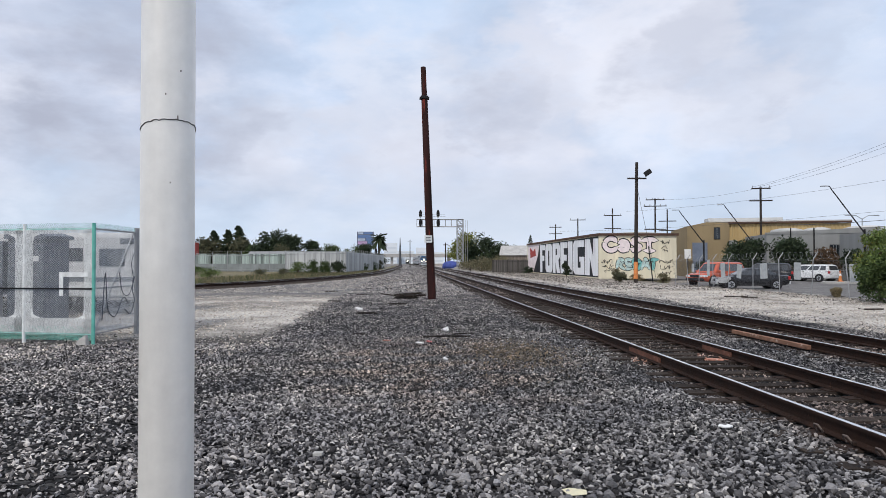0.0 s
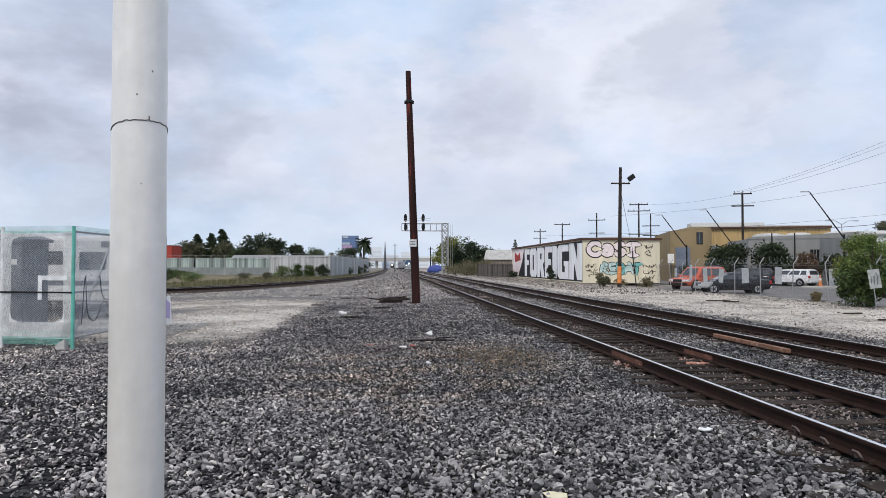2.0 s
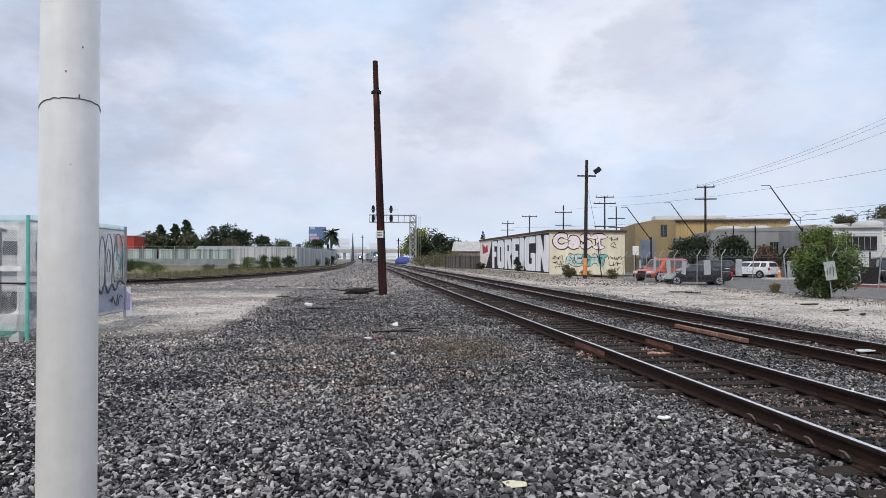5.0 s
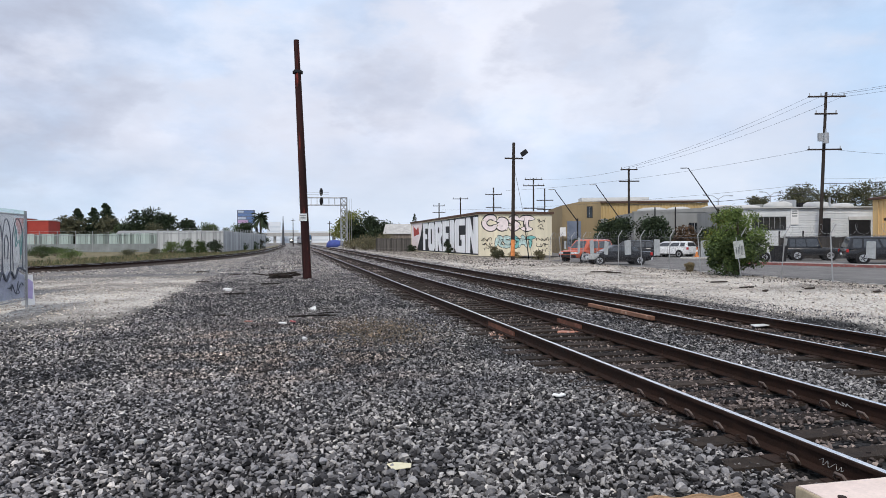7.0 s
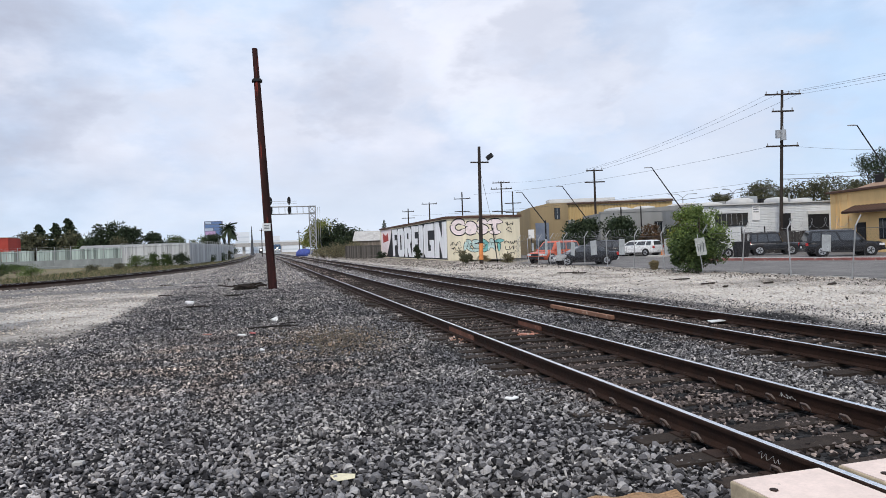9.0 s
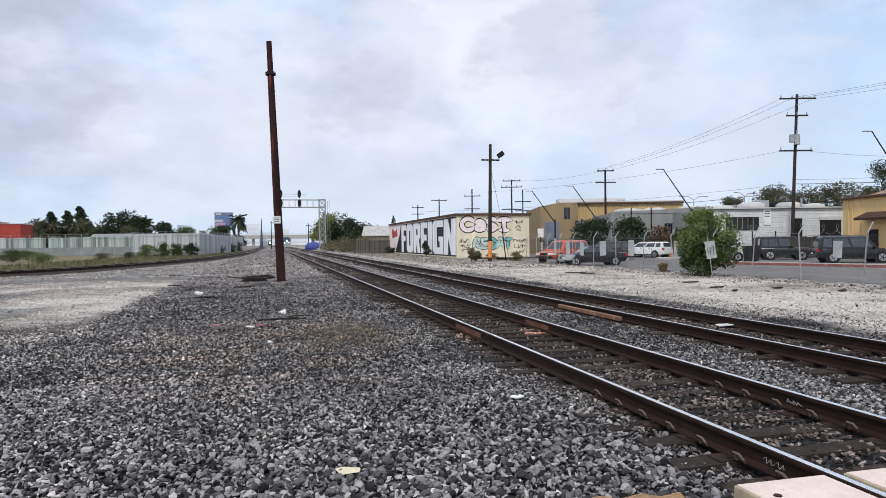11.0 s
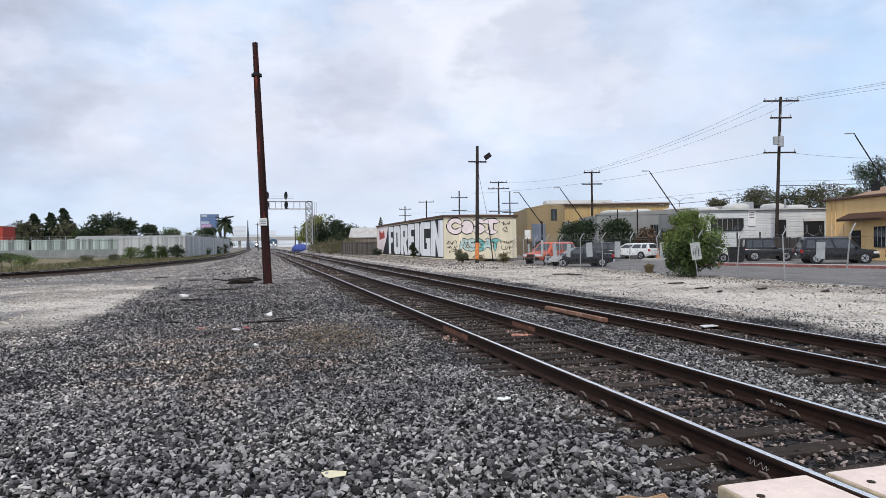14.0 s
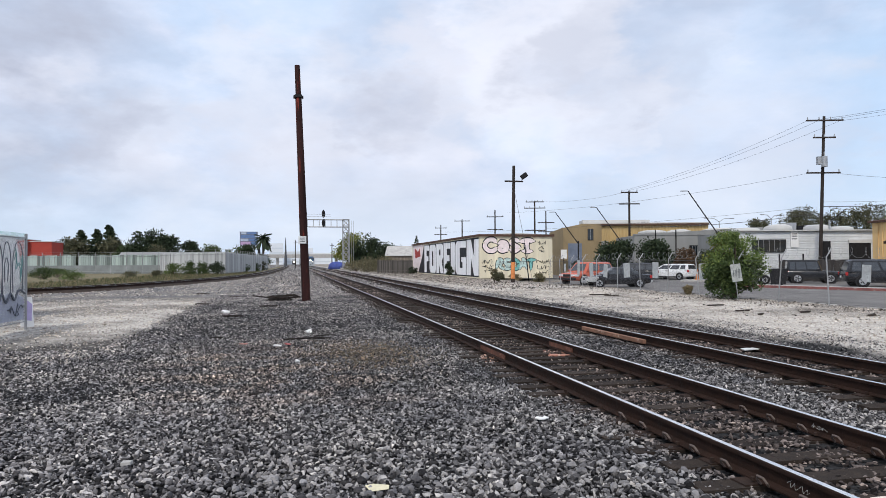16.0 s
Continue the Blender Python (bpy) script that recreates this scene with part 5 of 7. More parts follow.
scrawl(g3, [hasty(0.75, 0.38, 1.0, 0.32, 16, 11)], 0.011, M_TAGGREY)
M_LAV = mat("faded_lavender", (0.46, 0.47, 0.60), 0.75, var=0.2, scale=5, spot=(0.55, 0.56, 0.60), spot_at=0.58)
part("sheet", G().prism([(0.05, 0.25), (1.85, 0.25), (1.85, 0.85), (1.5, 0.95), (1.2, 0.85), (0.9, 1.0), (0.5, 0.88), (0.2, 0.98), (0.05, 0.9)], 0.02, 0.03), M_LAV, g3, "faded lavender painted lower sheet")

cab = thing("equipment_cabinet", (-13.3, 17.6, 0), -12, "tall grey steel equipment cabinet inside enclosure", "cabinet")
part("body", G().box((0, 0, 1.12), (1.15, 0.9, 2.1)), M_CABINET, cab, bevel=0.015)
part("roof", G().prism([(-0.65, 2.17), (0.68, 2.17), (0.68, 2.24), (-0.1, 2.42), (-0.65, 2.36)], -0.5, 0.5), M_CABINET, cab, "sloped grey roof")
part("plinth", G().box((0, 0, 0.04), (1.2, 0.95, 0.1)), M_CONC, cab)
dr = part("door", G().box((-0.12, -0.465, 1.15), (0.72, 0.03, 1.7)), M_CABINET, cab, "grey door", bevel=0.008)
part("handle", G().box((0.17, -0.49, 1.0), (0.04, 0.04, 0.22)), M_STEEL, dr)
part("label_plate", G().box((0.32, -0.457, 1.72), (0.2, 0.012, 0.12)), M_WHITE, cab, "white label plate")
part("vent", G().box((-0.1, -0.485, 1.75), (0.3, 0.012, 0.06)), M_BLACK, dr)
cab.scale = (0.84, 1.0, 1.06)
cab2 = thing("equipment_cabinet", (-14.6, 17.9, 0), -12, "wide grey equipment cabinet on legs inside enclosure", "cabinet")
part("body", G().box((0, 0, 1.6), (1.3, 0.8, 1.3)), M_CABINET, cab2, bevel=0.015)
for sx in (-0.5, 0.5):
    for sy in (-0.3, 0.3):
        part("leg", G().box((sx, sy, 0.48), (0.09, 0.09, 0.96)), M_STEEL, cab2)
part("panel", G().box((0.1, -0.41, 1.6), (0.8, 0.02, 1.0)), M_CABINET, cab2)

trl = thing("camper_trailer", (-15.6, 25.5, 0), -8, "white camper trailer behind the enclosure", "trailer")
part("body", G().prism([(-2.6, 0.55), (2.5, 0.55), (2.75, 1.4), (2.5, 2.75), (-2.6, 2.75)], -1.1, 1.1), M_WHITE, trl, "white trailer body", bevel=0.06)
for x, z, w, h in ((1.5, 1.9, 0.9, 0.6), (0.2, 2.0, 0.5, 0.45), (-1.4, 1.9, 1.0, 0.6), (2.05, 2.45, 0.5, 0.2)):
    part("window", G().box((x, -1.11, z), (w, 0.03, h)), M_GLASS, trl)
part("stripe", G().box((0, -1.108, 1.15), (5.0, 0.012, 0.16)), M_CABINET, trl)
for x in (-0.4, 0.5):
    part("wheel", G().cyl((x, -1.05, 0.33), (x, -0.85, 0.33), 0.33, n=18), M_BLACK, trl)

lb = thing("leaning_board", (-10.93, 20.95, 0), 42, "white board with purple paint leaning on the enclosure", "board")
part("board", G().box((0.15, 0, 0.5), (0.42, 0.04, 1.0), m=pose(0, 0, 0, -8, 0, 0)), M_WHITE, lb, bevel=0.01)
part("paint", G().prism([(0.0, 0.25), (0.28, 0.2), (0.34, 0.75), (0.1, 0.95), (-0.05, 0.8)], -0.028, -0.021).mesh("paint", M_PURPLE), None, lb, "purple sprayed patch").matrix_basis = pose(0, 0, 0, -8, 0, 0)
lb.scale = (0.82, 1.0, 0.84)
rock = tagged(part("rock", G().loft([[(-0.15, -0.1, -0.03), (0.14, -0.12, -0.03), (0.17, 0.1, -0.03), (-0.13, 0.1, -0.03)], [(-0.13, -0.09, 0.1), (0.13, -0.1, 0.14), (0.14, 0.08, 0.16), (-0.11, 0.08, 0.1)], [(0.02, -0.05, 0.22), (0.11, -0.06, 0.27), (0.11, 0.04, 0.28), (0.03, 0.05, 0.22)]]), M_CONC, bevel=0.012), "pale angular rock beside enclosure post", "rock")
rock.matrix_basis = pose(-11.12, 15.12, 0) @ Matrix.Scale(0.72, 4)


# ---- verge and slatted fence beyond the siding ----
M_VERGE = mat("grassy_earth", (0.19, 0.165, 0.10), 0.95, var=0.45, scale=0.5, fine=12, bump=0.5, spot=(0.30, 0.24, 0.15), spot_at=0.56)
verge_y = [-25 + 5 * i for i in range(70)]
vv = [(siding_x(y) - 1.9, y, 0.0) for y in verge_y] + [(siding_x(y) - (1.9 + 46 * max(0.05, min(1, (190 - y) / 75))), y, 0.03) for y in verge_y]
n = len(verge_y)
verge = part("grass_verge", G().add(vv, [(i, i + 1, n + i + 1, n + i) for i in range(n - 1)]), M_VERGE)
tagged(verge, "dry grassy verge beyond the siding", "verge", kind="structure")

M_SLAT = mat("fence_slat", (0.32, 0.385, 0.36), 0.7, var=0.25, scale=0.8, streak=1, rand=0.5)
M_SLATW = mat("white_sheet_fence", (0.46, 0.475, 0.48), 0.7, var=0.22, scale=0.6, streak=1, rand=0.22)


def slat_fence(pts, h, step, material, name, label, gap=0.9, low_band=False):
    wood = name == "plank_fence"
    gap, frame_m = (0.96, material) if wood else (gap, M_GALV)
    f = thing(name, (*pts[0], 0), 0, label, "fence")
    me = G().prism([(-step * gap / 2, 0.05), (step * gap / 2, 0.05), (step * gap / 2, h), (-step * gap / 2, h - 0.04)], -0.03, 0.03).mesh("slat", material)
    k = 0
    rng = random.Random(3)
    for a, b in zip(pts, pts[1:]):
        a, b = Vector(a), Vector(b)
        d = b - a
        ang = math.degrees(math.atan2(d.y, d.x))
        m_ = int(d.length / step)
        for i in range(m_):
            p = a.lerp(b, (i + 0.5) / m_) - Vector(pts[0])
            if rng.random() < 0.012:
                continue
            o = part("slat", me, None, f)
            o.matrix_basis = pose(p.x, p.y, rng.uniform(-0.06, 0.05), 0, 0, ang + rng.uniform(-4, 4))
            k += 1
        for i in range(int(d.length / 3.2) + 1):
            p = a + d.normalized() * i * 3.2 - Vector(pts[0])
            part("post", G().cyl((p.x, p.y - 0.08, 0), (p.x, p.y - 0.08, h + (0.02 if wood else 0.5)), 0.05, n=6), frame_m, f)
        for z in (0.4, h - 0.25, h + 0.15, h + 0.45)[:2 if wood else 4]:
            s, e = a - Vector(pts[0]), b - Vector(pts[0])
            part("rail", G().cyl((s.x, s.y - 0.1, z), (e.x, e.y - 0.1, z), 0.03 if z < h else 0.012, n=5), frame_m, f)
    for a, b in zip(pts, pts[1:]):
        if not low_band:
            break
        a, b = Vector(a), Vector(b)
        d = b - a
        o = part("lower_panel", G().box((d.length / 2, -0.1, 0.75), (d.length, 0.02, 1.4)), M_LOWBAND, f, "grey lower sheet")
        o.matrix_basis = pose(a.x - pts[0][0], a.y - pts[0][1], 0, 0, 0, math.degrees(math.atan2(d.y, d.x)))
    return f


M_LOWBAND = mat("grey_lower_sheet", (0.22, 0.24, 0.24), 0.8, var=0.2, scale=0.5)
slat_fence([(-74, 136), (-46.1, 132), (-37, 129.6), (-25.4, 123.5)], 3.2, 0.42, M_SLAT, "slatted_fence", "grey-green slatted chain-link fence with barbed wire", low_band=True)
slat_fence([(-25.4, 123.3), (-13.6, 109.0)], 3.35, 0.55, M_SLATW, "sheet_fence", "pale corrugated sheet fence beside the siding")
slat_fence([(-13.6, 109.0), (-11.6, 140), (-9.9, 182)], 3.35, 0.62, M_SLATW, "sheet_fence", "pale corrugated sheet fence beside the siding")
slat_fence([(9.8, 112.0), (14.3, 104.5)], 2.05, 0.24, mat("grey_fence_plank", (0.105, 0.096, 0.088), 0.9, var=0.35, scale=3, fine=40, bump=0.4, streak=1, rand=0.4), "plank_fence", "grey weathered plank fence beside the warehouse")


def shed(at, rz, s, wall, roof, label, ridge=1.2):
    b = thing("shed", at, rz, label, "building")
    part("wall", G().box((0, 0, s[2] / 2), s), wall, b)
    part("roof", G().prism([(-s[1] / 2 - 0.3, s[2] + 0.005), (s[1] / 2 + 0.3, s[2] + 0.005), (0, s[2] + ridge)], -s[0] / 2 - 0.3, s[0] / 2 + 0.3, "x"), roof, b)
    return b


M_OLDROOF = mat("old_roof_sheet", (0.45, 0.44, 0.42), 0.8, var=0.25, scale=1.5, spot=(0.3, 0.27, 0.25), spot_at=0.58, streak=1)
M_REDWALL = mat("red_clad_wall", (0.36, 0.06, 0.045), 0.75, var=0.15, scale=0.4)
shed((-20.5, 150, 0), 10, (9, 9, 3.1), M_SLATW, M_GREYST, "long white shed behind the sheet fence", 0.9)
shed((-34, 168, 0), 5, (14, 8, 3.6), M_GREYST, M_GREYST, "grey shed behind the fence", 0.7)
shed((18.6, 130, 0), -14, (9, 8, 2.9), M_GREYWOOD, M_OLDROOF, "grey house with pale roof beyond the warehouse", 1.9)
rb = thing("red_building", (-67.8, 172, 0), 0, "red-clad building with flat roof behind the fence", "building")
part("wall", G().box((0, 0, 3.55), (14, 9, 7.1)), M_REDWALL, rb, bevel=0.03)
part("wall", G().box((9, 0.6, 3.3), (5.6, 8, 6.6)), M_REDWALL, rb, bevel=0.03)
part("coping", G().box((0, 0, 7.16), (14.2, 9.2, 0.16)).box((9, 0.6, 6.68), (5.8, 8.2, 0.14)), M_ROOF, rb)


# ---- far distance ----
# distance haze is painted into the far buildings' wall and window colours
M_HAZEWIN = mat("hazy_window", (0.58, 0.63, 0.68), 0.6, var=0.05, bump=0)
M_HAZE = mat("hazy_wall", (0.70, 0.74, 0.78), 0.9, var=0.08, scale=0.05, fine=1.0, bump=0)
bb = thing("billboard", (-20, 273, 0), 4, "billboard with blue and pink poster on steel posts", "billboard")
part("board", G().box((0, 0, 10.6), (6.6, 0.4, 6.0)), mat("board_frame", (0.16, 0.18, 0.24), 0.7, var=0.2, scale=0.5), bb, "dark blue-grey frame")
PB, PP, PW = mat("poster_blue", (0.14, 0.22, 0.40), 0.6), mat("poster_pink", (0.52, 0.36, 0.55), 0.6), mat("poster_pale", (0.45, 0.52, 0.62), 0.6)
for x, z, w, h, m_ in ((-1.9, 13.0, 2.0, 0.8, PW), (1.0, 13.0, 3.4, 0.8, PB), (-0.4, 11.75, 5.2, 1.1, PB), (2.75, 11.75, 0.7, 1.1, PW), (-1.6, 10.5, 2.9, 0.9, PW), (1.6, 10.5, 2.9, 0.9, PB), (-1.2, 9.2, 3.6, 1.2, PP), (2.0, 9.2, 2.2, 1.2, PB), (0, 8.1, 6.0, 0.6, PW)):
    part("poster_panel", G().box((x, -0.215, z), (w, 0.03, h)), m_, bb)
for x in (-2, 2):
    part("post", G().cyl((x, 0.4, 0), (x, 0.4, 8), 0.25, n=8), M_STEEL, bb)
# mast colour is dark wood with distance haze mixed in
tp = tagged(part("tall_mast", G().cyl((-6.7, 311, -0.1), (-6.7, 311, 12.6), 0.7, 0.12, 8), mat("hazed_mast", (0.09, 0.095, 0.105), 0.8, var=0.25)), "tall tapering dark mast in the distance", "mast")
ov = thing("overpass", (0, 420, 0), 2, "grey concrete overpass crossing far beyond the tracks", "overpass")
part("deck", G().box((-6, 0, 5.2), (90, 9, 1.3)), M_CONC, ov)
part("parapet", G().box((-6, -4.4, 6.2), (90, 0.25, 0.8)), M_CONC, ov)
for x in (-38, -24, -12.5, 8, 22, 36):
    part("pier", G().box((x, 0, 2.3), (1.6, 5, 4.6)), M_CONC, ov)
for x, y, w, h in ((-18, 640, 12, 19), (-4, 660, 16, 12), (10, 650, 9, 15), (24, 680, 18, 11), (-42, 620, 14, 12)):
    tb = thing("distant_tower", (x, y, 0), 0, "pale hazy building in the far distance", "building", "distant buildings")
    part("wall", G().box((0, 0, h / 2), (w, 10, h)), M_HAZE, tb)
    for k in range(int(h / 4)):
        part("window_band", G().box((0, -5.02, 2.5 + k * 4), (w * 0.9, 0.06, 1.4)), M_HAZEWIN, tb)


# ---- signal gantry over the tracks ----
gt = thing("signal_gantry", (7.55, 150, 0), 0, "grey steel truss signal gantry over the tracks", "signal gantry")
tw = G()
for sx in (-0.65, 0.65):
    for sy in (-0.65, 0.65):
        tw.cyl((sx, sy, 0), (sx, sy, 11), 0.09, n=6)
for i in range(8):
    z0, z1 = i * 1.37, (i + 1) * 1.37
    for sy in (-0.65, 0.65):
        tw.cyl((-0.65, sy, z0), (0.65, sy, z1), 0.05, n=5).cyl((0.65, sy, z0), (-0.65, sy, z1), 0.05, n=5).cyl((-0.65, sy, z1), (0.65, sy, z1), 0.05, n=5)
part("tower", tw, M_GALV, gt, "latticed steel tower")
bm_ = G()
for sy in (-0.5, 0.5):
    for z in (9.35, 10.9):
        bm_.cyl((-9.4, sy, z), (0.65, sy, z), 0.10, n=6)
    for i in range(8):
        x = -9.4 + i * 1.25
        bm_.cyl((x, sy, 9.35), (x, sy, 10.9), 0.045, n=5)
part("beam", bm_, M_GALV, gt, "truss beam spanning the tracks")
part("walkway_rail", G().cyl((-9.0, -0.9, 12.0), (-3.2, -0.9, 12.0), 0.03, n=5).cyl((-9.0, -0.9, 11.5), (-3.2, -0.9, 11.5), 0.03, n=5), M_GALV, gt)
part("ladder", G().box((1.15, 0, 6.0), (0.06, 0.06, 9.5)).box((1.6, 0, 6.0), (0.06, 0.06, 9.5)), M_GALV, gt)
part("base", G().box((0, 0, 0.3), (2.4, 2.2, 0.6)), M_CONC, gt)
for x in (-4.8, -8.6):
    for z in (10.15, 12.1):
        sh_ = part("signal_head", G().loft([[(x + 0.36 * math.cos(a), -0.75 + dy, z + 0.85 * math.sin(a)) for a in [i * math.pi / 8 for i in range(16)]] for dy in (-0.15, 0.15)]), M_BLACK, gt, "oval black signal head")
        part("hood", G().cyl((x, -0.9, z + 0.3), (x, -1.2, z + 0.3), 0.16, n=10), M_BLACK, sh_)


# ---- vehicles ----
def paint(name, col):
    m = mat(name, col, 0.18, metal=0.0, var=0.08, scale=1.5, fine=20, bump=0.0)
    m.node_tree.nodes["Principled BSDF"].inputs["Specular IOR Level"].default_value = 0.5
    return m


M_TYRE = mat("tyre", (0.018, 0.018, 0.019), 0.85, var=0.2)
M_RIM = mat("alloy_rim", (0.50, 0.51, 0.53), 0.35, metal=0.8, var=0.1)
M_HEADL = mat("headlight", (0.70, 0.72, 0.74), 0.2, var=0.05, bump=0)
M_TAIL = mat("tail_light", (0.40, 0.02, 0.02), 0.25, var=0.1, bump=0)
M_CARGLASS = glassy("car_glass", (0.022, 0.025, 0.028), 0.05)
M_CARGLASS.node_tree.nodes["Principled BSDF"].inputs["IOR"].default_value = 1.9
M_TRIM = mat("black_plastic", (0.025, 0.025, 0.027), 0.6, var=0.2)


def wheel(parent, x, y, r, side):
    w = 0.22
    ty = part("wheel", G().loft([[(x + rr * math.cos(a), y + yy, r + rr * math.sin(a)) for a in [i * math.pi / 14 for i in range(28)]] for rr, yy in ((r * 0.62, -w / 2), (r * 0.93, -w / 2), (r, -w / 3), (r, w / 3), (r * 0.93, w / 2), (r * 0.62, w / 2))]), M_TYRE, parent, "black tyre", smooth=40)
    rim = G().cyl((x, y + side * 0.10, r), (x, y + side * 0.118, r), r * 0.66, n=20)
    part("rim", rim, M_RIM, ty, "alloy rim")
    for k in range(5):
        a = k * 2 * math.pi / 5
        part("spoke", G().box((0, 0, 0), (r * 0.5, 0.02, 0.06), m=Matrix.Translation((x + r * 0.3 * math.cos(a), y + side * 0.122, r + r * 0.3 * math.sin(a))) @ Matrix.Rotation(-a, 4, "Y")), M_TRIM, ty)


def car(name, at, heading, label, body, Lc, W, H, hood, cabin, belt=0.95, r=0.33, low=0.24, square=0.0, nose=None, roofc=None):
    """hood: profile of the body's top, as (share of the length from the front, height); cabin: base front and rear, roof front and rear, as shares."""
    c = thing(name, at, heading, label, "car")
    # local +x is forward, origin in the middle of the ground
    X = lambda q: Lc * (0.5 - q)
    hs, hz = [p for p, _ in hood], [q for _, q in hood]
    rings = []
    for q in (0.0, 0.008, 0.03, 0.08, 0.16, 0.24, 0.30, 0.45, 0.62, 0.78, 0.88, 0.95, 0.985, 0.995, 1.0):
        z = float(np.interp(q, hs, hz))
        wd = W / 2 * (1 - (0.15 - 0.10 * square) * (abs(q - 0.5) * 2) ** 5)
        zb = low + 0.16 * (abs(q - 0.5) * 2) ** 8
        half = [(0.90, zb), (0.985, zb + 0.10), (1.0, zb + (z - zb) * 0.45), (0.995, zb + (z - zb) * 0.70), (0.965, z - 0.10), (0.90, z - 0.03), (0.70, z + 0.012)]
        rings.append([(X(q), -wd * a, b) for a, b in half] + [(X(q), wd * a, b) for a, b in reversed(half)])
    part("body", G().loft(rings), body, c, smooth=32)
    b0, b1, r0, r1 = cabin
    wb, wr, top = W / 2 * 0.94, W / 2 * (0.74 + 0.14 * square), H - 0.10
    mixv = lambda a, b, f: a + (b - a) * f

    def outline(v, z, inset=0.0):
        w = mixv(wb, wr, v) - inset
        xf, xr = X(mixv(b0, r0, v)) - inset, X(mixv(b1, r1, v)) + inset
        return [(xf, -w + 0.16, z), (xf - 0.10, -w, z), (xr + 0.08, -w, z), (xr, -w + 0.14, z), (xr, w - 0.14, z), (xr + 0.08, w, z), (xf - 0.10, w, z), (xf, w - 0.16, z)]

    part("cabin", G().loft([outline(0, belt - 0.06), outline(0, belt), outline(0.5, mixv(belt, top, 0.5)), outline(1, top)]), body, c, "painted pillars round the windows", smooth=30)
    part("roof", G().loft([outline(1, top), outline(1, top + 0.05, 0.05), outline(1, H, 0.22)]), roofc or body, c, "roof panel", smooth=40)

    def pane(name_, quad, n):
        n = Vector(n).normalized()
        part(name_, G().loft([[Vector(p) - n * 0.01 for p in quad], [Vector(p) + n * 0.012 for p in quad]]), M_CARGLASS, c, "tinted glass")

    zv = lambda v: mixv(belt, top, v)
    for nm, e0, e1, sg_ in (("windscreen", b0, r0, 1), ("rear_window", b1, r1, -1)):
        q = [(X(mixv(e0, e1, v)), k * (mixv(wb, wr, v) - 0.20), zv(v)) for v, k in ((0.10, -1), (0.10, 1), (0.93, 1), (0.93, -1))]
        pane(nm, q, ((top - belt) * sg_, 0, abs(X(e1) - X(e0))))
    for sgn in (-1, 1):
        for f0, f1 in ((0.07, 0.42), (0.46, 0.74), (0.78, 0.95)):
            q = [(X(mixv(mixv(b0, b1, f), mixv(r0, r1, f), v)), sgn * mixv(wb, wr, v), zv(v)) for f, v in ((max(f0, 0.10), 0.08), (min(f1, 0.93), 0.08), (f1, 0.90), (f0, 0.90))]
            pane("side_window", q, (0, sgn * (top - belt), wb - wr))
        for q in (0.19, 0.80):
            # solid black disc stands in for the shade inside the wheel opening
            part("wheel_arch", G().loft([[(X(q) + r * 1.2 * math.cos(a), sgn * y_, r * 1.04 + r * 1.2 * math.sin(a)) for a in [i * math.pi / 14 for i in range(28)]] for y_ in (W / 2 - 0.12, W / 2 + 0.005)]), M_TRIM, c, "black disc for the shaded wheel opening")
            wheel(c, X(q), sgn * (W / 2 - 0.085), r, sgn)
        zf = float(np.interp(0.03, hs, hz))
        part("headlight", G().prism([(X(0.0) + 0.02, sgn * W * 0.22), (X(0.008) + 0.03, sgn * W * 0.44), (X(0.075), sgn * W * 0.474), (X(0.08), sgn * W * 0.43), (X(0.02), sgn * W * 0.22)], zf - 0.24, zf - 0.08, "z"), M_HEADL, c, bevel=0.015)
        zr = float(np.interp(0.97, hs, hz))
        part("tail_light", G().box((X(0.985), sgn * W * 0.41, zr - 0.17), (0.16, W * 0.10, 0.24 + 0.2 * square)), M_TAIL, c, bevel=0.02)
        part("mirror", G().box((X(b0 + 0.07), sgn * (W / 2 + 0.09), belt + 0.07), (0.12, 0.2, 0.15)), body, c, bevel=0.04)
        for q in (0.46, 0.66):
            part("door_handle", G().box((X(q), sgn * (W / 2 + 0.008), belt - 0.13), (0.18, 0.03, 0.035)), M_TRIM, c)
        for q in (0.32, 0.52, 0.72):
            part("door_gap", G().box((X(q), sgn * (W / 2 - 0.003), mixv(low, belt, 0.52)), (0.014, 0.012, (belt - low) * 0.72)), M_TRIM, c)
        part("sill", G().box((0, sgn * (W / 2 - 0.03), low + 0.07), (Lc * 0.42, 0.08, 0.12)), M_TRIM, c, bevel=0.02)
    part("grille", G().box((X(0.002), 0, zf - 0.17), (0.06, W * 0.42, 0.2)), M_TRIM, c, "black grille", bevel=0.01)
    part("bumper", G().box((X(0.006), 0, low + 0.2), (0.16, W * 0.86, 0.22)), nose or body, c, bevel=0.05)
    part("bumper", G().box((X(0.994), 0, low + 0.22), (0.16, W * 0.86, 0.22)), nose or body, c, bevel=0.05)
    part("number_plate", G().box((X(1.0) - 0.09, 0, low + 0.42), (0.015, 0.36, 0.14)), M_WHITE, c)
    return c


def hdg(x, y):
    return math.degrees(math.atan2(y, x))


SEDAN = [(0, 0.62), (0.015, 0.74), (0.24, 0.92), (0.30, 0.96), (0.84, 0.98), (0.985, 0.96), (1, 0.8)]
SUV = [(0, 0.8), (0.015, 0.95), (0.22, 1.08), (0.28, 1.10), (0.9, 1.12), (0.985, 1.10), (1, 0.95)]
VAN = [(0, 0.65), (0.015, 0.82), (0.16, 1.0), (0.22, 1.06), (0.9, 1.08), (0.985, 1.06), (1, 0.9)]
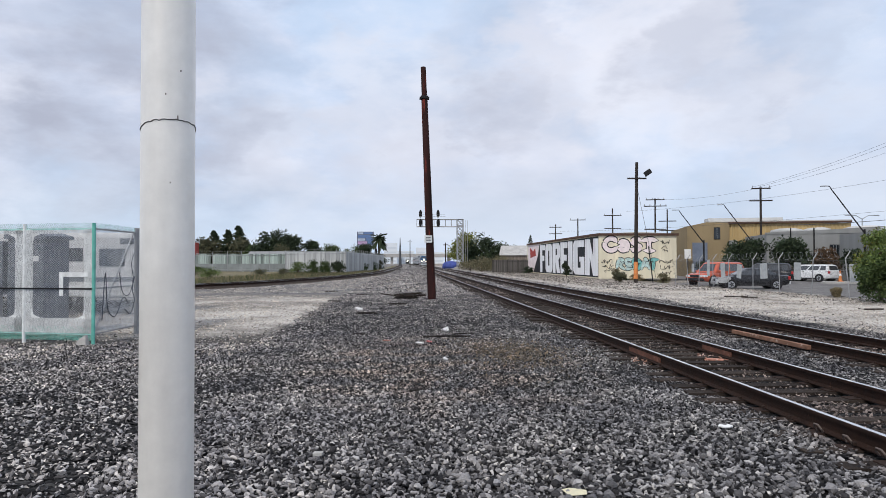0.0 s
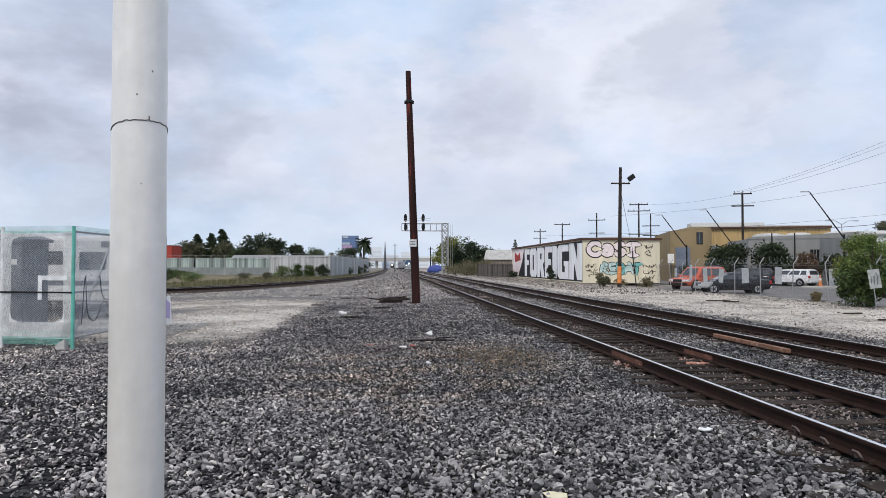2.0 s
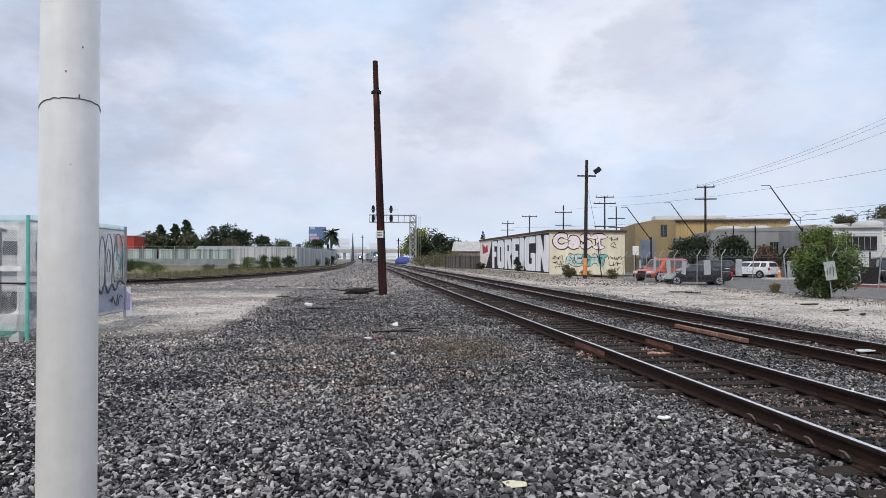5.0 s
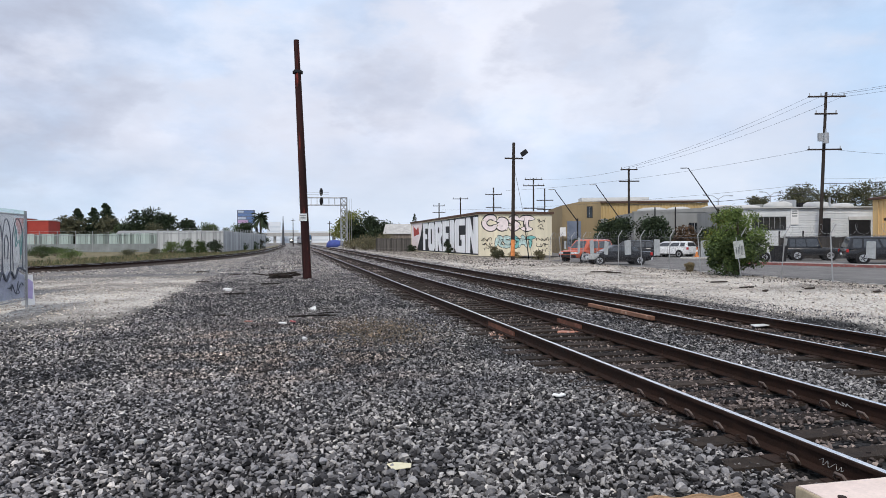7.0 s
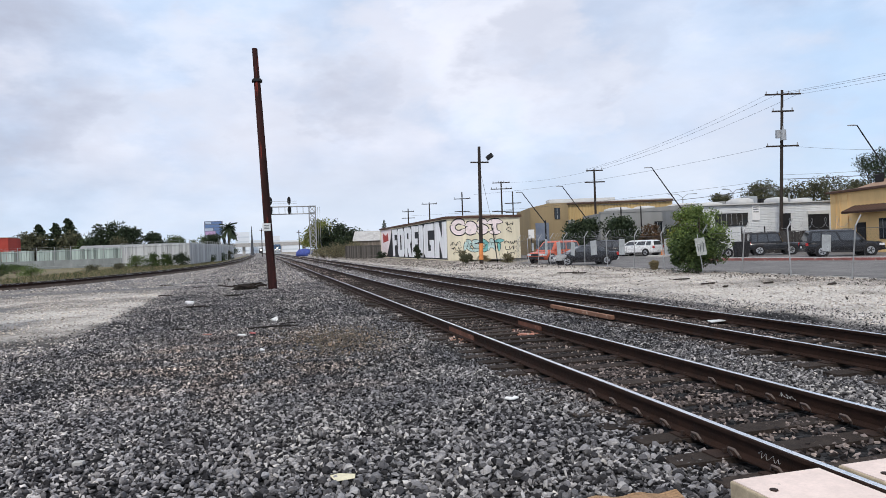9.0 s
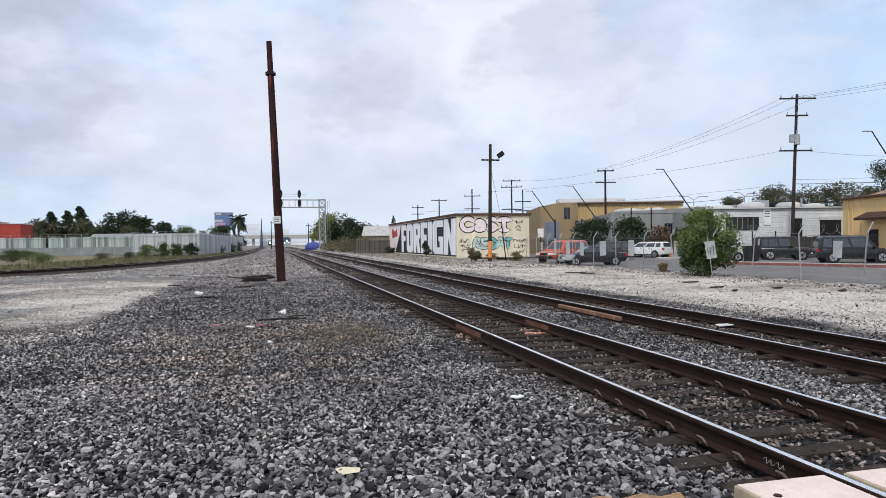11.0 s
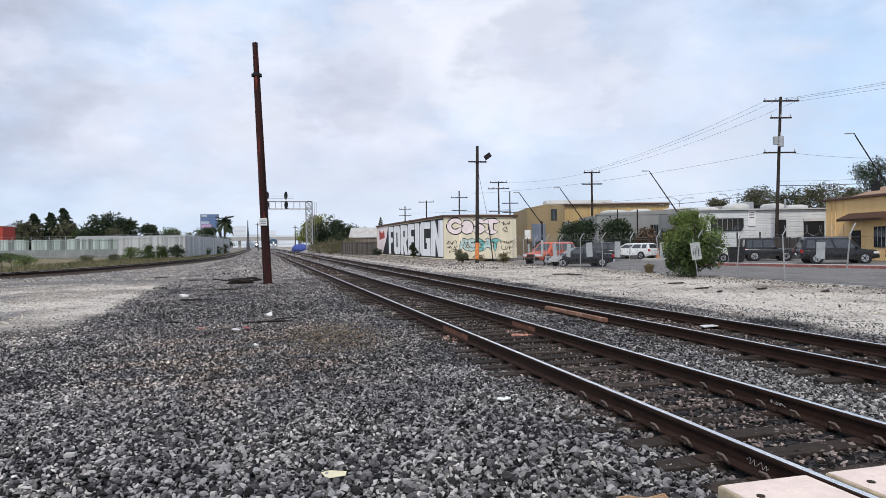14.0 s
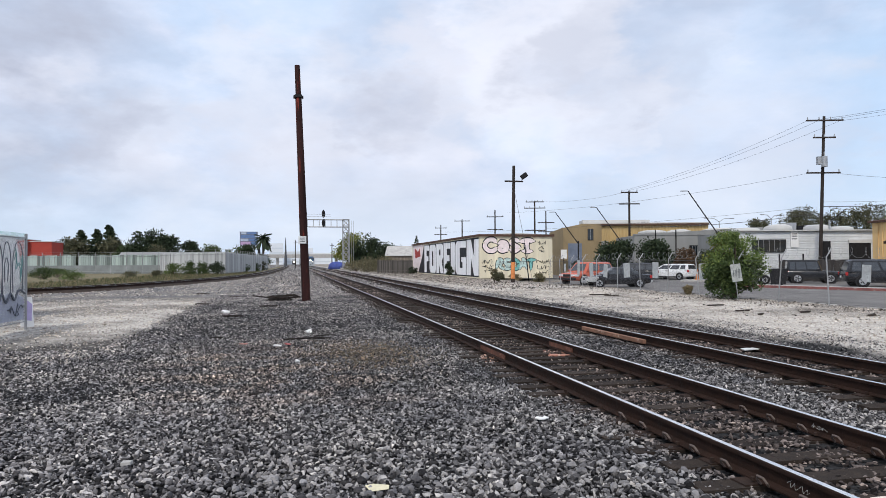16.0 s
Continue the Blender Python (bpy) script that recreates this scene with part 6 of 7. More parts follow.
P_BLACK, P_RED, P_WHITE, P_BLUE = paint("car_black", (0.010, 0.010, 0.012)), paint("car_orange_red", (0.50, 0.11, 0.06)), paint("car_white", (0.72, 0.73, 0.74)), paint("car_slate", (0.018, 0.02, 0.024))
P_SILVER = paint("car_silver", (0.45, 0.46, 0.47))
car("suv", (20.3, 53.6, 0), hdg(-0.88, -0.47), "orange-red SUV with dark grille parked behind fence", P_RED, 5.2, 1.95, 1.88, SUV, (0.24, 0.985, 0.36, 0.93), belt=1.10, r=0.39, low=0.34, nose=M_TRIM)
sd = car("sedan", (19.85, 47.4, 0), hdg(-0.985, 0.17), "black sedan with silver front parked behind fence", P_BLACK, 4.85, 1.83, 1.46, SEDAN, (0.24, 0.86, 0.40, 0.72), belt=0.96, r=0.33, nose=P_SILVER)
part("bonnet", G().box((1.65, 0, 0.88), (1.2, 1.5, 0.1), m=pose(0, 0, 0, 0, 4.5, 0)), P_SILVER, sd, "unpainted silver bonnet", bevel=0.03)
part("wing", G().box((1.95, 0.905, 0.62), (0.8, 0.03, 0.4)), P_SILVER, sd, bevel=0.01)
part("wing", G().box((1.95, -0.905, 0.62), (0.8, 0.03, 0.4)), P_SILVER, sd, bevel=0.01)
car("minivan", (34.6, 64.5, 0), hdg(-0.42, 0.91), "white minivan parked beside shrubs", P_WHITE, 4.7, 1.9, 1.62, VAN, (0.16, 0.985, 0.33, 0.95), belt=1.06, r=0.34)
jp = car("offroad_car", (38.85, 50.0, 0), hdg(0.86, -0.51), "dark boxy off-road car parked at kerb", P_BLUE, 4.0, 1.88, 1.95, [(0, 0.85), (0.015, 1.0), (0.3, 1.08), (0.34, 1.1), (0.9, 1.1), (0.985, 1.1), (1, 0.9)], (0.33, 0.99, 0.40, 0.97), belt=1.1, r=0.42, low=0.42, square=1.0, nose=M_TRIM, roofc=M_TRIM)
part("spare_wheel", G().cyl((-2.05, 0, 1.05), (-2.27, 0, 1.05), 0.38, n=20), M_TYRE, jp)
car("suv", (38.0, 42.0, 0), hdg(0.90, -0.43), "black SUV parked at red kerb", P_BLACK, 5.3, 2.0, 1.95, SUV, (0.22, 0.985, 0.35, 0.93), belt=1.10, r=0.40, low=0.3)
car("sedan", (44.6, 40.4, 0), hdg(0.30, -0.95), "dark sedan parked before yellow building", P_BLUE, 4.7, 1.8, 1.45, SEDAN, (0.24, 0.86, 0.40, 0.72), belt=0.96)
car("sedan", (33.4, 51.2, 0), hdg(0.86, -0.51), "pale blue-grey sedan parked behind the bush", P_SILVER, 4.6, 1.8, 1.44, SEDAN, (0.24, 0.86, 0.40, 0.72), belt=0.96)
car("suv", (27.6, 60.0, 0), hdg(-0.8, 0.6), "dark SUV parked behind the sedan", P_BLACK, 4.8, 1.9, 1.75, SUV, (0.22, 0.985, 0.35, 0.93), belt=1.08, r=0.37, low=0.3)
bin_ = thing("waste_bin", (33.0, 46.6, 0), -15, "dark wheeled waste bin beside kerb", "waste bin")
part("body", G().loft([[(-w, -d, z), (w, -d, z), (w, d, z), (-w, d, z)] for w, d, z in ((0.42, 0.34, 0.08), (0.55, 0.45, 1.2))]), M_TRIM, bin_, bevel=0.03)
part("lid", G().box((0, 0.02, 1.25), (1.18, 1.0, 0.09)), M_TRIM, bin_, bevel=0.03)
part("mark", G().box((0.0, -0.43, 0.75), (0.07, 0.02, 0.32), m=pose(0, 0, 0, -5, 0, 0)), M_WHITE, bin_, "white painted mark")
for s in (-0.4, 0.4):
    part("wheel", G().cyl((s, 0.4, 0.1), (s + 0.08, 0.4, 0.1), 0.1, n=12), M_TYRE, bin_)


# ---- passenger train standing on the second track ----
M_TSILVER = mat("train_silver", (0.31, 0.33, 0.36), 0.42, metal=0.3, var=0.08, scale=0.8, fine=15, bump=0.02, streak=1)
M_TBLUE = paint("train_blue", (0.022, 0.065, 0.13))
M_TDARK = mat("train_underframe", (0.04, 0.04, 0.043), 0.8, var=0.3)
M_TRED = mat("train_red_stripe", (0.40, 0.03, 0.04), 0.5)
M_TGLASS = glassy("train_windscreen", (0.04, 0.05, 0.065), 0.1)
M_LAMP = glow("headlamp_on", (1.0, 0.93, 0.75), 6.0)


def bogie(host, x, axles, gauge=1.5):
    b = part("bogie", G().box((x, 0.95, 0.62), (axles * 1.5, 0.22, 0.34)).box((x, -0.95, 0.62), (axles * 1.5, 0.22, 0.34)).box((x, 0, 0.6), (1.0, 1.9, 0.3)), M_TDARK, host, "dark bogie frame", bevel=0.03)
    for i in range(axles):
        q = x + (i - (axles - 1) / 2) * 1.65
        for s in (-0.76, 0.76):
            part("wheel", G().cyl((q, s - 0.07, 0.665), (q, s + 0.07, 0.665), 0.49, n=20), M_RAIL, b)
    return b


def locomotive(at, rz, label, lit):
    """Front towards local +x, rail top at z = 0.175."""
    t = thing("locomotive", at, rz, label, "locomotive")
    Lc, w = 21.0, 1.52
    sect = lambda x, top, base=1.05, k=1.0: [(x, -w * k, base), (x, -w * k, top - 0.75), (x, -w * k * 0.80, top - 0.12), (x, -w * k * 0.5, top), (x, w * k * 0.5, top), (x, w * k * 0.80, top - 0.12), (x, w * k, top - 0.75), (x, w * k, base)]
    part("carbody", G().loft([sect(-Lc / 2, 4.25), sect(Lc / 2 - 4.6, 4.25)]), M_TSILVER, t, "silver carbody", smooth=30)
    part("cab", G().loft([sect(Lc / 2 - 4.59, 4.3), sect(Lc / 2 - 2.2, 4.38), sect(Lc / 2 - 1.55, 4.2, 1.05, 0.99)]), M_TBLUE, t, "blue cab", smooth=30)
    part("nose", G().loft([[(Lc / 2 - 1.55, -w * 0.99, 2.35), (Lc / 2 - 1.55, w * 0.99, 2.35), (Lc / 2 - 1.55, w * 0.8, 4.1), (Lc / 2 - 1.55, -w * 0.8, 4.1)], [(Lc / 2 - 0.15, -w * 0.9, 2.3), (Lc / 2 - 0.15, w * 0.9, 2.3), (Lc / 2 - 0.95, w * 0.74, 3.98), (Lc / 2 - 0.95, -w * 0.74, 3.98)]]), M_TBLUE, t, "blue raked nose", bevel=0.12)
    part("nose_lower", G().loft([[(Lc / 2 - 1.6, -w, 1.05), (Lc / 2 - 1.6, w, 1.05), (Lc / 2 - 1.6, w, 2.34), (Lc / 2 - 1.6, -w, 2.34)], [(Lc / 2 - 0.05, -w * 0.93, 1.05), (Lc / 2 - 0.05, w * 0.93, 1.05), (Lc / 2 - 0.13, w * 0.91, 2.32), (Lc / 2 - 0.13, -w * 0.91, 2.32)]]), M_TSILVER, t, "silver lower nose", bevel=0.06)
    tilt = -25.5
    for s in (-0.62, 0.62):
        part("windscreen", G().box((0, 0, 0), (0.05, 1.0, 0.55), m=pose(Lc / 2 - 0.70, s, 3.55, 0, tilt, 0)), M_TGLASS, t, "grey windscreen", bevel=0.02)
        part("side_window", G().box((Lc / 2 - 3.0, s * 2.42, 3.35), (0.8, 0.04, 0.55)), M_GLASS, t)
        part("ditch_light", G().cyl((Lc / 2 - 0.1, s * 1.55, 2.0), (Lc / 2 + 0.0, s * 1.55, 2.0), 0.13, n=14), M_LAMP if lit else M_HEADL, t, "lit round lamp")
        part("lamp_box", G().box((Lc / 2 - 0.04, s * 1.6, 1.5), (0.08, 0.4, 0.4)), M_TRIM, t, bevel=0.02)
    for s in (-0.17, 0.17):
        part("headlamp", G().cyl((Lc / 2 - 0.25, s, 2.62), (Lc / 2 - 0.12, s, 2.62), 0.13, n=14), M_LAMP if lit else M_HEADL, t, "lit round headlamp")
    part("number_board", G().box((0, 0, 0), (0.04, 0.8, 0.22), m=pose(Lc / 2 - 0.47, 0, 3.08, 0, tilt, 0)), M_SIGN, t)
    for k in range(3):
        part("nose_emblem", G().prism([(-0.35 + k * 0.22, 0), (-0.12 + k * 0.22, 0), (0.12 + k * 0.2, 0.16), (-0.1 + k * 0.18, 0.16)], 0, 0.02).mesh("nose_emblem", M_WHITE), None, t, "white swoosh shape").matrix_basis = pose(Lc / 2 - 0.30, 0.0, 2.78, 0, tilt, 0) @ pose(0, 0, 0, 0, 0, 90)
    part("pilot", G().prism([(Lc / 2 - 0.9, 0.28), (Lc / 2 + 0.25, 0.28), (Lc / 2 + 0.1, 1.0), (Lc / 2 - 0.9, 1.0)], -1.4, 1.4), M_STEEL, t, "grey steel pilot", bevel=0.05)
    part("coupler", G().box((Lc / 2 + 0.35, 0, 0.85), (0.7, 0.3, 0.35)), M_TDARK, t, bevel=0.04)
    part("underframe", G().box((-0.6, 0, 0.95), (Lc - 2.0, 2.7, 0.26)), M_TDARK, t)
    part("fuel_tank", G().prism([(-1.3, 0.95), (1.3, 0.95), (1.1, 0.4), (-1.1, 0.4)], -2.6, 2.6, "x"), M_TDARK, t)
    for s in (-1, 1):
        part("stripe", G().box((0, s * 1.525, 1.14), (Lc - 0.8, 0.014, 0.09)), M_TRED, t, "thin red stripe")
        for x in (3.4, 2.4, 1.4):
            part("grille", G().box((x, s * 1.5, 3.3), (0.85, 0.06, 0.55)), M_TRIM, t, "black louvred grille")
        part("grille", G().box((-3.0, s * 1.5, 3.25), (0.7, 0.06, 0.6)), M_TRIM, t)
        part("grille", G().box((-2.0, s * 1.525, 1.75), (1.6, 0.04, 0.6)), M_TRIM, t)
        part("door", G().box((5.2, s * 1.53, 2.15), (0.75, 0.04, 2.0)), M_TSILVER, t, bevel=0.015)
        for x in (4.72, 5.68):
            part("handrail", G().cyl((x, s * 1.6, 1.2), (x, s * 1.6, 3.0), 0.025, n=6), M_STEEL, t)
        for k in range(3):
            part("side_emblem", G().prism([(2.0 + k * 0.3, 2.4), (2.3 + k * 0.3, 2.5), (2.1 + k * 0.25, 1.8 - 0.1 * k), (1.9 + k * 0.25, 1.9)], s * 1.524 - 0.006, s * 1.524 + 0.006), M_CABINET, t, "dark blue swoosh shape")
        part("letter_bar", G().box((2.9, s * 1.526, 2.75), (1.6, 0.012, 0.22)), M_CABINET, t, "grey lettering bar")
    for x in (3.0, 0.5, -4.0, -7.5):
        part("roof_vent", G().box((x, 0, 4.32), (1.4, 1.5, 0.2)), M_TDARK, t, bevel=0.04)
    bogie(t, 6.6, 2), bogie(t, -6.8, 2)
    return t


def coach(at, rz, label):
    t = thing("passenger_coach", at, rz, label, "railway coach", "passenger coaches")
    Lc, w, top = 25.4, 1.55, 4.9
    sect = lambda x: [(x, -w, 0.75), (x, -w, top - 0.9), (x, -w * 0.86, top - 0.2), (x, -w * 0.5, top), (x, w * 0.5, top), (x, w * 0.86, top - 0.2), (x, w, top - 0.9), (x, w, 0.75)]
    part("carbody", G().loft([sect(-Lc / 2), sect(Lc / 2)]), M_TSILVER, t, "silver double-deck carbody", smooth=30)
    part("end_wall", G().box((Lc / 2 + 0.05, 0, 2.7), (0.1, 2.6, 3.6)), M_TDARK, t)
    for s in (-1, 1):
        band = part("window_band", G().box((0, s * 1.553, 3.35), (Lc - 1.5, 0.014, 0.75)), M_TRIM, t, "dark upper window band")
        for k in range(12):
            part("pane", G().box((-11.0 + k * 2.0, s * 1.562, 3.35), (1.5, 0.012, 0.6)), M_GLASS, band)
        for x in (-8, -5.6, 5.4, 7.8):
            part("window", G().box((x, s * 1.553, 1.75), (1.4, 0.014, 0.6)), M_GLASS, t)
        part("door", G().box((0.8, s * 1.555, 1.75), (1.0, 0.02, 2.0)), M_STEEL, t)
        part("stripe", G().box((0, s * 1.553, 2.62), (Lc - 0.4, 0.012, 0.1)), M_TRED, t)
    bogie(t, 9.0, 2), bogie(t, -9.0, 2)
    return t


TX = 4.4325
y0 = 300.0
locomotive((TX + bend(y0 + 10), y0 + 10.5, 0), -90, "silver and blue diesel locomotive with lit headlamps", True)
locomotive((TX + bend(y0 + 32), y0 + 32.6, 0), -90, "second silver and blue diesel locomotive behind the first", False)
c0 = coach((TX + bend(y0 + 57), y0 + 57.0, 0), -90, "silver double-deck passenger coach behind the locomotives")
for k in range(1, 6):
    yk = y0 + 57.0 + k * 26.1
    copy_thing(c0, pose(TX + bend(yk), yk, 0, 0, 0, -90))
far_ = thing("distant_locomotive", (-2.8, 560, 0), -90, "far dark locomotive front with lit headlamp", "locomotive")
part("body", G().box((0, 0, 2.25), (16, 3.0, 4.3)), M_STEEL, far_, bevel=0.2)
part("nose", G().box((8.4, 0, 1.7), (0.8, 2.6, 2.4)), M_TDARK, far_, bevel=0.1)
part("headlamp", G().cyl((8.8, 0, 2.4), (8.86, 0, 2.4), 0.6, n=12), M_LAMP, far_, "lit headlamp")


# ---- trees, shrubs and weeds ----
def leaf_mat(name, col, var=0.4):
    m = bpy.data.materials.new(name)
    m.use_nodes = True
    t = m.node_tree
    b = t.nodes["Principled BSDF"]
    rn = t.nodes.new("ShaderNodeNewGeometry").outputs["Random Per Island"]
    lo, hi = tuple(c * (1 - var) for c in col), tuple(c * (1 + var) for c in col)
    r = ramp(t, [(0, lo), (0.6, col), (1, (hi[0] * 1.15, hi[1], hi[2] * 0.9))])
    t.links.new(rn, r.inputs[0])
    n = node(t, "ShaderNodeTexNoise", Scale=0.9, Detail=3.0)
    tc = t.nodes.new("ShaderNodeTexCoord")
    t.links.new(tc.outputs["Object"], n.inputs["Vector"])
    rr = ramp(t, [(0.3, (0.7, 0.7, 0.7)), (0.7, (1.25, 1.25, 1.25))])
    t.links.new(n.outputs[0], rr.inputs[0])
    t.links.new(mixc(t, 1.0, r.outputs[0], rr.outputs[0], "MULTIPLY"), b.inputs["Base Color"])
    b.inputs["Roughness"].default_value = 0.65
    b.inputs["Specular IOR Level"].default_value = 0.15
    return m


M_BARK = mat("bark", (0.09, 0.07, 0.055), 0.95, var=0.35, scale=4, bump=0.6, streak=1)
LEAF_DARK = leaf_mat("leaf_dark", (0.032, 0.048, 0.026))
LEAF_MID = leaf_mat("leaf_mid", (0.055, 0.085, 0.03))
LEAF_BRIGHT = leaf_mat("leaf_bright", (0.092, 0.135, 0.045))
LEAF_FRESH = leaf_mat("leaf_fresh", (0.115, 0.17, 0.05))
LEAF_YELLOW = leaf_mat("leaf_yellow_green", (0.15, 0.17, 0.04))
LEAF_OLIVE = leaf_mat("leaf_olive", (0.09, 0.095, 0.058))
LEAF_RUST = leaf_mat("leaf_rust", (0.10, 0.065, 0.04))
LEAF_SCRUB = leaf_mat("dry_scrub", (0.15, 0.14, 0.085), 0.35)
LEAF_DEAD = leaf_mat("dead_straw", (0.15, 0.128, 0.098), 0.55)
LEAF_DRY = leaf_mat("dry_grass", (0.22, 0.185, 0.11), 0.3)


def leaves(centres, per, leaf, seed, up=0.2):
    """Leaf quads, slightly folded, strewn through balls given as (centre, radii)."""
    rng = np.random.default_rng(seed)
    V, F = [], []
    base = np.array([(-0.5, 0, 0), (0, -0.28, 0.06), (0.5, 0, 0), (0, 0.28, 0.06)])
    for (c, rad), n in zip(centres, per):
        d = rng.normal(size=(n, 3))
        d /= np.linalg.norm(d, axis=1, keepdims=True)
        p = np.array(c) + d * np.array(rad) * (rng.random((n, 1)) ** 0.45)
        a = rng.normal(size=(n, 3)); a /= np.linalg.norm(a, axis=1, keepdims=True)
        h = rng.normal(size=(n, 3)) + np.array([0, 0, up]); b = np.cross(a, h); b /= np.linalg.norm(b, axis=1, keepdims=True)
        cc = np.cross(a, b)
        s = leaf * rng.uniform(0.6, 1.4, (n, 1, 1))
        q = (a[:, None] * base[None, :, :1] + b[:, None] * base[None, :, 1:2] + cc[:, None] * base[None, :, 2:3]) * s + p[:, None]
        V.append(q.reshape(-1, 3))
    V = np.concatenate(V)
    F = np.arange(len(V)).reshape(-1, 4)
    return V, F


def tree(name, at, h, w, leafm, label, seed, trunk=0.3, leaf=0.35, n=1800, clumps=16, shape="round", cat="tree", group="", fluff=1.0):
    rng = random.Random(seed)
    leaf, n, clumps = min(leaf * 1.1, 0.03 + 0.06 * min(h, w)), int(n * 2.8), int(clumps * 1.7)
    t = thing(name, at, rng.uniform(0, 360), label, cat, group)
    cr, per = [], []
    if shape == "cone":
        for i in range(clumps):
            f = (i + 0.5) / clumps
            z = h * (trunk * 0.5 + (1 - trunk * 0.5) * f)
            rr = w / 2 * (1 - f) ** 0.9 + 0.05 * w
            for k in range(3):
                a = rng.uniform(0, 6.28)
                cr.append(((rr * 0.55 * math.cos(a), rr * 0.55 * math.sin(a), z), (rr * 0.6, rr * 0.6, h / clumps * 0.7)))
                per.append(max(6, int(n / clumps / 3 * (1.3 - f))))
    else:
        for i in range(clumps):
            a, u = rng.uniform(0, 6.28), rng.random() ** 0.6
            z = h * (trunk + (1 - trunk) * rng.uniform(0.08, 0.82))
            flat = 1 - 0.55 * max(0.0, (z / h - 0.55) / 0.45)
            rr = w / 2 * u * 0.74 * flat
            s = w * rng.uniform(0.15, 0.27) * fluff
            cr.append(((rr * math.cos(a), rr * math.sin(a), z), (s, s, s * rng.uniform(0.55, 0.85) * min(1.3, h / w + 0.3))))
            per.append(int(n / clumps))
    g = G()
    tr0 = min(0.3, 0.035 * h)
    g.tube([(0, 0, -0.1), (0.1 * tr0, 0.2 * tr0, h * trunk), (0.3 * tr0, 0, h * 0.8)], [tr0, tr0 * 0.75, tr0 * 0.2], 8)
    for (c, s) in cr[:: max(1, len(cr) // 8)]:
        g.tube([(0, 0, h * trunk * rng.uniform(0.6, 1.1)), (c[0] * 0.5, c[1] * 0.5, (c[2] + h * trunk) / 2), c], [tr0 * 0.45, tr0 * 0.3, tr0 * 0.1], 5)
    part("trunk", g, M_BARK, t, "brown bark trunk and limbs")
    V, F = leaves(cr, per, leaf, seed)
    part("crown", soup("crown", V, F, leafm), None, t, "leafy crown")
    return t


# bush at the wire fence
tree("bush", (16.9, 29.02, 0), 3.5, 3.3, LEAF_FRESH, "tall bright green leafy bush growing through wire fence", 21, 0.12, 0.085, 4200, 46, cat="bush", fluff=0.5)
tree("bush", (16.45, 28.72, 0), 2.1, 3.0, LEAF_MID, "darker green undergrowth below the bush", 22, 0.02, 0.12, 3000, 26, cat="bush", fluff=0.8)
tree("bush", (17.15, 30.2, 0), 3.6, 2.4, LEAF_YELLOW, "yellowish shoots beside the tall bush", 28, 0.3, 0.1, 1100, 16, cat="bush", fluff=0.7)
# shrubs before the workshops
tree("shrub", (30.6, 69.3, 0), 4.3, 5.0, LEAF_DARK, "dark rounded shrub beside grey workshop", 23, 0.12, 0.26, 3200, 26, cat="shrub")
tree("shrub", (34.1, 67.3, 0), 4.2, 4.2, LEAF_DARK, "dark rounded shrub beside grey workshop", 24, 0.12, 0.26, 2600, 22, cat="shrub")
tree("shrub", (36.9, 65.6, 0), 3.4, 3.2, LEAF_RUST, "rusty brown shrub beside grey workshop", 25, 0.1, 0.22, 1800, 16, cat="shrub")
tree("shrub", (39.0, 64.6, 0), 3.2, 3.0, LEAF_DARK, "dark shrub beside grey workshop", 26, 0.1, 0.22, 1800, 16, cat="shrub")
tree("shrub", (27.0, 71.5, 0), 2.2, 1.8, LEAF_DARK, "small dark shrub by hall door", 27, 0.1, 0.22, 700, 10, cat="shrub")
# trees behind the roofs
for k, (x, y, h, w) in enumerate(((58.5, 99, 7.7, 3.6), (66, 93, 8.8, 6), (69, 88, 10.0, 9), (73, 86, 9.6, 8), (77, 84, 10.4, 9), (86, 83, 14.6, 12), (92, 78, 13.6, 12), (74, 76, 9.2, 7), (81, 68, 13.2, 10), (74, 60, 12.6, 9), (68, 50, 12.0, 9), (99, 72, 13.5, 12))):
    tree("tree", (x, y, 0), h, w, LEAF_DARK if k in (5, 6) else LEAF_OLIVE, "broad olive-green tree behind workshop roofs", 30 + k, 0.35, 0.24, 2600, 28, fluff=0.66)
# row beyond the slatted fence
for k, (px, py, h, w, s, m_) in enumerate(((-61, 200, 8.8, 9.5, "round", LEAF_OLIVE), (-59.5, 203, 10.8, 9.0, "cone", LEAF_DARK), (-55.5, 203, 11.0, 8.5, "cone", LEAF_DARK), (-52.5, 203, 12.2, 10.0, "cone", LEAF_DARK), (-50.5, 200, 8.6, 10.0, "round", LEAF_OLIVE), (-46, 196, 7.2, 8, "round", LEAF_MID), (-41, 192, 10.8, 11, "round", LEAF_DARK), (-36.0, 190, 9.6, 9, "round", LEAF_DARK), (-37, 186, 6.5, 6, "round", LEAF_OLIVE), (-30, 193, 8.2, 7, "round", LEAF_DARK), (-25, 196, 6.6, 7, "round", LEAF_MID), (-21, 205, 5.8, 4, "round", LEAF_MID), (-15.2, 190, 7.0, 5.0, "round", LEAF_DARK), (-20.4, 232, 7.0, 8.5, "round", LEAF_MID))):
    tree("tree", (px, py, 0), h, w, m_, ("dark conifer" if s == "cone" else "dark rounded tree") + " behind the slatted fence", 50 + k, 0.2, 0.5, 2600 if s == "cone" else 1900, 16, s)
# beside the gantry
tree("tree", (9.9, 163, 0), 8.6, 9.0, LEAF_YELLOW, "yellow-green topped tree beside signal gantry", 70, 0.22, 0.4, 2400, 22)
tree("tree", (13.2, 158, 0), 7.6, 9.5, LEAF_DARK, "dark tree beside signal gantry", 71, 0.15, 0.4, 2400, 22)
tree("tree", (18.4, 159, 0), 6.4, 8.0, LEAF_DARK, "dark low tree near white house", 72, 0.15, 0.4, 1800, 18)
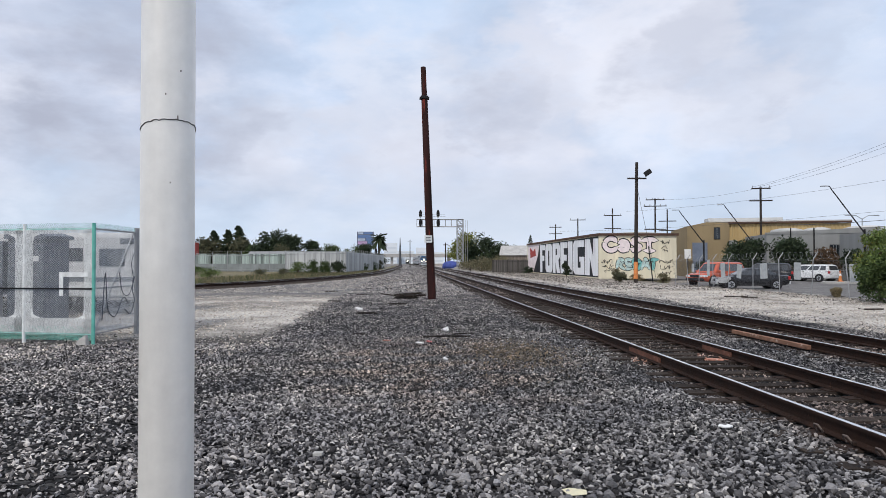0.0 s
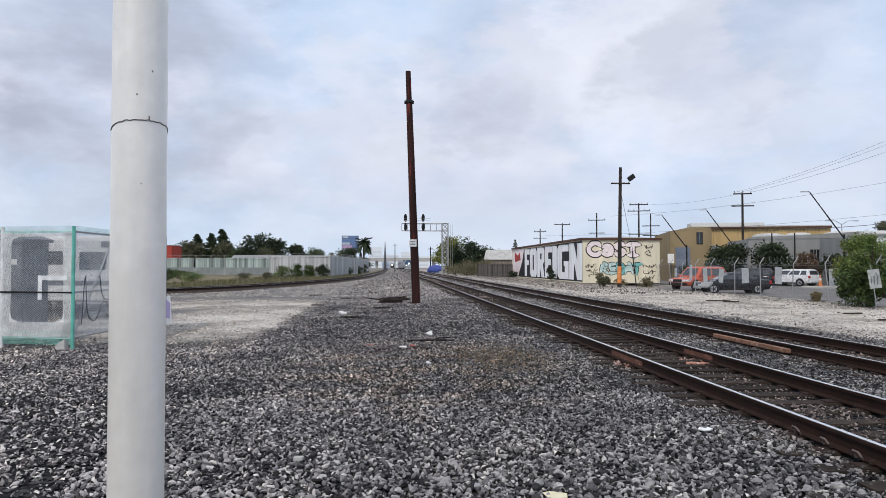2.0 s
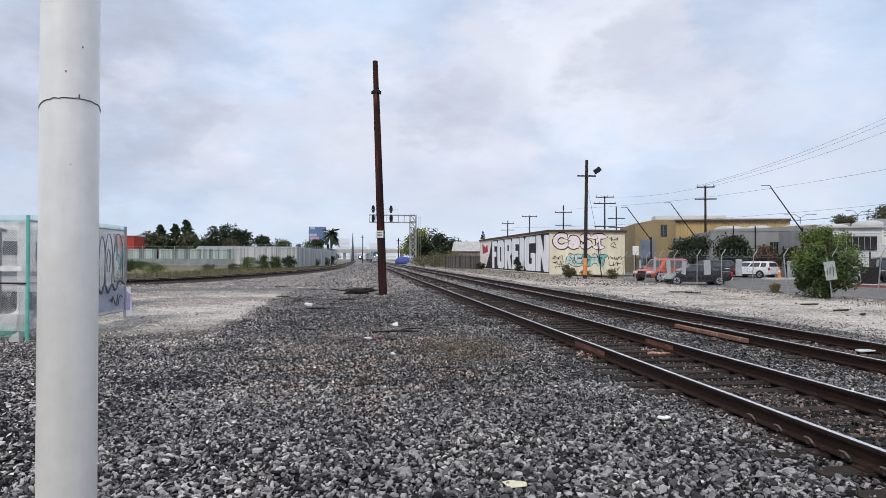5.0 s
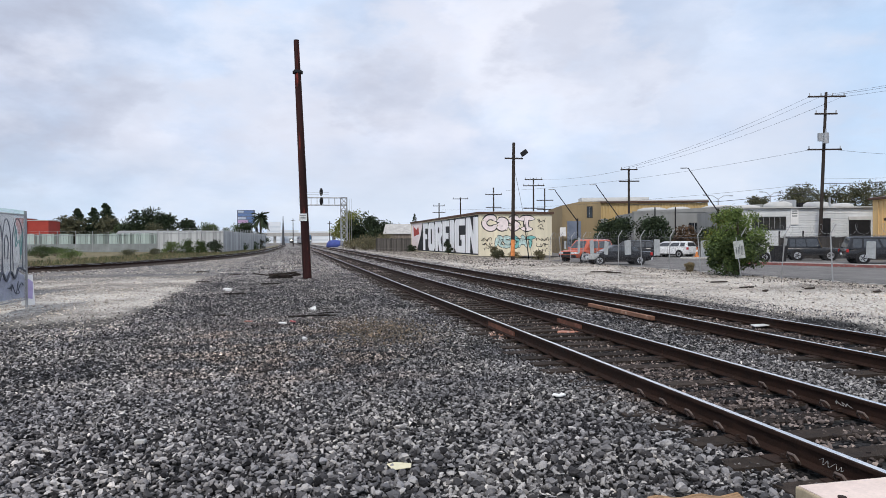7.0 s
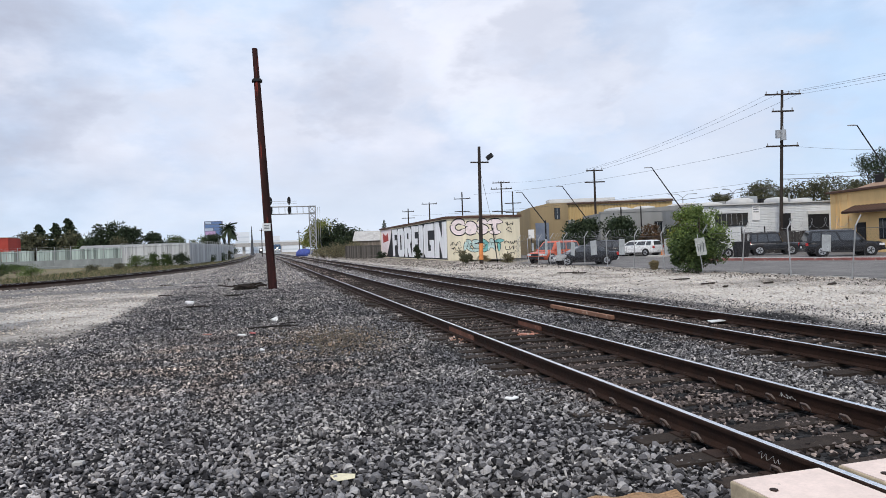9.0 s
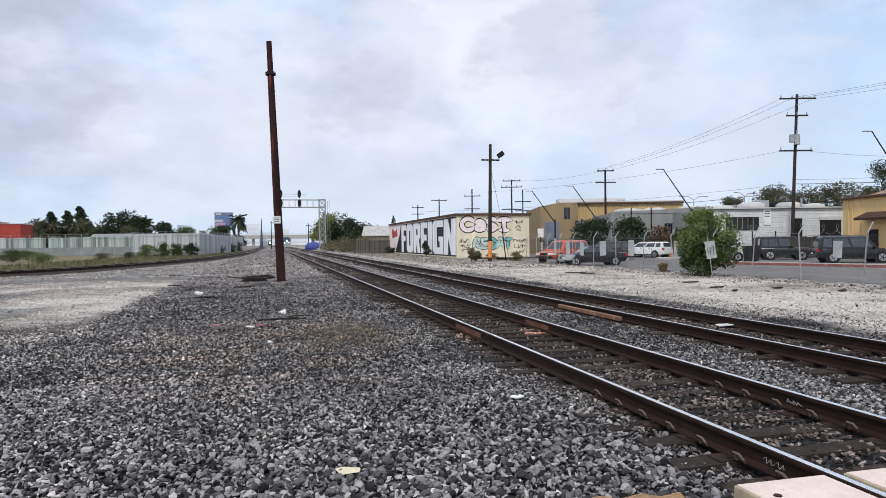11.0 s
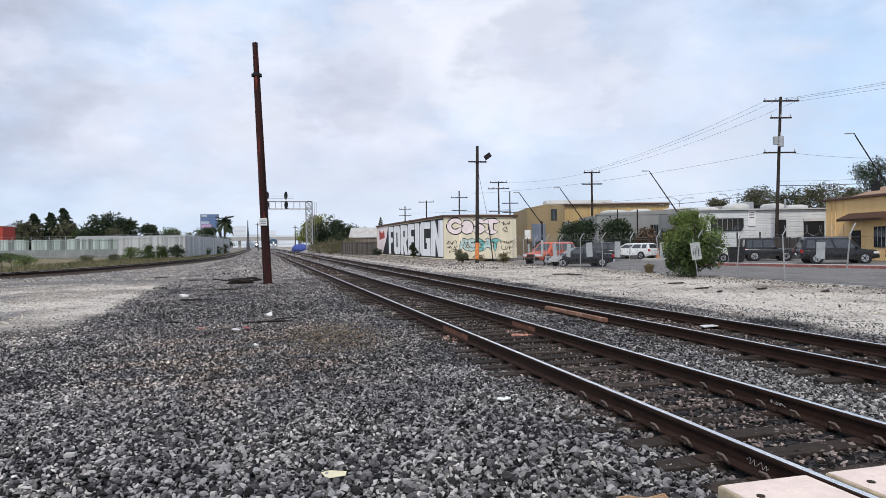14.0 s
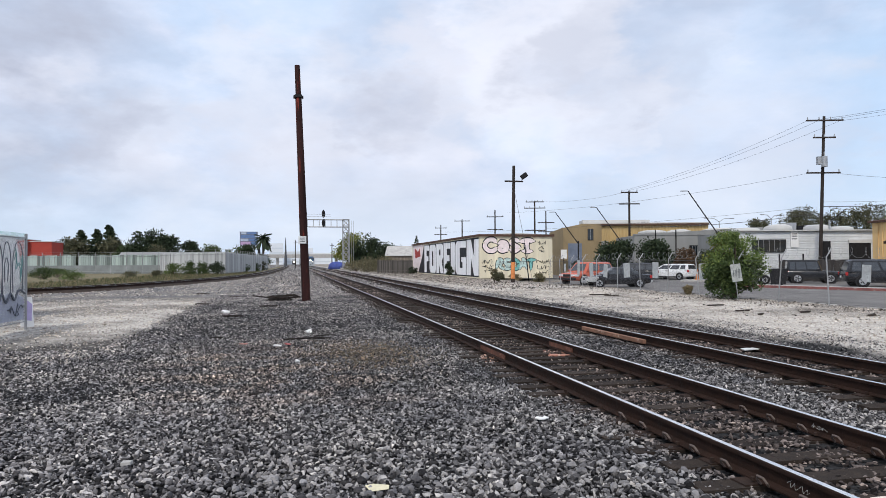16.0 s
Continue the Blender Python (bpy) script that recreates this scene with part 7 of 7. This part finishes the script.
tree("tree", (23.0, 150, 0), 7.5, 3.4, LEAF_DARK, "narrow dark conifer behind white house", 73, 0.2, 0.4, 1000, 12, "cone")
# palm beside the billboard
pm = thing("palm_tree", (-14.3, 261, 0), 0, "tall palm with drooping fronds near billboard", "palm tree")
part("trunk", G().tube([(0, 0, -0.1), (0.1, 0, 5), (0.0, 0, 9.6)], [0.42, 0.34, 0.3], 8), M_BARK, pm)
rng = random.Random(9)
for k in range(110):
    a, e = rng.uniform(0, 6.28), rng.uniform(-1.5, 1.4)
    Lf = rng.uniform(2.4, 3.5)
    pts = [(Lf * s * math.cos(a) * math.cos(e * (1 - s)), Lf * s * math.sin(a) * math.cos(e * (1 - s)), 10.7 + Lf * (math.sin(e) * s - 0.45 * s * s)) for s in (0, 0.35, 0.7, 1.0)]
    g = G()
    sd_ = Vector((-math.sin(a), math.cos(a), 0))
    for p, q in zip(pts, pts[1:]):
        p, q = Vector(p), Vector(q)
        g.add([p - sd_ * 0.26, p + sd_ * 0.26, q + sd_ * 0.2, q - sd_ * 0.2, p - Vector((0, 0, 0.25)), q - Vector((0, 0, 0.25))], [(0, 1, 2, 3), (0, 4, 5, 3), (1, 2, 5, 4)])
    part("frond", g, LEAF_DARK, pm)
tree("bush", (-14.6, 260.0, 0), 5.5, 7.5, LEAF_DARK, "dark overgrown base of the palm", 74, 0.1, 0.5, 900, 12, cat="bush")

# leafy weeds along the siding
for k, (x, y, h, w, m_) in enumerate(((-20.4, 105.4, 1.9, 3.0, LEAF_BRIGHT), (-18.0, 104.5, 2.1, 2.8, LEAF_MID), (-16.4, 105.0, 2.0, 2.6, LEAF_MID), (-14.4, 105.2, 2.2, 3.0, LEAF_DARK), (-26.6, 80.6, 1.25, 3.2, LEAF_BRIGHT), (-30.5, 84, 1.5, 3.4, LEAF_MID), (-23.3, 92, 0.9, 2.6, LEAF_OLIVE), (-21.0, 96, 0.9, 2.4, LEAF_OLIVE), (-12.2, 132, 1.5, 2.2, LEAF_MID), (-11.4, 150, 1.8, 3.0, LEAF_MID), (-10.6, 165, 2.2, 3.0, LEAF_OLIVE), (-32.5, 95, 1.2, 3.2, LEAF_MID))):
    tree("weed_clump", (x, y, 0), h, w, m_, "leafy green weeds beside the siding", 80 + k, 0.02, 0.24, 900, 14, cat="weeds", group="weeds beside the siding")
for k, (x, y, h, w, m_) in enumerate(((9.0, 120.5, 2.7, 5.0, LEAF_SCRUB), (11.8, 118.0, 2.9, 5.2, LEAF_SCRUB), (10.6, 126, 2.6, 5, LEAF_OLIVE), (8.2, 133, 2.2, 5, LEAF_SCRUB), (12.6, 113, 1.4, 2.4, LEAF_DRY), (14.6, 80.5, 1.8, 1.2, LEAF_DARK), (13.9, 102, 1.1, 1.7, LEAF_DARK), (13.6, 57.0, 0.9, 1.2, LEAF_OLIVE), (18.2, 66.5, 0.7, 1.6, LEAF_DRY), (16.6, 32.6, 0.5, 0.6, LEAF_DRY), (13.5, 57.8, 1.3, 0.8, LEAF_SCRUB), (18.6, 60.5, 0.9, 1.4, LEAF_SCRUB))):
    tree("dry_bush", (x, y, 0), h, w, m_, "scrubby half-dry bush on gravel", 100 + k, 0.03, 0.16, 900, 12, cat="bush")

# grass of the verge, and dead weed on the ballast
def grass(name, n, place, size, material, label, seed):
    rng = np.random.default_rng(seed)
    x, y = place(rng, n)
    h = size * rng.uniform(0.5, 1.5, n)
    a = rng.uniform(0, 6.28, n)
    w = 0.06 * size / 0.4
    z0 = -0.03
    dx, dy = np.cos(a) * w, np.sin(a) * w
    lx, ly = rng.normal(0, 0.35, n) * h, rng.normal(0, 0.35, n) * h
    V = np.stack([np.stack([x - dx, y - dy, np.full(n, z0)], 1), np.stack([x + dx, y + dy, np.full(n, z0)], 1), np.stack([x + lx, y + ly, h], 1)], 1).reshape(-1, 3)
    return tagged(new(name, soup(name, V, np.arange(3 * n).reshape(-1, 3), material)), label, "grass", kind="stuff")


sxf = np.vectorize(siding_x)


def verge_place(rng, n):
    y = 40 + 90 * rng.random(n)
    return sxf(y) - 2.2 - rng.random(n) ** 1.4 * 13, y


grass("grass", 5500, verge_place, 0.24, LEAF_MID, "tufted green grass beside the siding", 1)
grass("grass", 11000, verge_place, 0.22, LEAF_DRY, "dry straw-coloured grass beside the siding", 2)
grass("grass", 8000, verge_place, 0.24, LEAF_OLIVE, "dull olive grass beside the siding", 3)


stones("dead_straw", 16000, (-4.6, -0.7, 9.8, 17.0), (0.02, 0.065), LEAF_DEAD, "flattened dead straw and chips on the ballast", low=True, keep=lambda x, y, rng: rng.random(len(x)) < 0.8 * np.exp(-((x + 2.2) / 0.8) ** 2 - ((y - 13.2) / 1.5) ** 2), seed=33, sink=-0.7)


# ---- small things on the ground ----
def scrap(name, at, rz, poly, h, material, label, cat="litter", bend_=0.0):
    z = ground_z(at[0], at[1])
    ob = part(name, G().prism(poly, 0.0, h, "z"), material, bevel=0.003)
    ob.matrix_basis = pose(at[0], at[1], z + at[2], bend_, bend_ * 0.6, rz)
    return tagged(ob, label, cat)


M_PAPER = mat("yellowed_paper", (0.72, 0.66, 0.46), 0.8, var=0.08, scale=8)
M_PLANK = mat("bleached_plank", (0.36, 0.225, 0.125), 0.85, var=0.45, scale=9, fine=50, bump=0.5, spot=(0.12, 0.07, 0.04), spot_at=0.55)
for n_ in M_PLANK.node_tree.nodes:
    if n_.type == "MAPPING":
        n_.inputs["Scale"].default_value = (0.3, 9.0, 9.0)
M_PANELTOP = mat("crossing_panel_paint", (0.70, 0.58, 0.52), 0.8, var=0.15, scale=3.5, fine=40, spot=(0.50, 0.42, 0.38), spot_at=0.62)
M_PANELEDGE = mat("crossing_panel_edge", (0.44, 0.37, 0.26), 0.85, var=0.3, scale=6, spot=(0.30, 0.25, 0.17))
scrap("paper", (-3.0, 5.2, 0.035), 25, [(-0.10, -0.06), (0.06, -0.07), (0.11, 0.0), (0.0, 0.07), (-0.08, 0.06)], 0.006, M_PAPER, "yellowed scrap of paper lying on ballast", bend_=6)
scrap("litter", (-0.95, 7.11, 0.04), 10, [(-0.09, -0.02), (-0.04, 0.03), (0.02, 0.0), (0.07, 0.05), (0.1, -0.01), (0.03, -0.05), (-0.03, -0.06)], 0.016, M_WHITE, "crumpled white scrap lying on ballast", bend_=8)
scrap("litter", (-3.57, 12.46, 0.04), 40, [(-0.05, -0.03), (0.05, -0.02), (0.02, 0.05), (-0.04, 0.03)], 0.03, M_WHITE, "small white scrap lying on ballast", bend_=25)
scrap("litter", (-6.01, 25.87, 0.02), 0, [(-0.15, -0.06), (-0.03, -0.1), (0.12, -0.08), (0.15, 0.05), (0.02, 0.05), (-0.1, 0.09)], 0.06, M_WHITE, "white foam scrap lying on ballast", bend_=12)
scrap("litter", (-5.95, 25.2, 0.02), 30, [(-0.09, -0.05), (0.1, -0.06), (0.07, 0.07), (-0.06, 0.06)], 0.06, M_WHITE, "small white foam scrap lying on ballast")
scrap("litter", (-3.25, 17.84, 0.03), 0, [(-0.1, -0.05), (0.11, -0.06), (0.03, 0.12)], 0.035, M_WHITE, "upright white triangular scrap on ballast", bend_=40)
scrap("litter", (-3.97, 15.1, 0.03), 20, [(-0.11, -0.03), (0.08, -0.04), (0.06, 0.04), (-0.05, 0.05)], 0.02, M_WHITE, "torn white plastic scrap lying on ballast", bend_=10)
scrap("litter", (-3.76, 15.25, 0.03), 70, [(-0.09, -0.03), (0.08, -0.04), (0.06, 0.03), (-0.05, 0.05)], 0.03, mat("pink_plastic", (0.55, 0.16, 0.16), 0.5, var=0.2), "pinkish red plastic scrap lying on ballast", bend_=12)
scrap("litter", (-4.7, 15.6, 0.03), 15, [(-0.1, -0.02), (0.05, -0.04), (0.1, 0.02), (-0.05, 0.04)], 0.02, mat("faded_red_scrap", (0.42, 0.20, 0.17), 0.6, var=0.3), "faded red wrapper lying on ballast", bend_=6)
scrap("stone", (-5.06, 6.29, 0.03), 10, [(-0.05, -0.03), (0.03, -0.04), (0.05, 0.02), (-0.03, 0.04)], 0.03, M_CONC, "pale stone among dark ballast", "stone")
M_STICK = mat("charred_branch", (0.035, 0.030, 0.027), 0.95, var=0.4, scale=8, bump=0.5)
for x, y, l, rz, rr in ((-3.31, 16.3, 1.1, 4, 0.022), (-2.9, 16.9, 0.6, 20, 0.018), (-5.57, 23.5, 0.7, -4, 0.035), (-4.1, 9.4, 0.25, 12, 0.02), (-5.4, 16.9, 0.4, -10, 0.02), (-4.6, 28.6, 0.9, 6, 0.035)):
    z = ground_z(x, y) + rr * 0.8
    st_ = part("branch", G().tube(curve_pts([(-l / 2, 0.04, 0), (-l / 5, -0.03, 0.02), (l / 6, 0.05, 0.015), (l / 2, -0.02, 0)], 3), rr, 6), M_STICK)
    st_.matrix_basis = pose(x, y, z, 0, 0, rz)
    tagged(st_, "dark charred branch lying on the ballast", "branch", "charred branches")
scrap("litter", (5.1, 11.7, 0.05), 15, [(-0.35, -0.1), (0.3, -0.12), (0.36, 0.06), (-0.2, 0.12)], 0.018, M_SIGN, "pale flattened debris between rails")
scrap("litter", (1.25, 12.1, 0.03), -20, [(-0.2, -0.06), (-0.05, -0.1), (0.12, -0.05), (0.22, 0.04), (0.05, 0.06), (-0.12, 0.09)], 0.025, mat("rusty_pink_debris", (0.55, 0.27, 0.20), 0.8, var=0.4, scale=12), "rust-pink broken debris beside rail")
for k, (x, y, l) in enumerate(((11.9, 33.2, 1.2), (12.2, 32.4, 0.9), (12.8, 24.4, 0.9), (12.0, 21.6, 0.8), (13.4, 20.2, 0.7), (14.3, 18.4, 0.7), (11.2, 19.6, 0.5))):
    scrap("timber_scrap", (x, y, 0.02), -10 + 9 * k, [(-l / 2.6, -0.05), (l / 4, -0.07), (l / 2.4, -0.02), (l / 3, 0.05), (-l / 5, 0.04), (-l / 2.2, 0.06)], 0.05, M_TIE, "dark broken timber on pale gravel", "timber")
# dark heap beside the leaning pole
rng = random.Random(6)
hp = thing("debris_heap", (-4.25, 33.6, 0), 5, "low dark heap of burnt timber and soil", "debris")
part("soil", G().loft([[(0.6 * s * math.cos(a) * (1 + 0.15 * math.sin(3 * a)), 0.3 * s * math.sin(a) * (1 + 0.2 * math.cos(2 * a)), z) for a in [i * math.pi / 10 for i in range(20)]] for s, z in ((1, -0.06), (0.75, 0.10), (0.4, 0.2), (0.1, 0.24))]), mat("burnt_soil", (0.035, 0.03, 0.027), 0.95, var=0.4, scale=5, bump=0.6), hp, smooth=True)
for k in range(18):
    a = rng.uniform(0, 180)
    part("charred_stick", G().box((0, 0, 0), (rng.uniform(0.4, 0.9), 0.06, 0.05), m=pose(rng.uniform(-0.9, 0.9), rng.uniform(-0.3, 0.3), rng.uniform(0.06, 0.22), 0, rng.uniform(-12, 12), a)), M_TIE, hp)
for k, (x, y) in enumerate(((-6.6, 37.5), (-8.8, 42.0), (-5.4, 46.0), (-7.5, 31.5))):
    scrap("timber_scrap", (x, y, 0.0), 15 - 12 * k, [(-0.3, -0.05), (-0.1, -0.1), (0.05, -0.06), (0.25, -0.03), (0.28, 0.05), (0.06, 0.04), (-0.2, 0.08)], 0.06, M_TIE, "dark rotten timber on grey gravel", "timber")

# painted and rusted bars along the rails
for name, x, ya, yb_, label in (("rail_bar", 3.50, 13.0, 16.1, "orange rusted bar lying along the rail"),):
    ob = part(name, G().box((0, (yb_ - ya) / 2, 0.07), (0.09, yb_ - ya, 0.09)), M_RUSTBAR, bevel=0.012)
    ob.matrix_basis = pose(x, ya, -0.005)
    tagged(ob, label, "steel bar")
M_CHIPS = stones_mat("rust_chips", [(0, (0.12, 0.065, 0.05)), (0.5, (0.32, 0.18, 0.135)), (1, (0.60, 0.45, 0.39))])
M_WEBPAINT = mat("sprayed_web", (0.15, 0.07, 0.05), 0.8, var=0.4, scale=6, spot=(0.32, 0.2, 0.16), spot_at=0.6)
ob = part("rail_bar", G().box((0, 0.8, 0.075), (0.012, 1.6, 0.085)), M_WEBPAINT, bevel=0.003)
ob.matrix_basis = pose(-0.024, 11.4, 0)
tagged(ob, "red-brown sprayed joint bar on the rail web", "joint bar")
ob = part("rail_bar", G().box((0, 0.6, 0.075), (0.012, 1.2, 0.085)), M_WEBPAINT, bevel=0.003)
ob.matrix_basis = pose(1.481, 12.0, 0)
tagged(ob, "red-brown sprayed joint bar on the rail web", "joint bar")

# crumbled rust and pinkish chips beside the joints
stones("rust_chips", 40, (-0.3, -0.08, 11.6, 12.5), (0.03, 0.06), M_CHIPS, "crumbled rust-pink chips beside the rail", seed=51, sink=-0.2)
stones("rust_chips", 60, (1.15, 1.44, 11.9, 12.8), (0.03, 0.07), M_CHIPS, "crumbled rust-pink chips beside the rail", seed=52, sink=-0.2)

# level-crossing panels and a splintered timber by the near rail
for x0, x1, label in ((-0.74, -0.06, "off-white painted crossing panel outside the rail"), (0.09, 1.38, "off-white painted crossing panel between the rails")):
    cp = thing("crossing_panel", (x0, 3.72, 0), 0, label, "crossing panel")
    part("deck", G().box(((x1 - x0) / 2, -1.8, 0.10), (x1 - x0, 3.6, 0.13)), M_PANELEDGE, cp, bevel=0.012)
    part("top_skin", G().box(((x1 - x0) / 2, -1.8, 0.1675), (x1 - x0 - 0.03, 3.57, 0.006)), M_PANELTOP, cp, "worn off-white paint")
    for k in range(3):
        part("bolt", G().cyl((0.12 + k * 0.2, -0.25 - 0.6 * k, 0.17), (0.12 + k * 0.2, -0.25 - 0.6 * k, 0.178), 0.025, n=8), M_PLATE, cp)
ob = part("timber", G().loft([[(-0.31 + 0.62 * s, -0.09 + 0.02 * math.sin(9 * s), 0.0), (-0.31 + 0.62 * s, 0.08, 0.0), (-0.31 + 0.62 * s, 0.07, 0.034 + 0.012 * math.sin(14 * s)), (-0.31 + 0.62 * s, -0.08, 0.03 + 0.01 * math.cos(11 * s))] for s in [i / 10 for i in range(11)]]), M_PLANK, bevel=0.006)
ob.matrix_basis = pose(-1.24, 4.0, -0.01, 0, 0, -8)
tagged(ob, "splintered bleached timber lying on ballast", "timber")

# spring clips on the rail foot near the crossing
clip = G().tube([(0.0, 0.05, 0.01), (-0.03, 0.062, 0.05), (-0.045, 0.035, 0.085), (-0.045, -0.035, 0.085), (-0.03, -0.062, 0.05), (0.0, -0.045, 0.015)], 0.011, 6).mesh("spring_clip", mat("clip_rust", (0.17, 0.135, 0.12), 0.6, metal=0.3, var=0.3))
for y in [4.04 + 0.465 * i for i in range(7)]:
    for x, s in ((-0.085, 1), (1.42, 1), (0.085, -1), (1.59, -1)):
        c = tagged(part("spring_clip", clip, None), "rusty spring clip on the rail foot", "rail clip", "rail clips")
        c.matrix_basis = pose(x, y, 0.0, 0, 0, 0 if s > 0 else 180) @ Matrix.Scale(0.95, 4)
# scratched paint marks on the rail web
for x, y, k in ((-0.0135, 4.35, 1), (1.4915, 5.9, 2)):
    o = part("paint_mark", squiggle(0, 0.05, 0.24, 0.05, 0.0013, 11, 60 + k, 0.0), M_SIGN)
    o.matrix_basis = pose(x, y, 0, 0, 0, -90)
    tagged(o, "pale scribbled paint mark on rail web", "paint mark")
tarp = thing("tarp_heap", (7.6, 182, 0), 0, "blue tarpaulin-covered heap beside the track", "tarpaulin")
part("cover", G().loft([[(2.2 * s * math.cos(a) * (1 + 0.1 * math.sin(4 * a)), 1.3 * s * math.sin(a), z) for a in [i * math.pi / 10 for i in range(20)]] for s, z in ((1, 0), (0.95, 1.0), (0.7, 1.7), (0.2, 1.95))]), mat("blue_tarp", (0.07, 0.10, 0.33), 0.6, var=0.3, scale=2), tarp, smooth=True)

# slender masts far along the line, and a small signal by the siding
for x, y, h, label in ((1.15 - 4.0, 220, 8.7, "slender dark mast beside distant tracks"), (7.3, 200, 7.3, "slender dark mast beside distant tracks"), (9.2, 235, 8.0, "slender dark mast beside distant tracks")):
    m_ = thing("line_mast", (x, y, 0), 0, label, "mast", "line masts")
    part("mast", G().cyl((0, 0, -0.1), (0, 0, h), 0.16, 0.11, 8), M_DARKWOOD, m_)
    part("crossarm", G().box((0, -0.1, h - 0.6), (1.4, 0.1, 0.1)), M_DARKWOOD, m_)
ds = thing("dwarf_signal", (-11.85, 177.8, 0), 0, "black signal on post beside siding", "signal")
part("post", G().cyl((0, 0, -0.1), (0, 0, 4.0), 0.09, n=8), M_STEEL, ds)
part("signal_head", G().loft([[(0.34 * math.cos(a), dy, 4.5 + 0.8 * math.sin(a)) for a in [i * math.pi / 8 for i in range(16)]] for dy in (-0.12, 0.12)]), M_BLACK, ds, "oval black signal head")
for x, y, rz in ((67.0, 104.5, 0), (70.5, 96.0, 20)):
    sl = thing("street_lamp", (x, y, 0), rz, "distant grey double-armed street lamp", "street lamp")
    part("post", G().cyl((0, 0, -0.1), (0, 0, 8.3), 0.11, 0.07, 8), M_STEEL, sl)
    for s in (-1, 1):
        part("arm", G().tube([(0, 0, 8.2), (s * 1.0, 0, 8.75), (s * 2.2, 0, 8.8)], 0.05), M_STEEL, sl)
        part("lamp_head", G().box((s * 2.4, 0, 8.78), (0.7, 0.26, 0.14)), M_STEEL, sl, bevel=0.03)


# ---- the paved lot lies lower than the yard ----
for ob in [o for o in scene.objects if o.parent is None and o.type in ("EMPTY", "MESH") and 17.9 < o.location.x and o.location.y < 105 and o.get("category") not in ("cable",)]:
    tall = ob.get("category") in ("building", "utility pole", "street lamp")
    ob.location.z -= 0.2
    if tall:
        ob.scale.z = 1.035


# ---- the loose stones nearest the walk, one by one ----
M_STONE = stones_mat("loose_stone", BALLAST, single=True)
kinds = []
rng = random.Random(71)
for _ in range(6):
    rows = []
    for z, r in ((-0.30, 0.45), (-0.10, 1.0), (0.22, 0.85), (0.42, 0.35)):
        rows.append([(r * 0.6 * math.cos(k * math.pi / 3) * rng.uniform(0.75, 1.25), r * 0.42 * math.sin(k * math.pi / 3) * rng.uniform(0.75, 1.25), z * rng.uniform(0.7, 1.1)) for k in range(6)])
    kinds.append(G().loft(rows).mesh("stone", M_STONE))
for _ in range(300):
    x, y = rng.uniform(-4.2, -0.6), rng.uniform(3.2, 5.6)
    s = rng.uniform(0.05, 0.085)
    o = part("stone", rng.choice(kinds), None, ground)
    o.matrix_basis = pose(x, y, ground_z(x, y) + s * 0.42, rng.uniform(-35, 35), rng.uniform(-35, 35), rng.uniform(0, 360)) @ Matrix.Scale(s, 4)
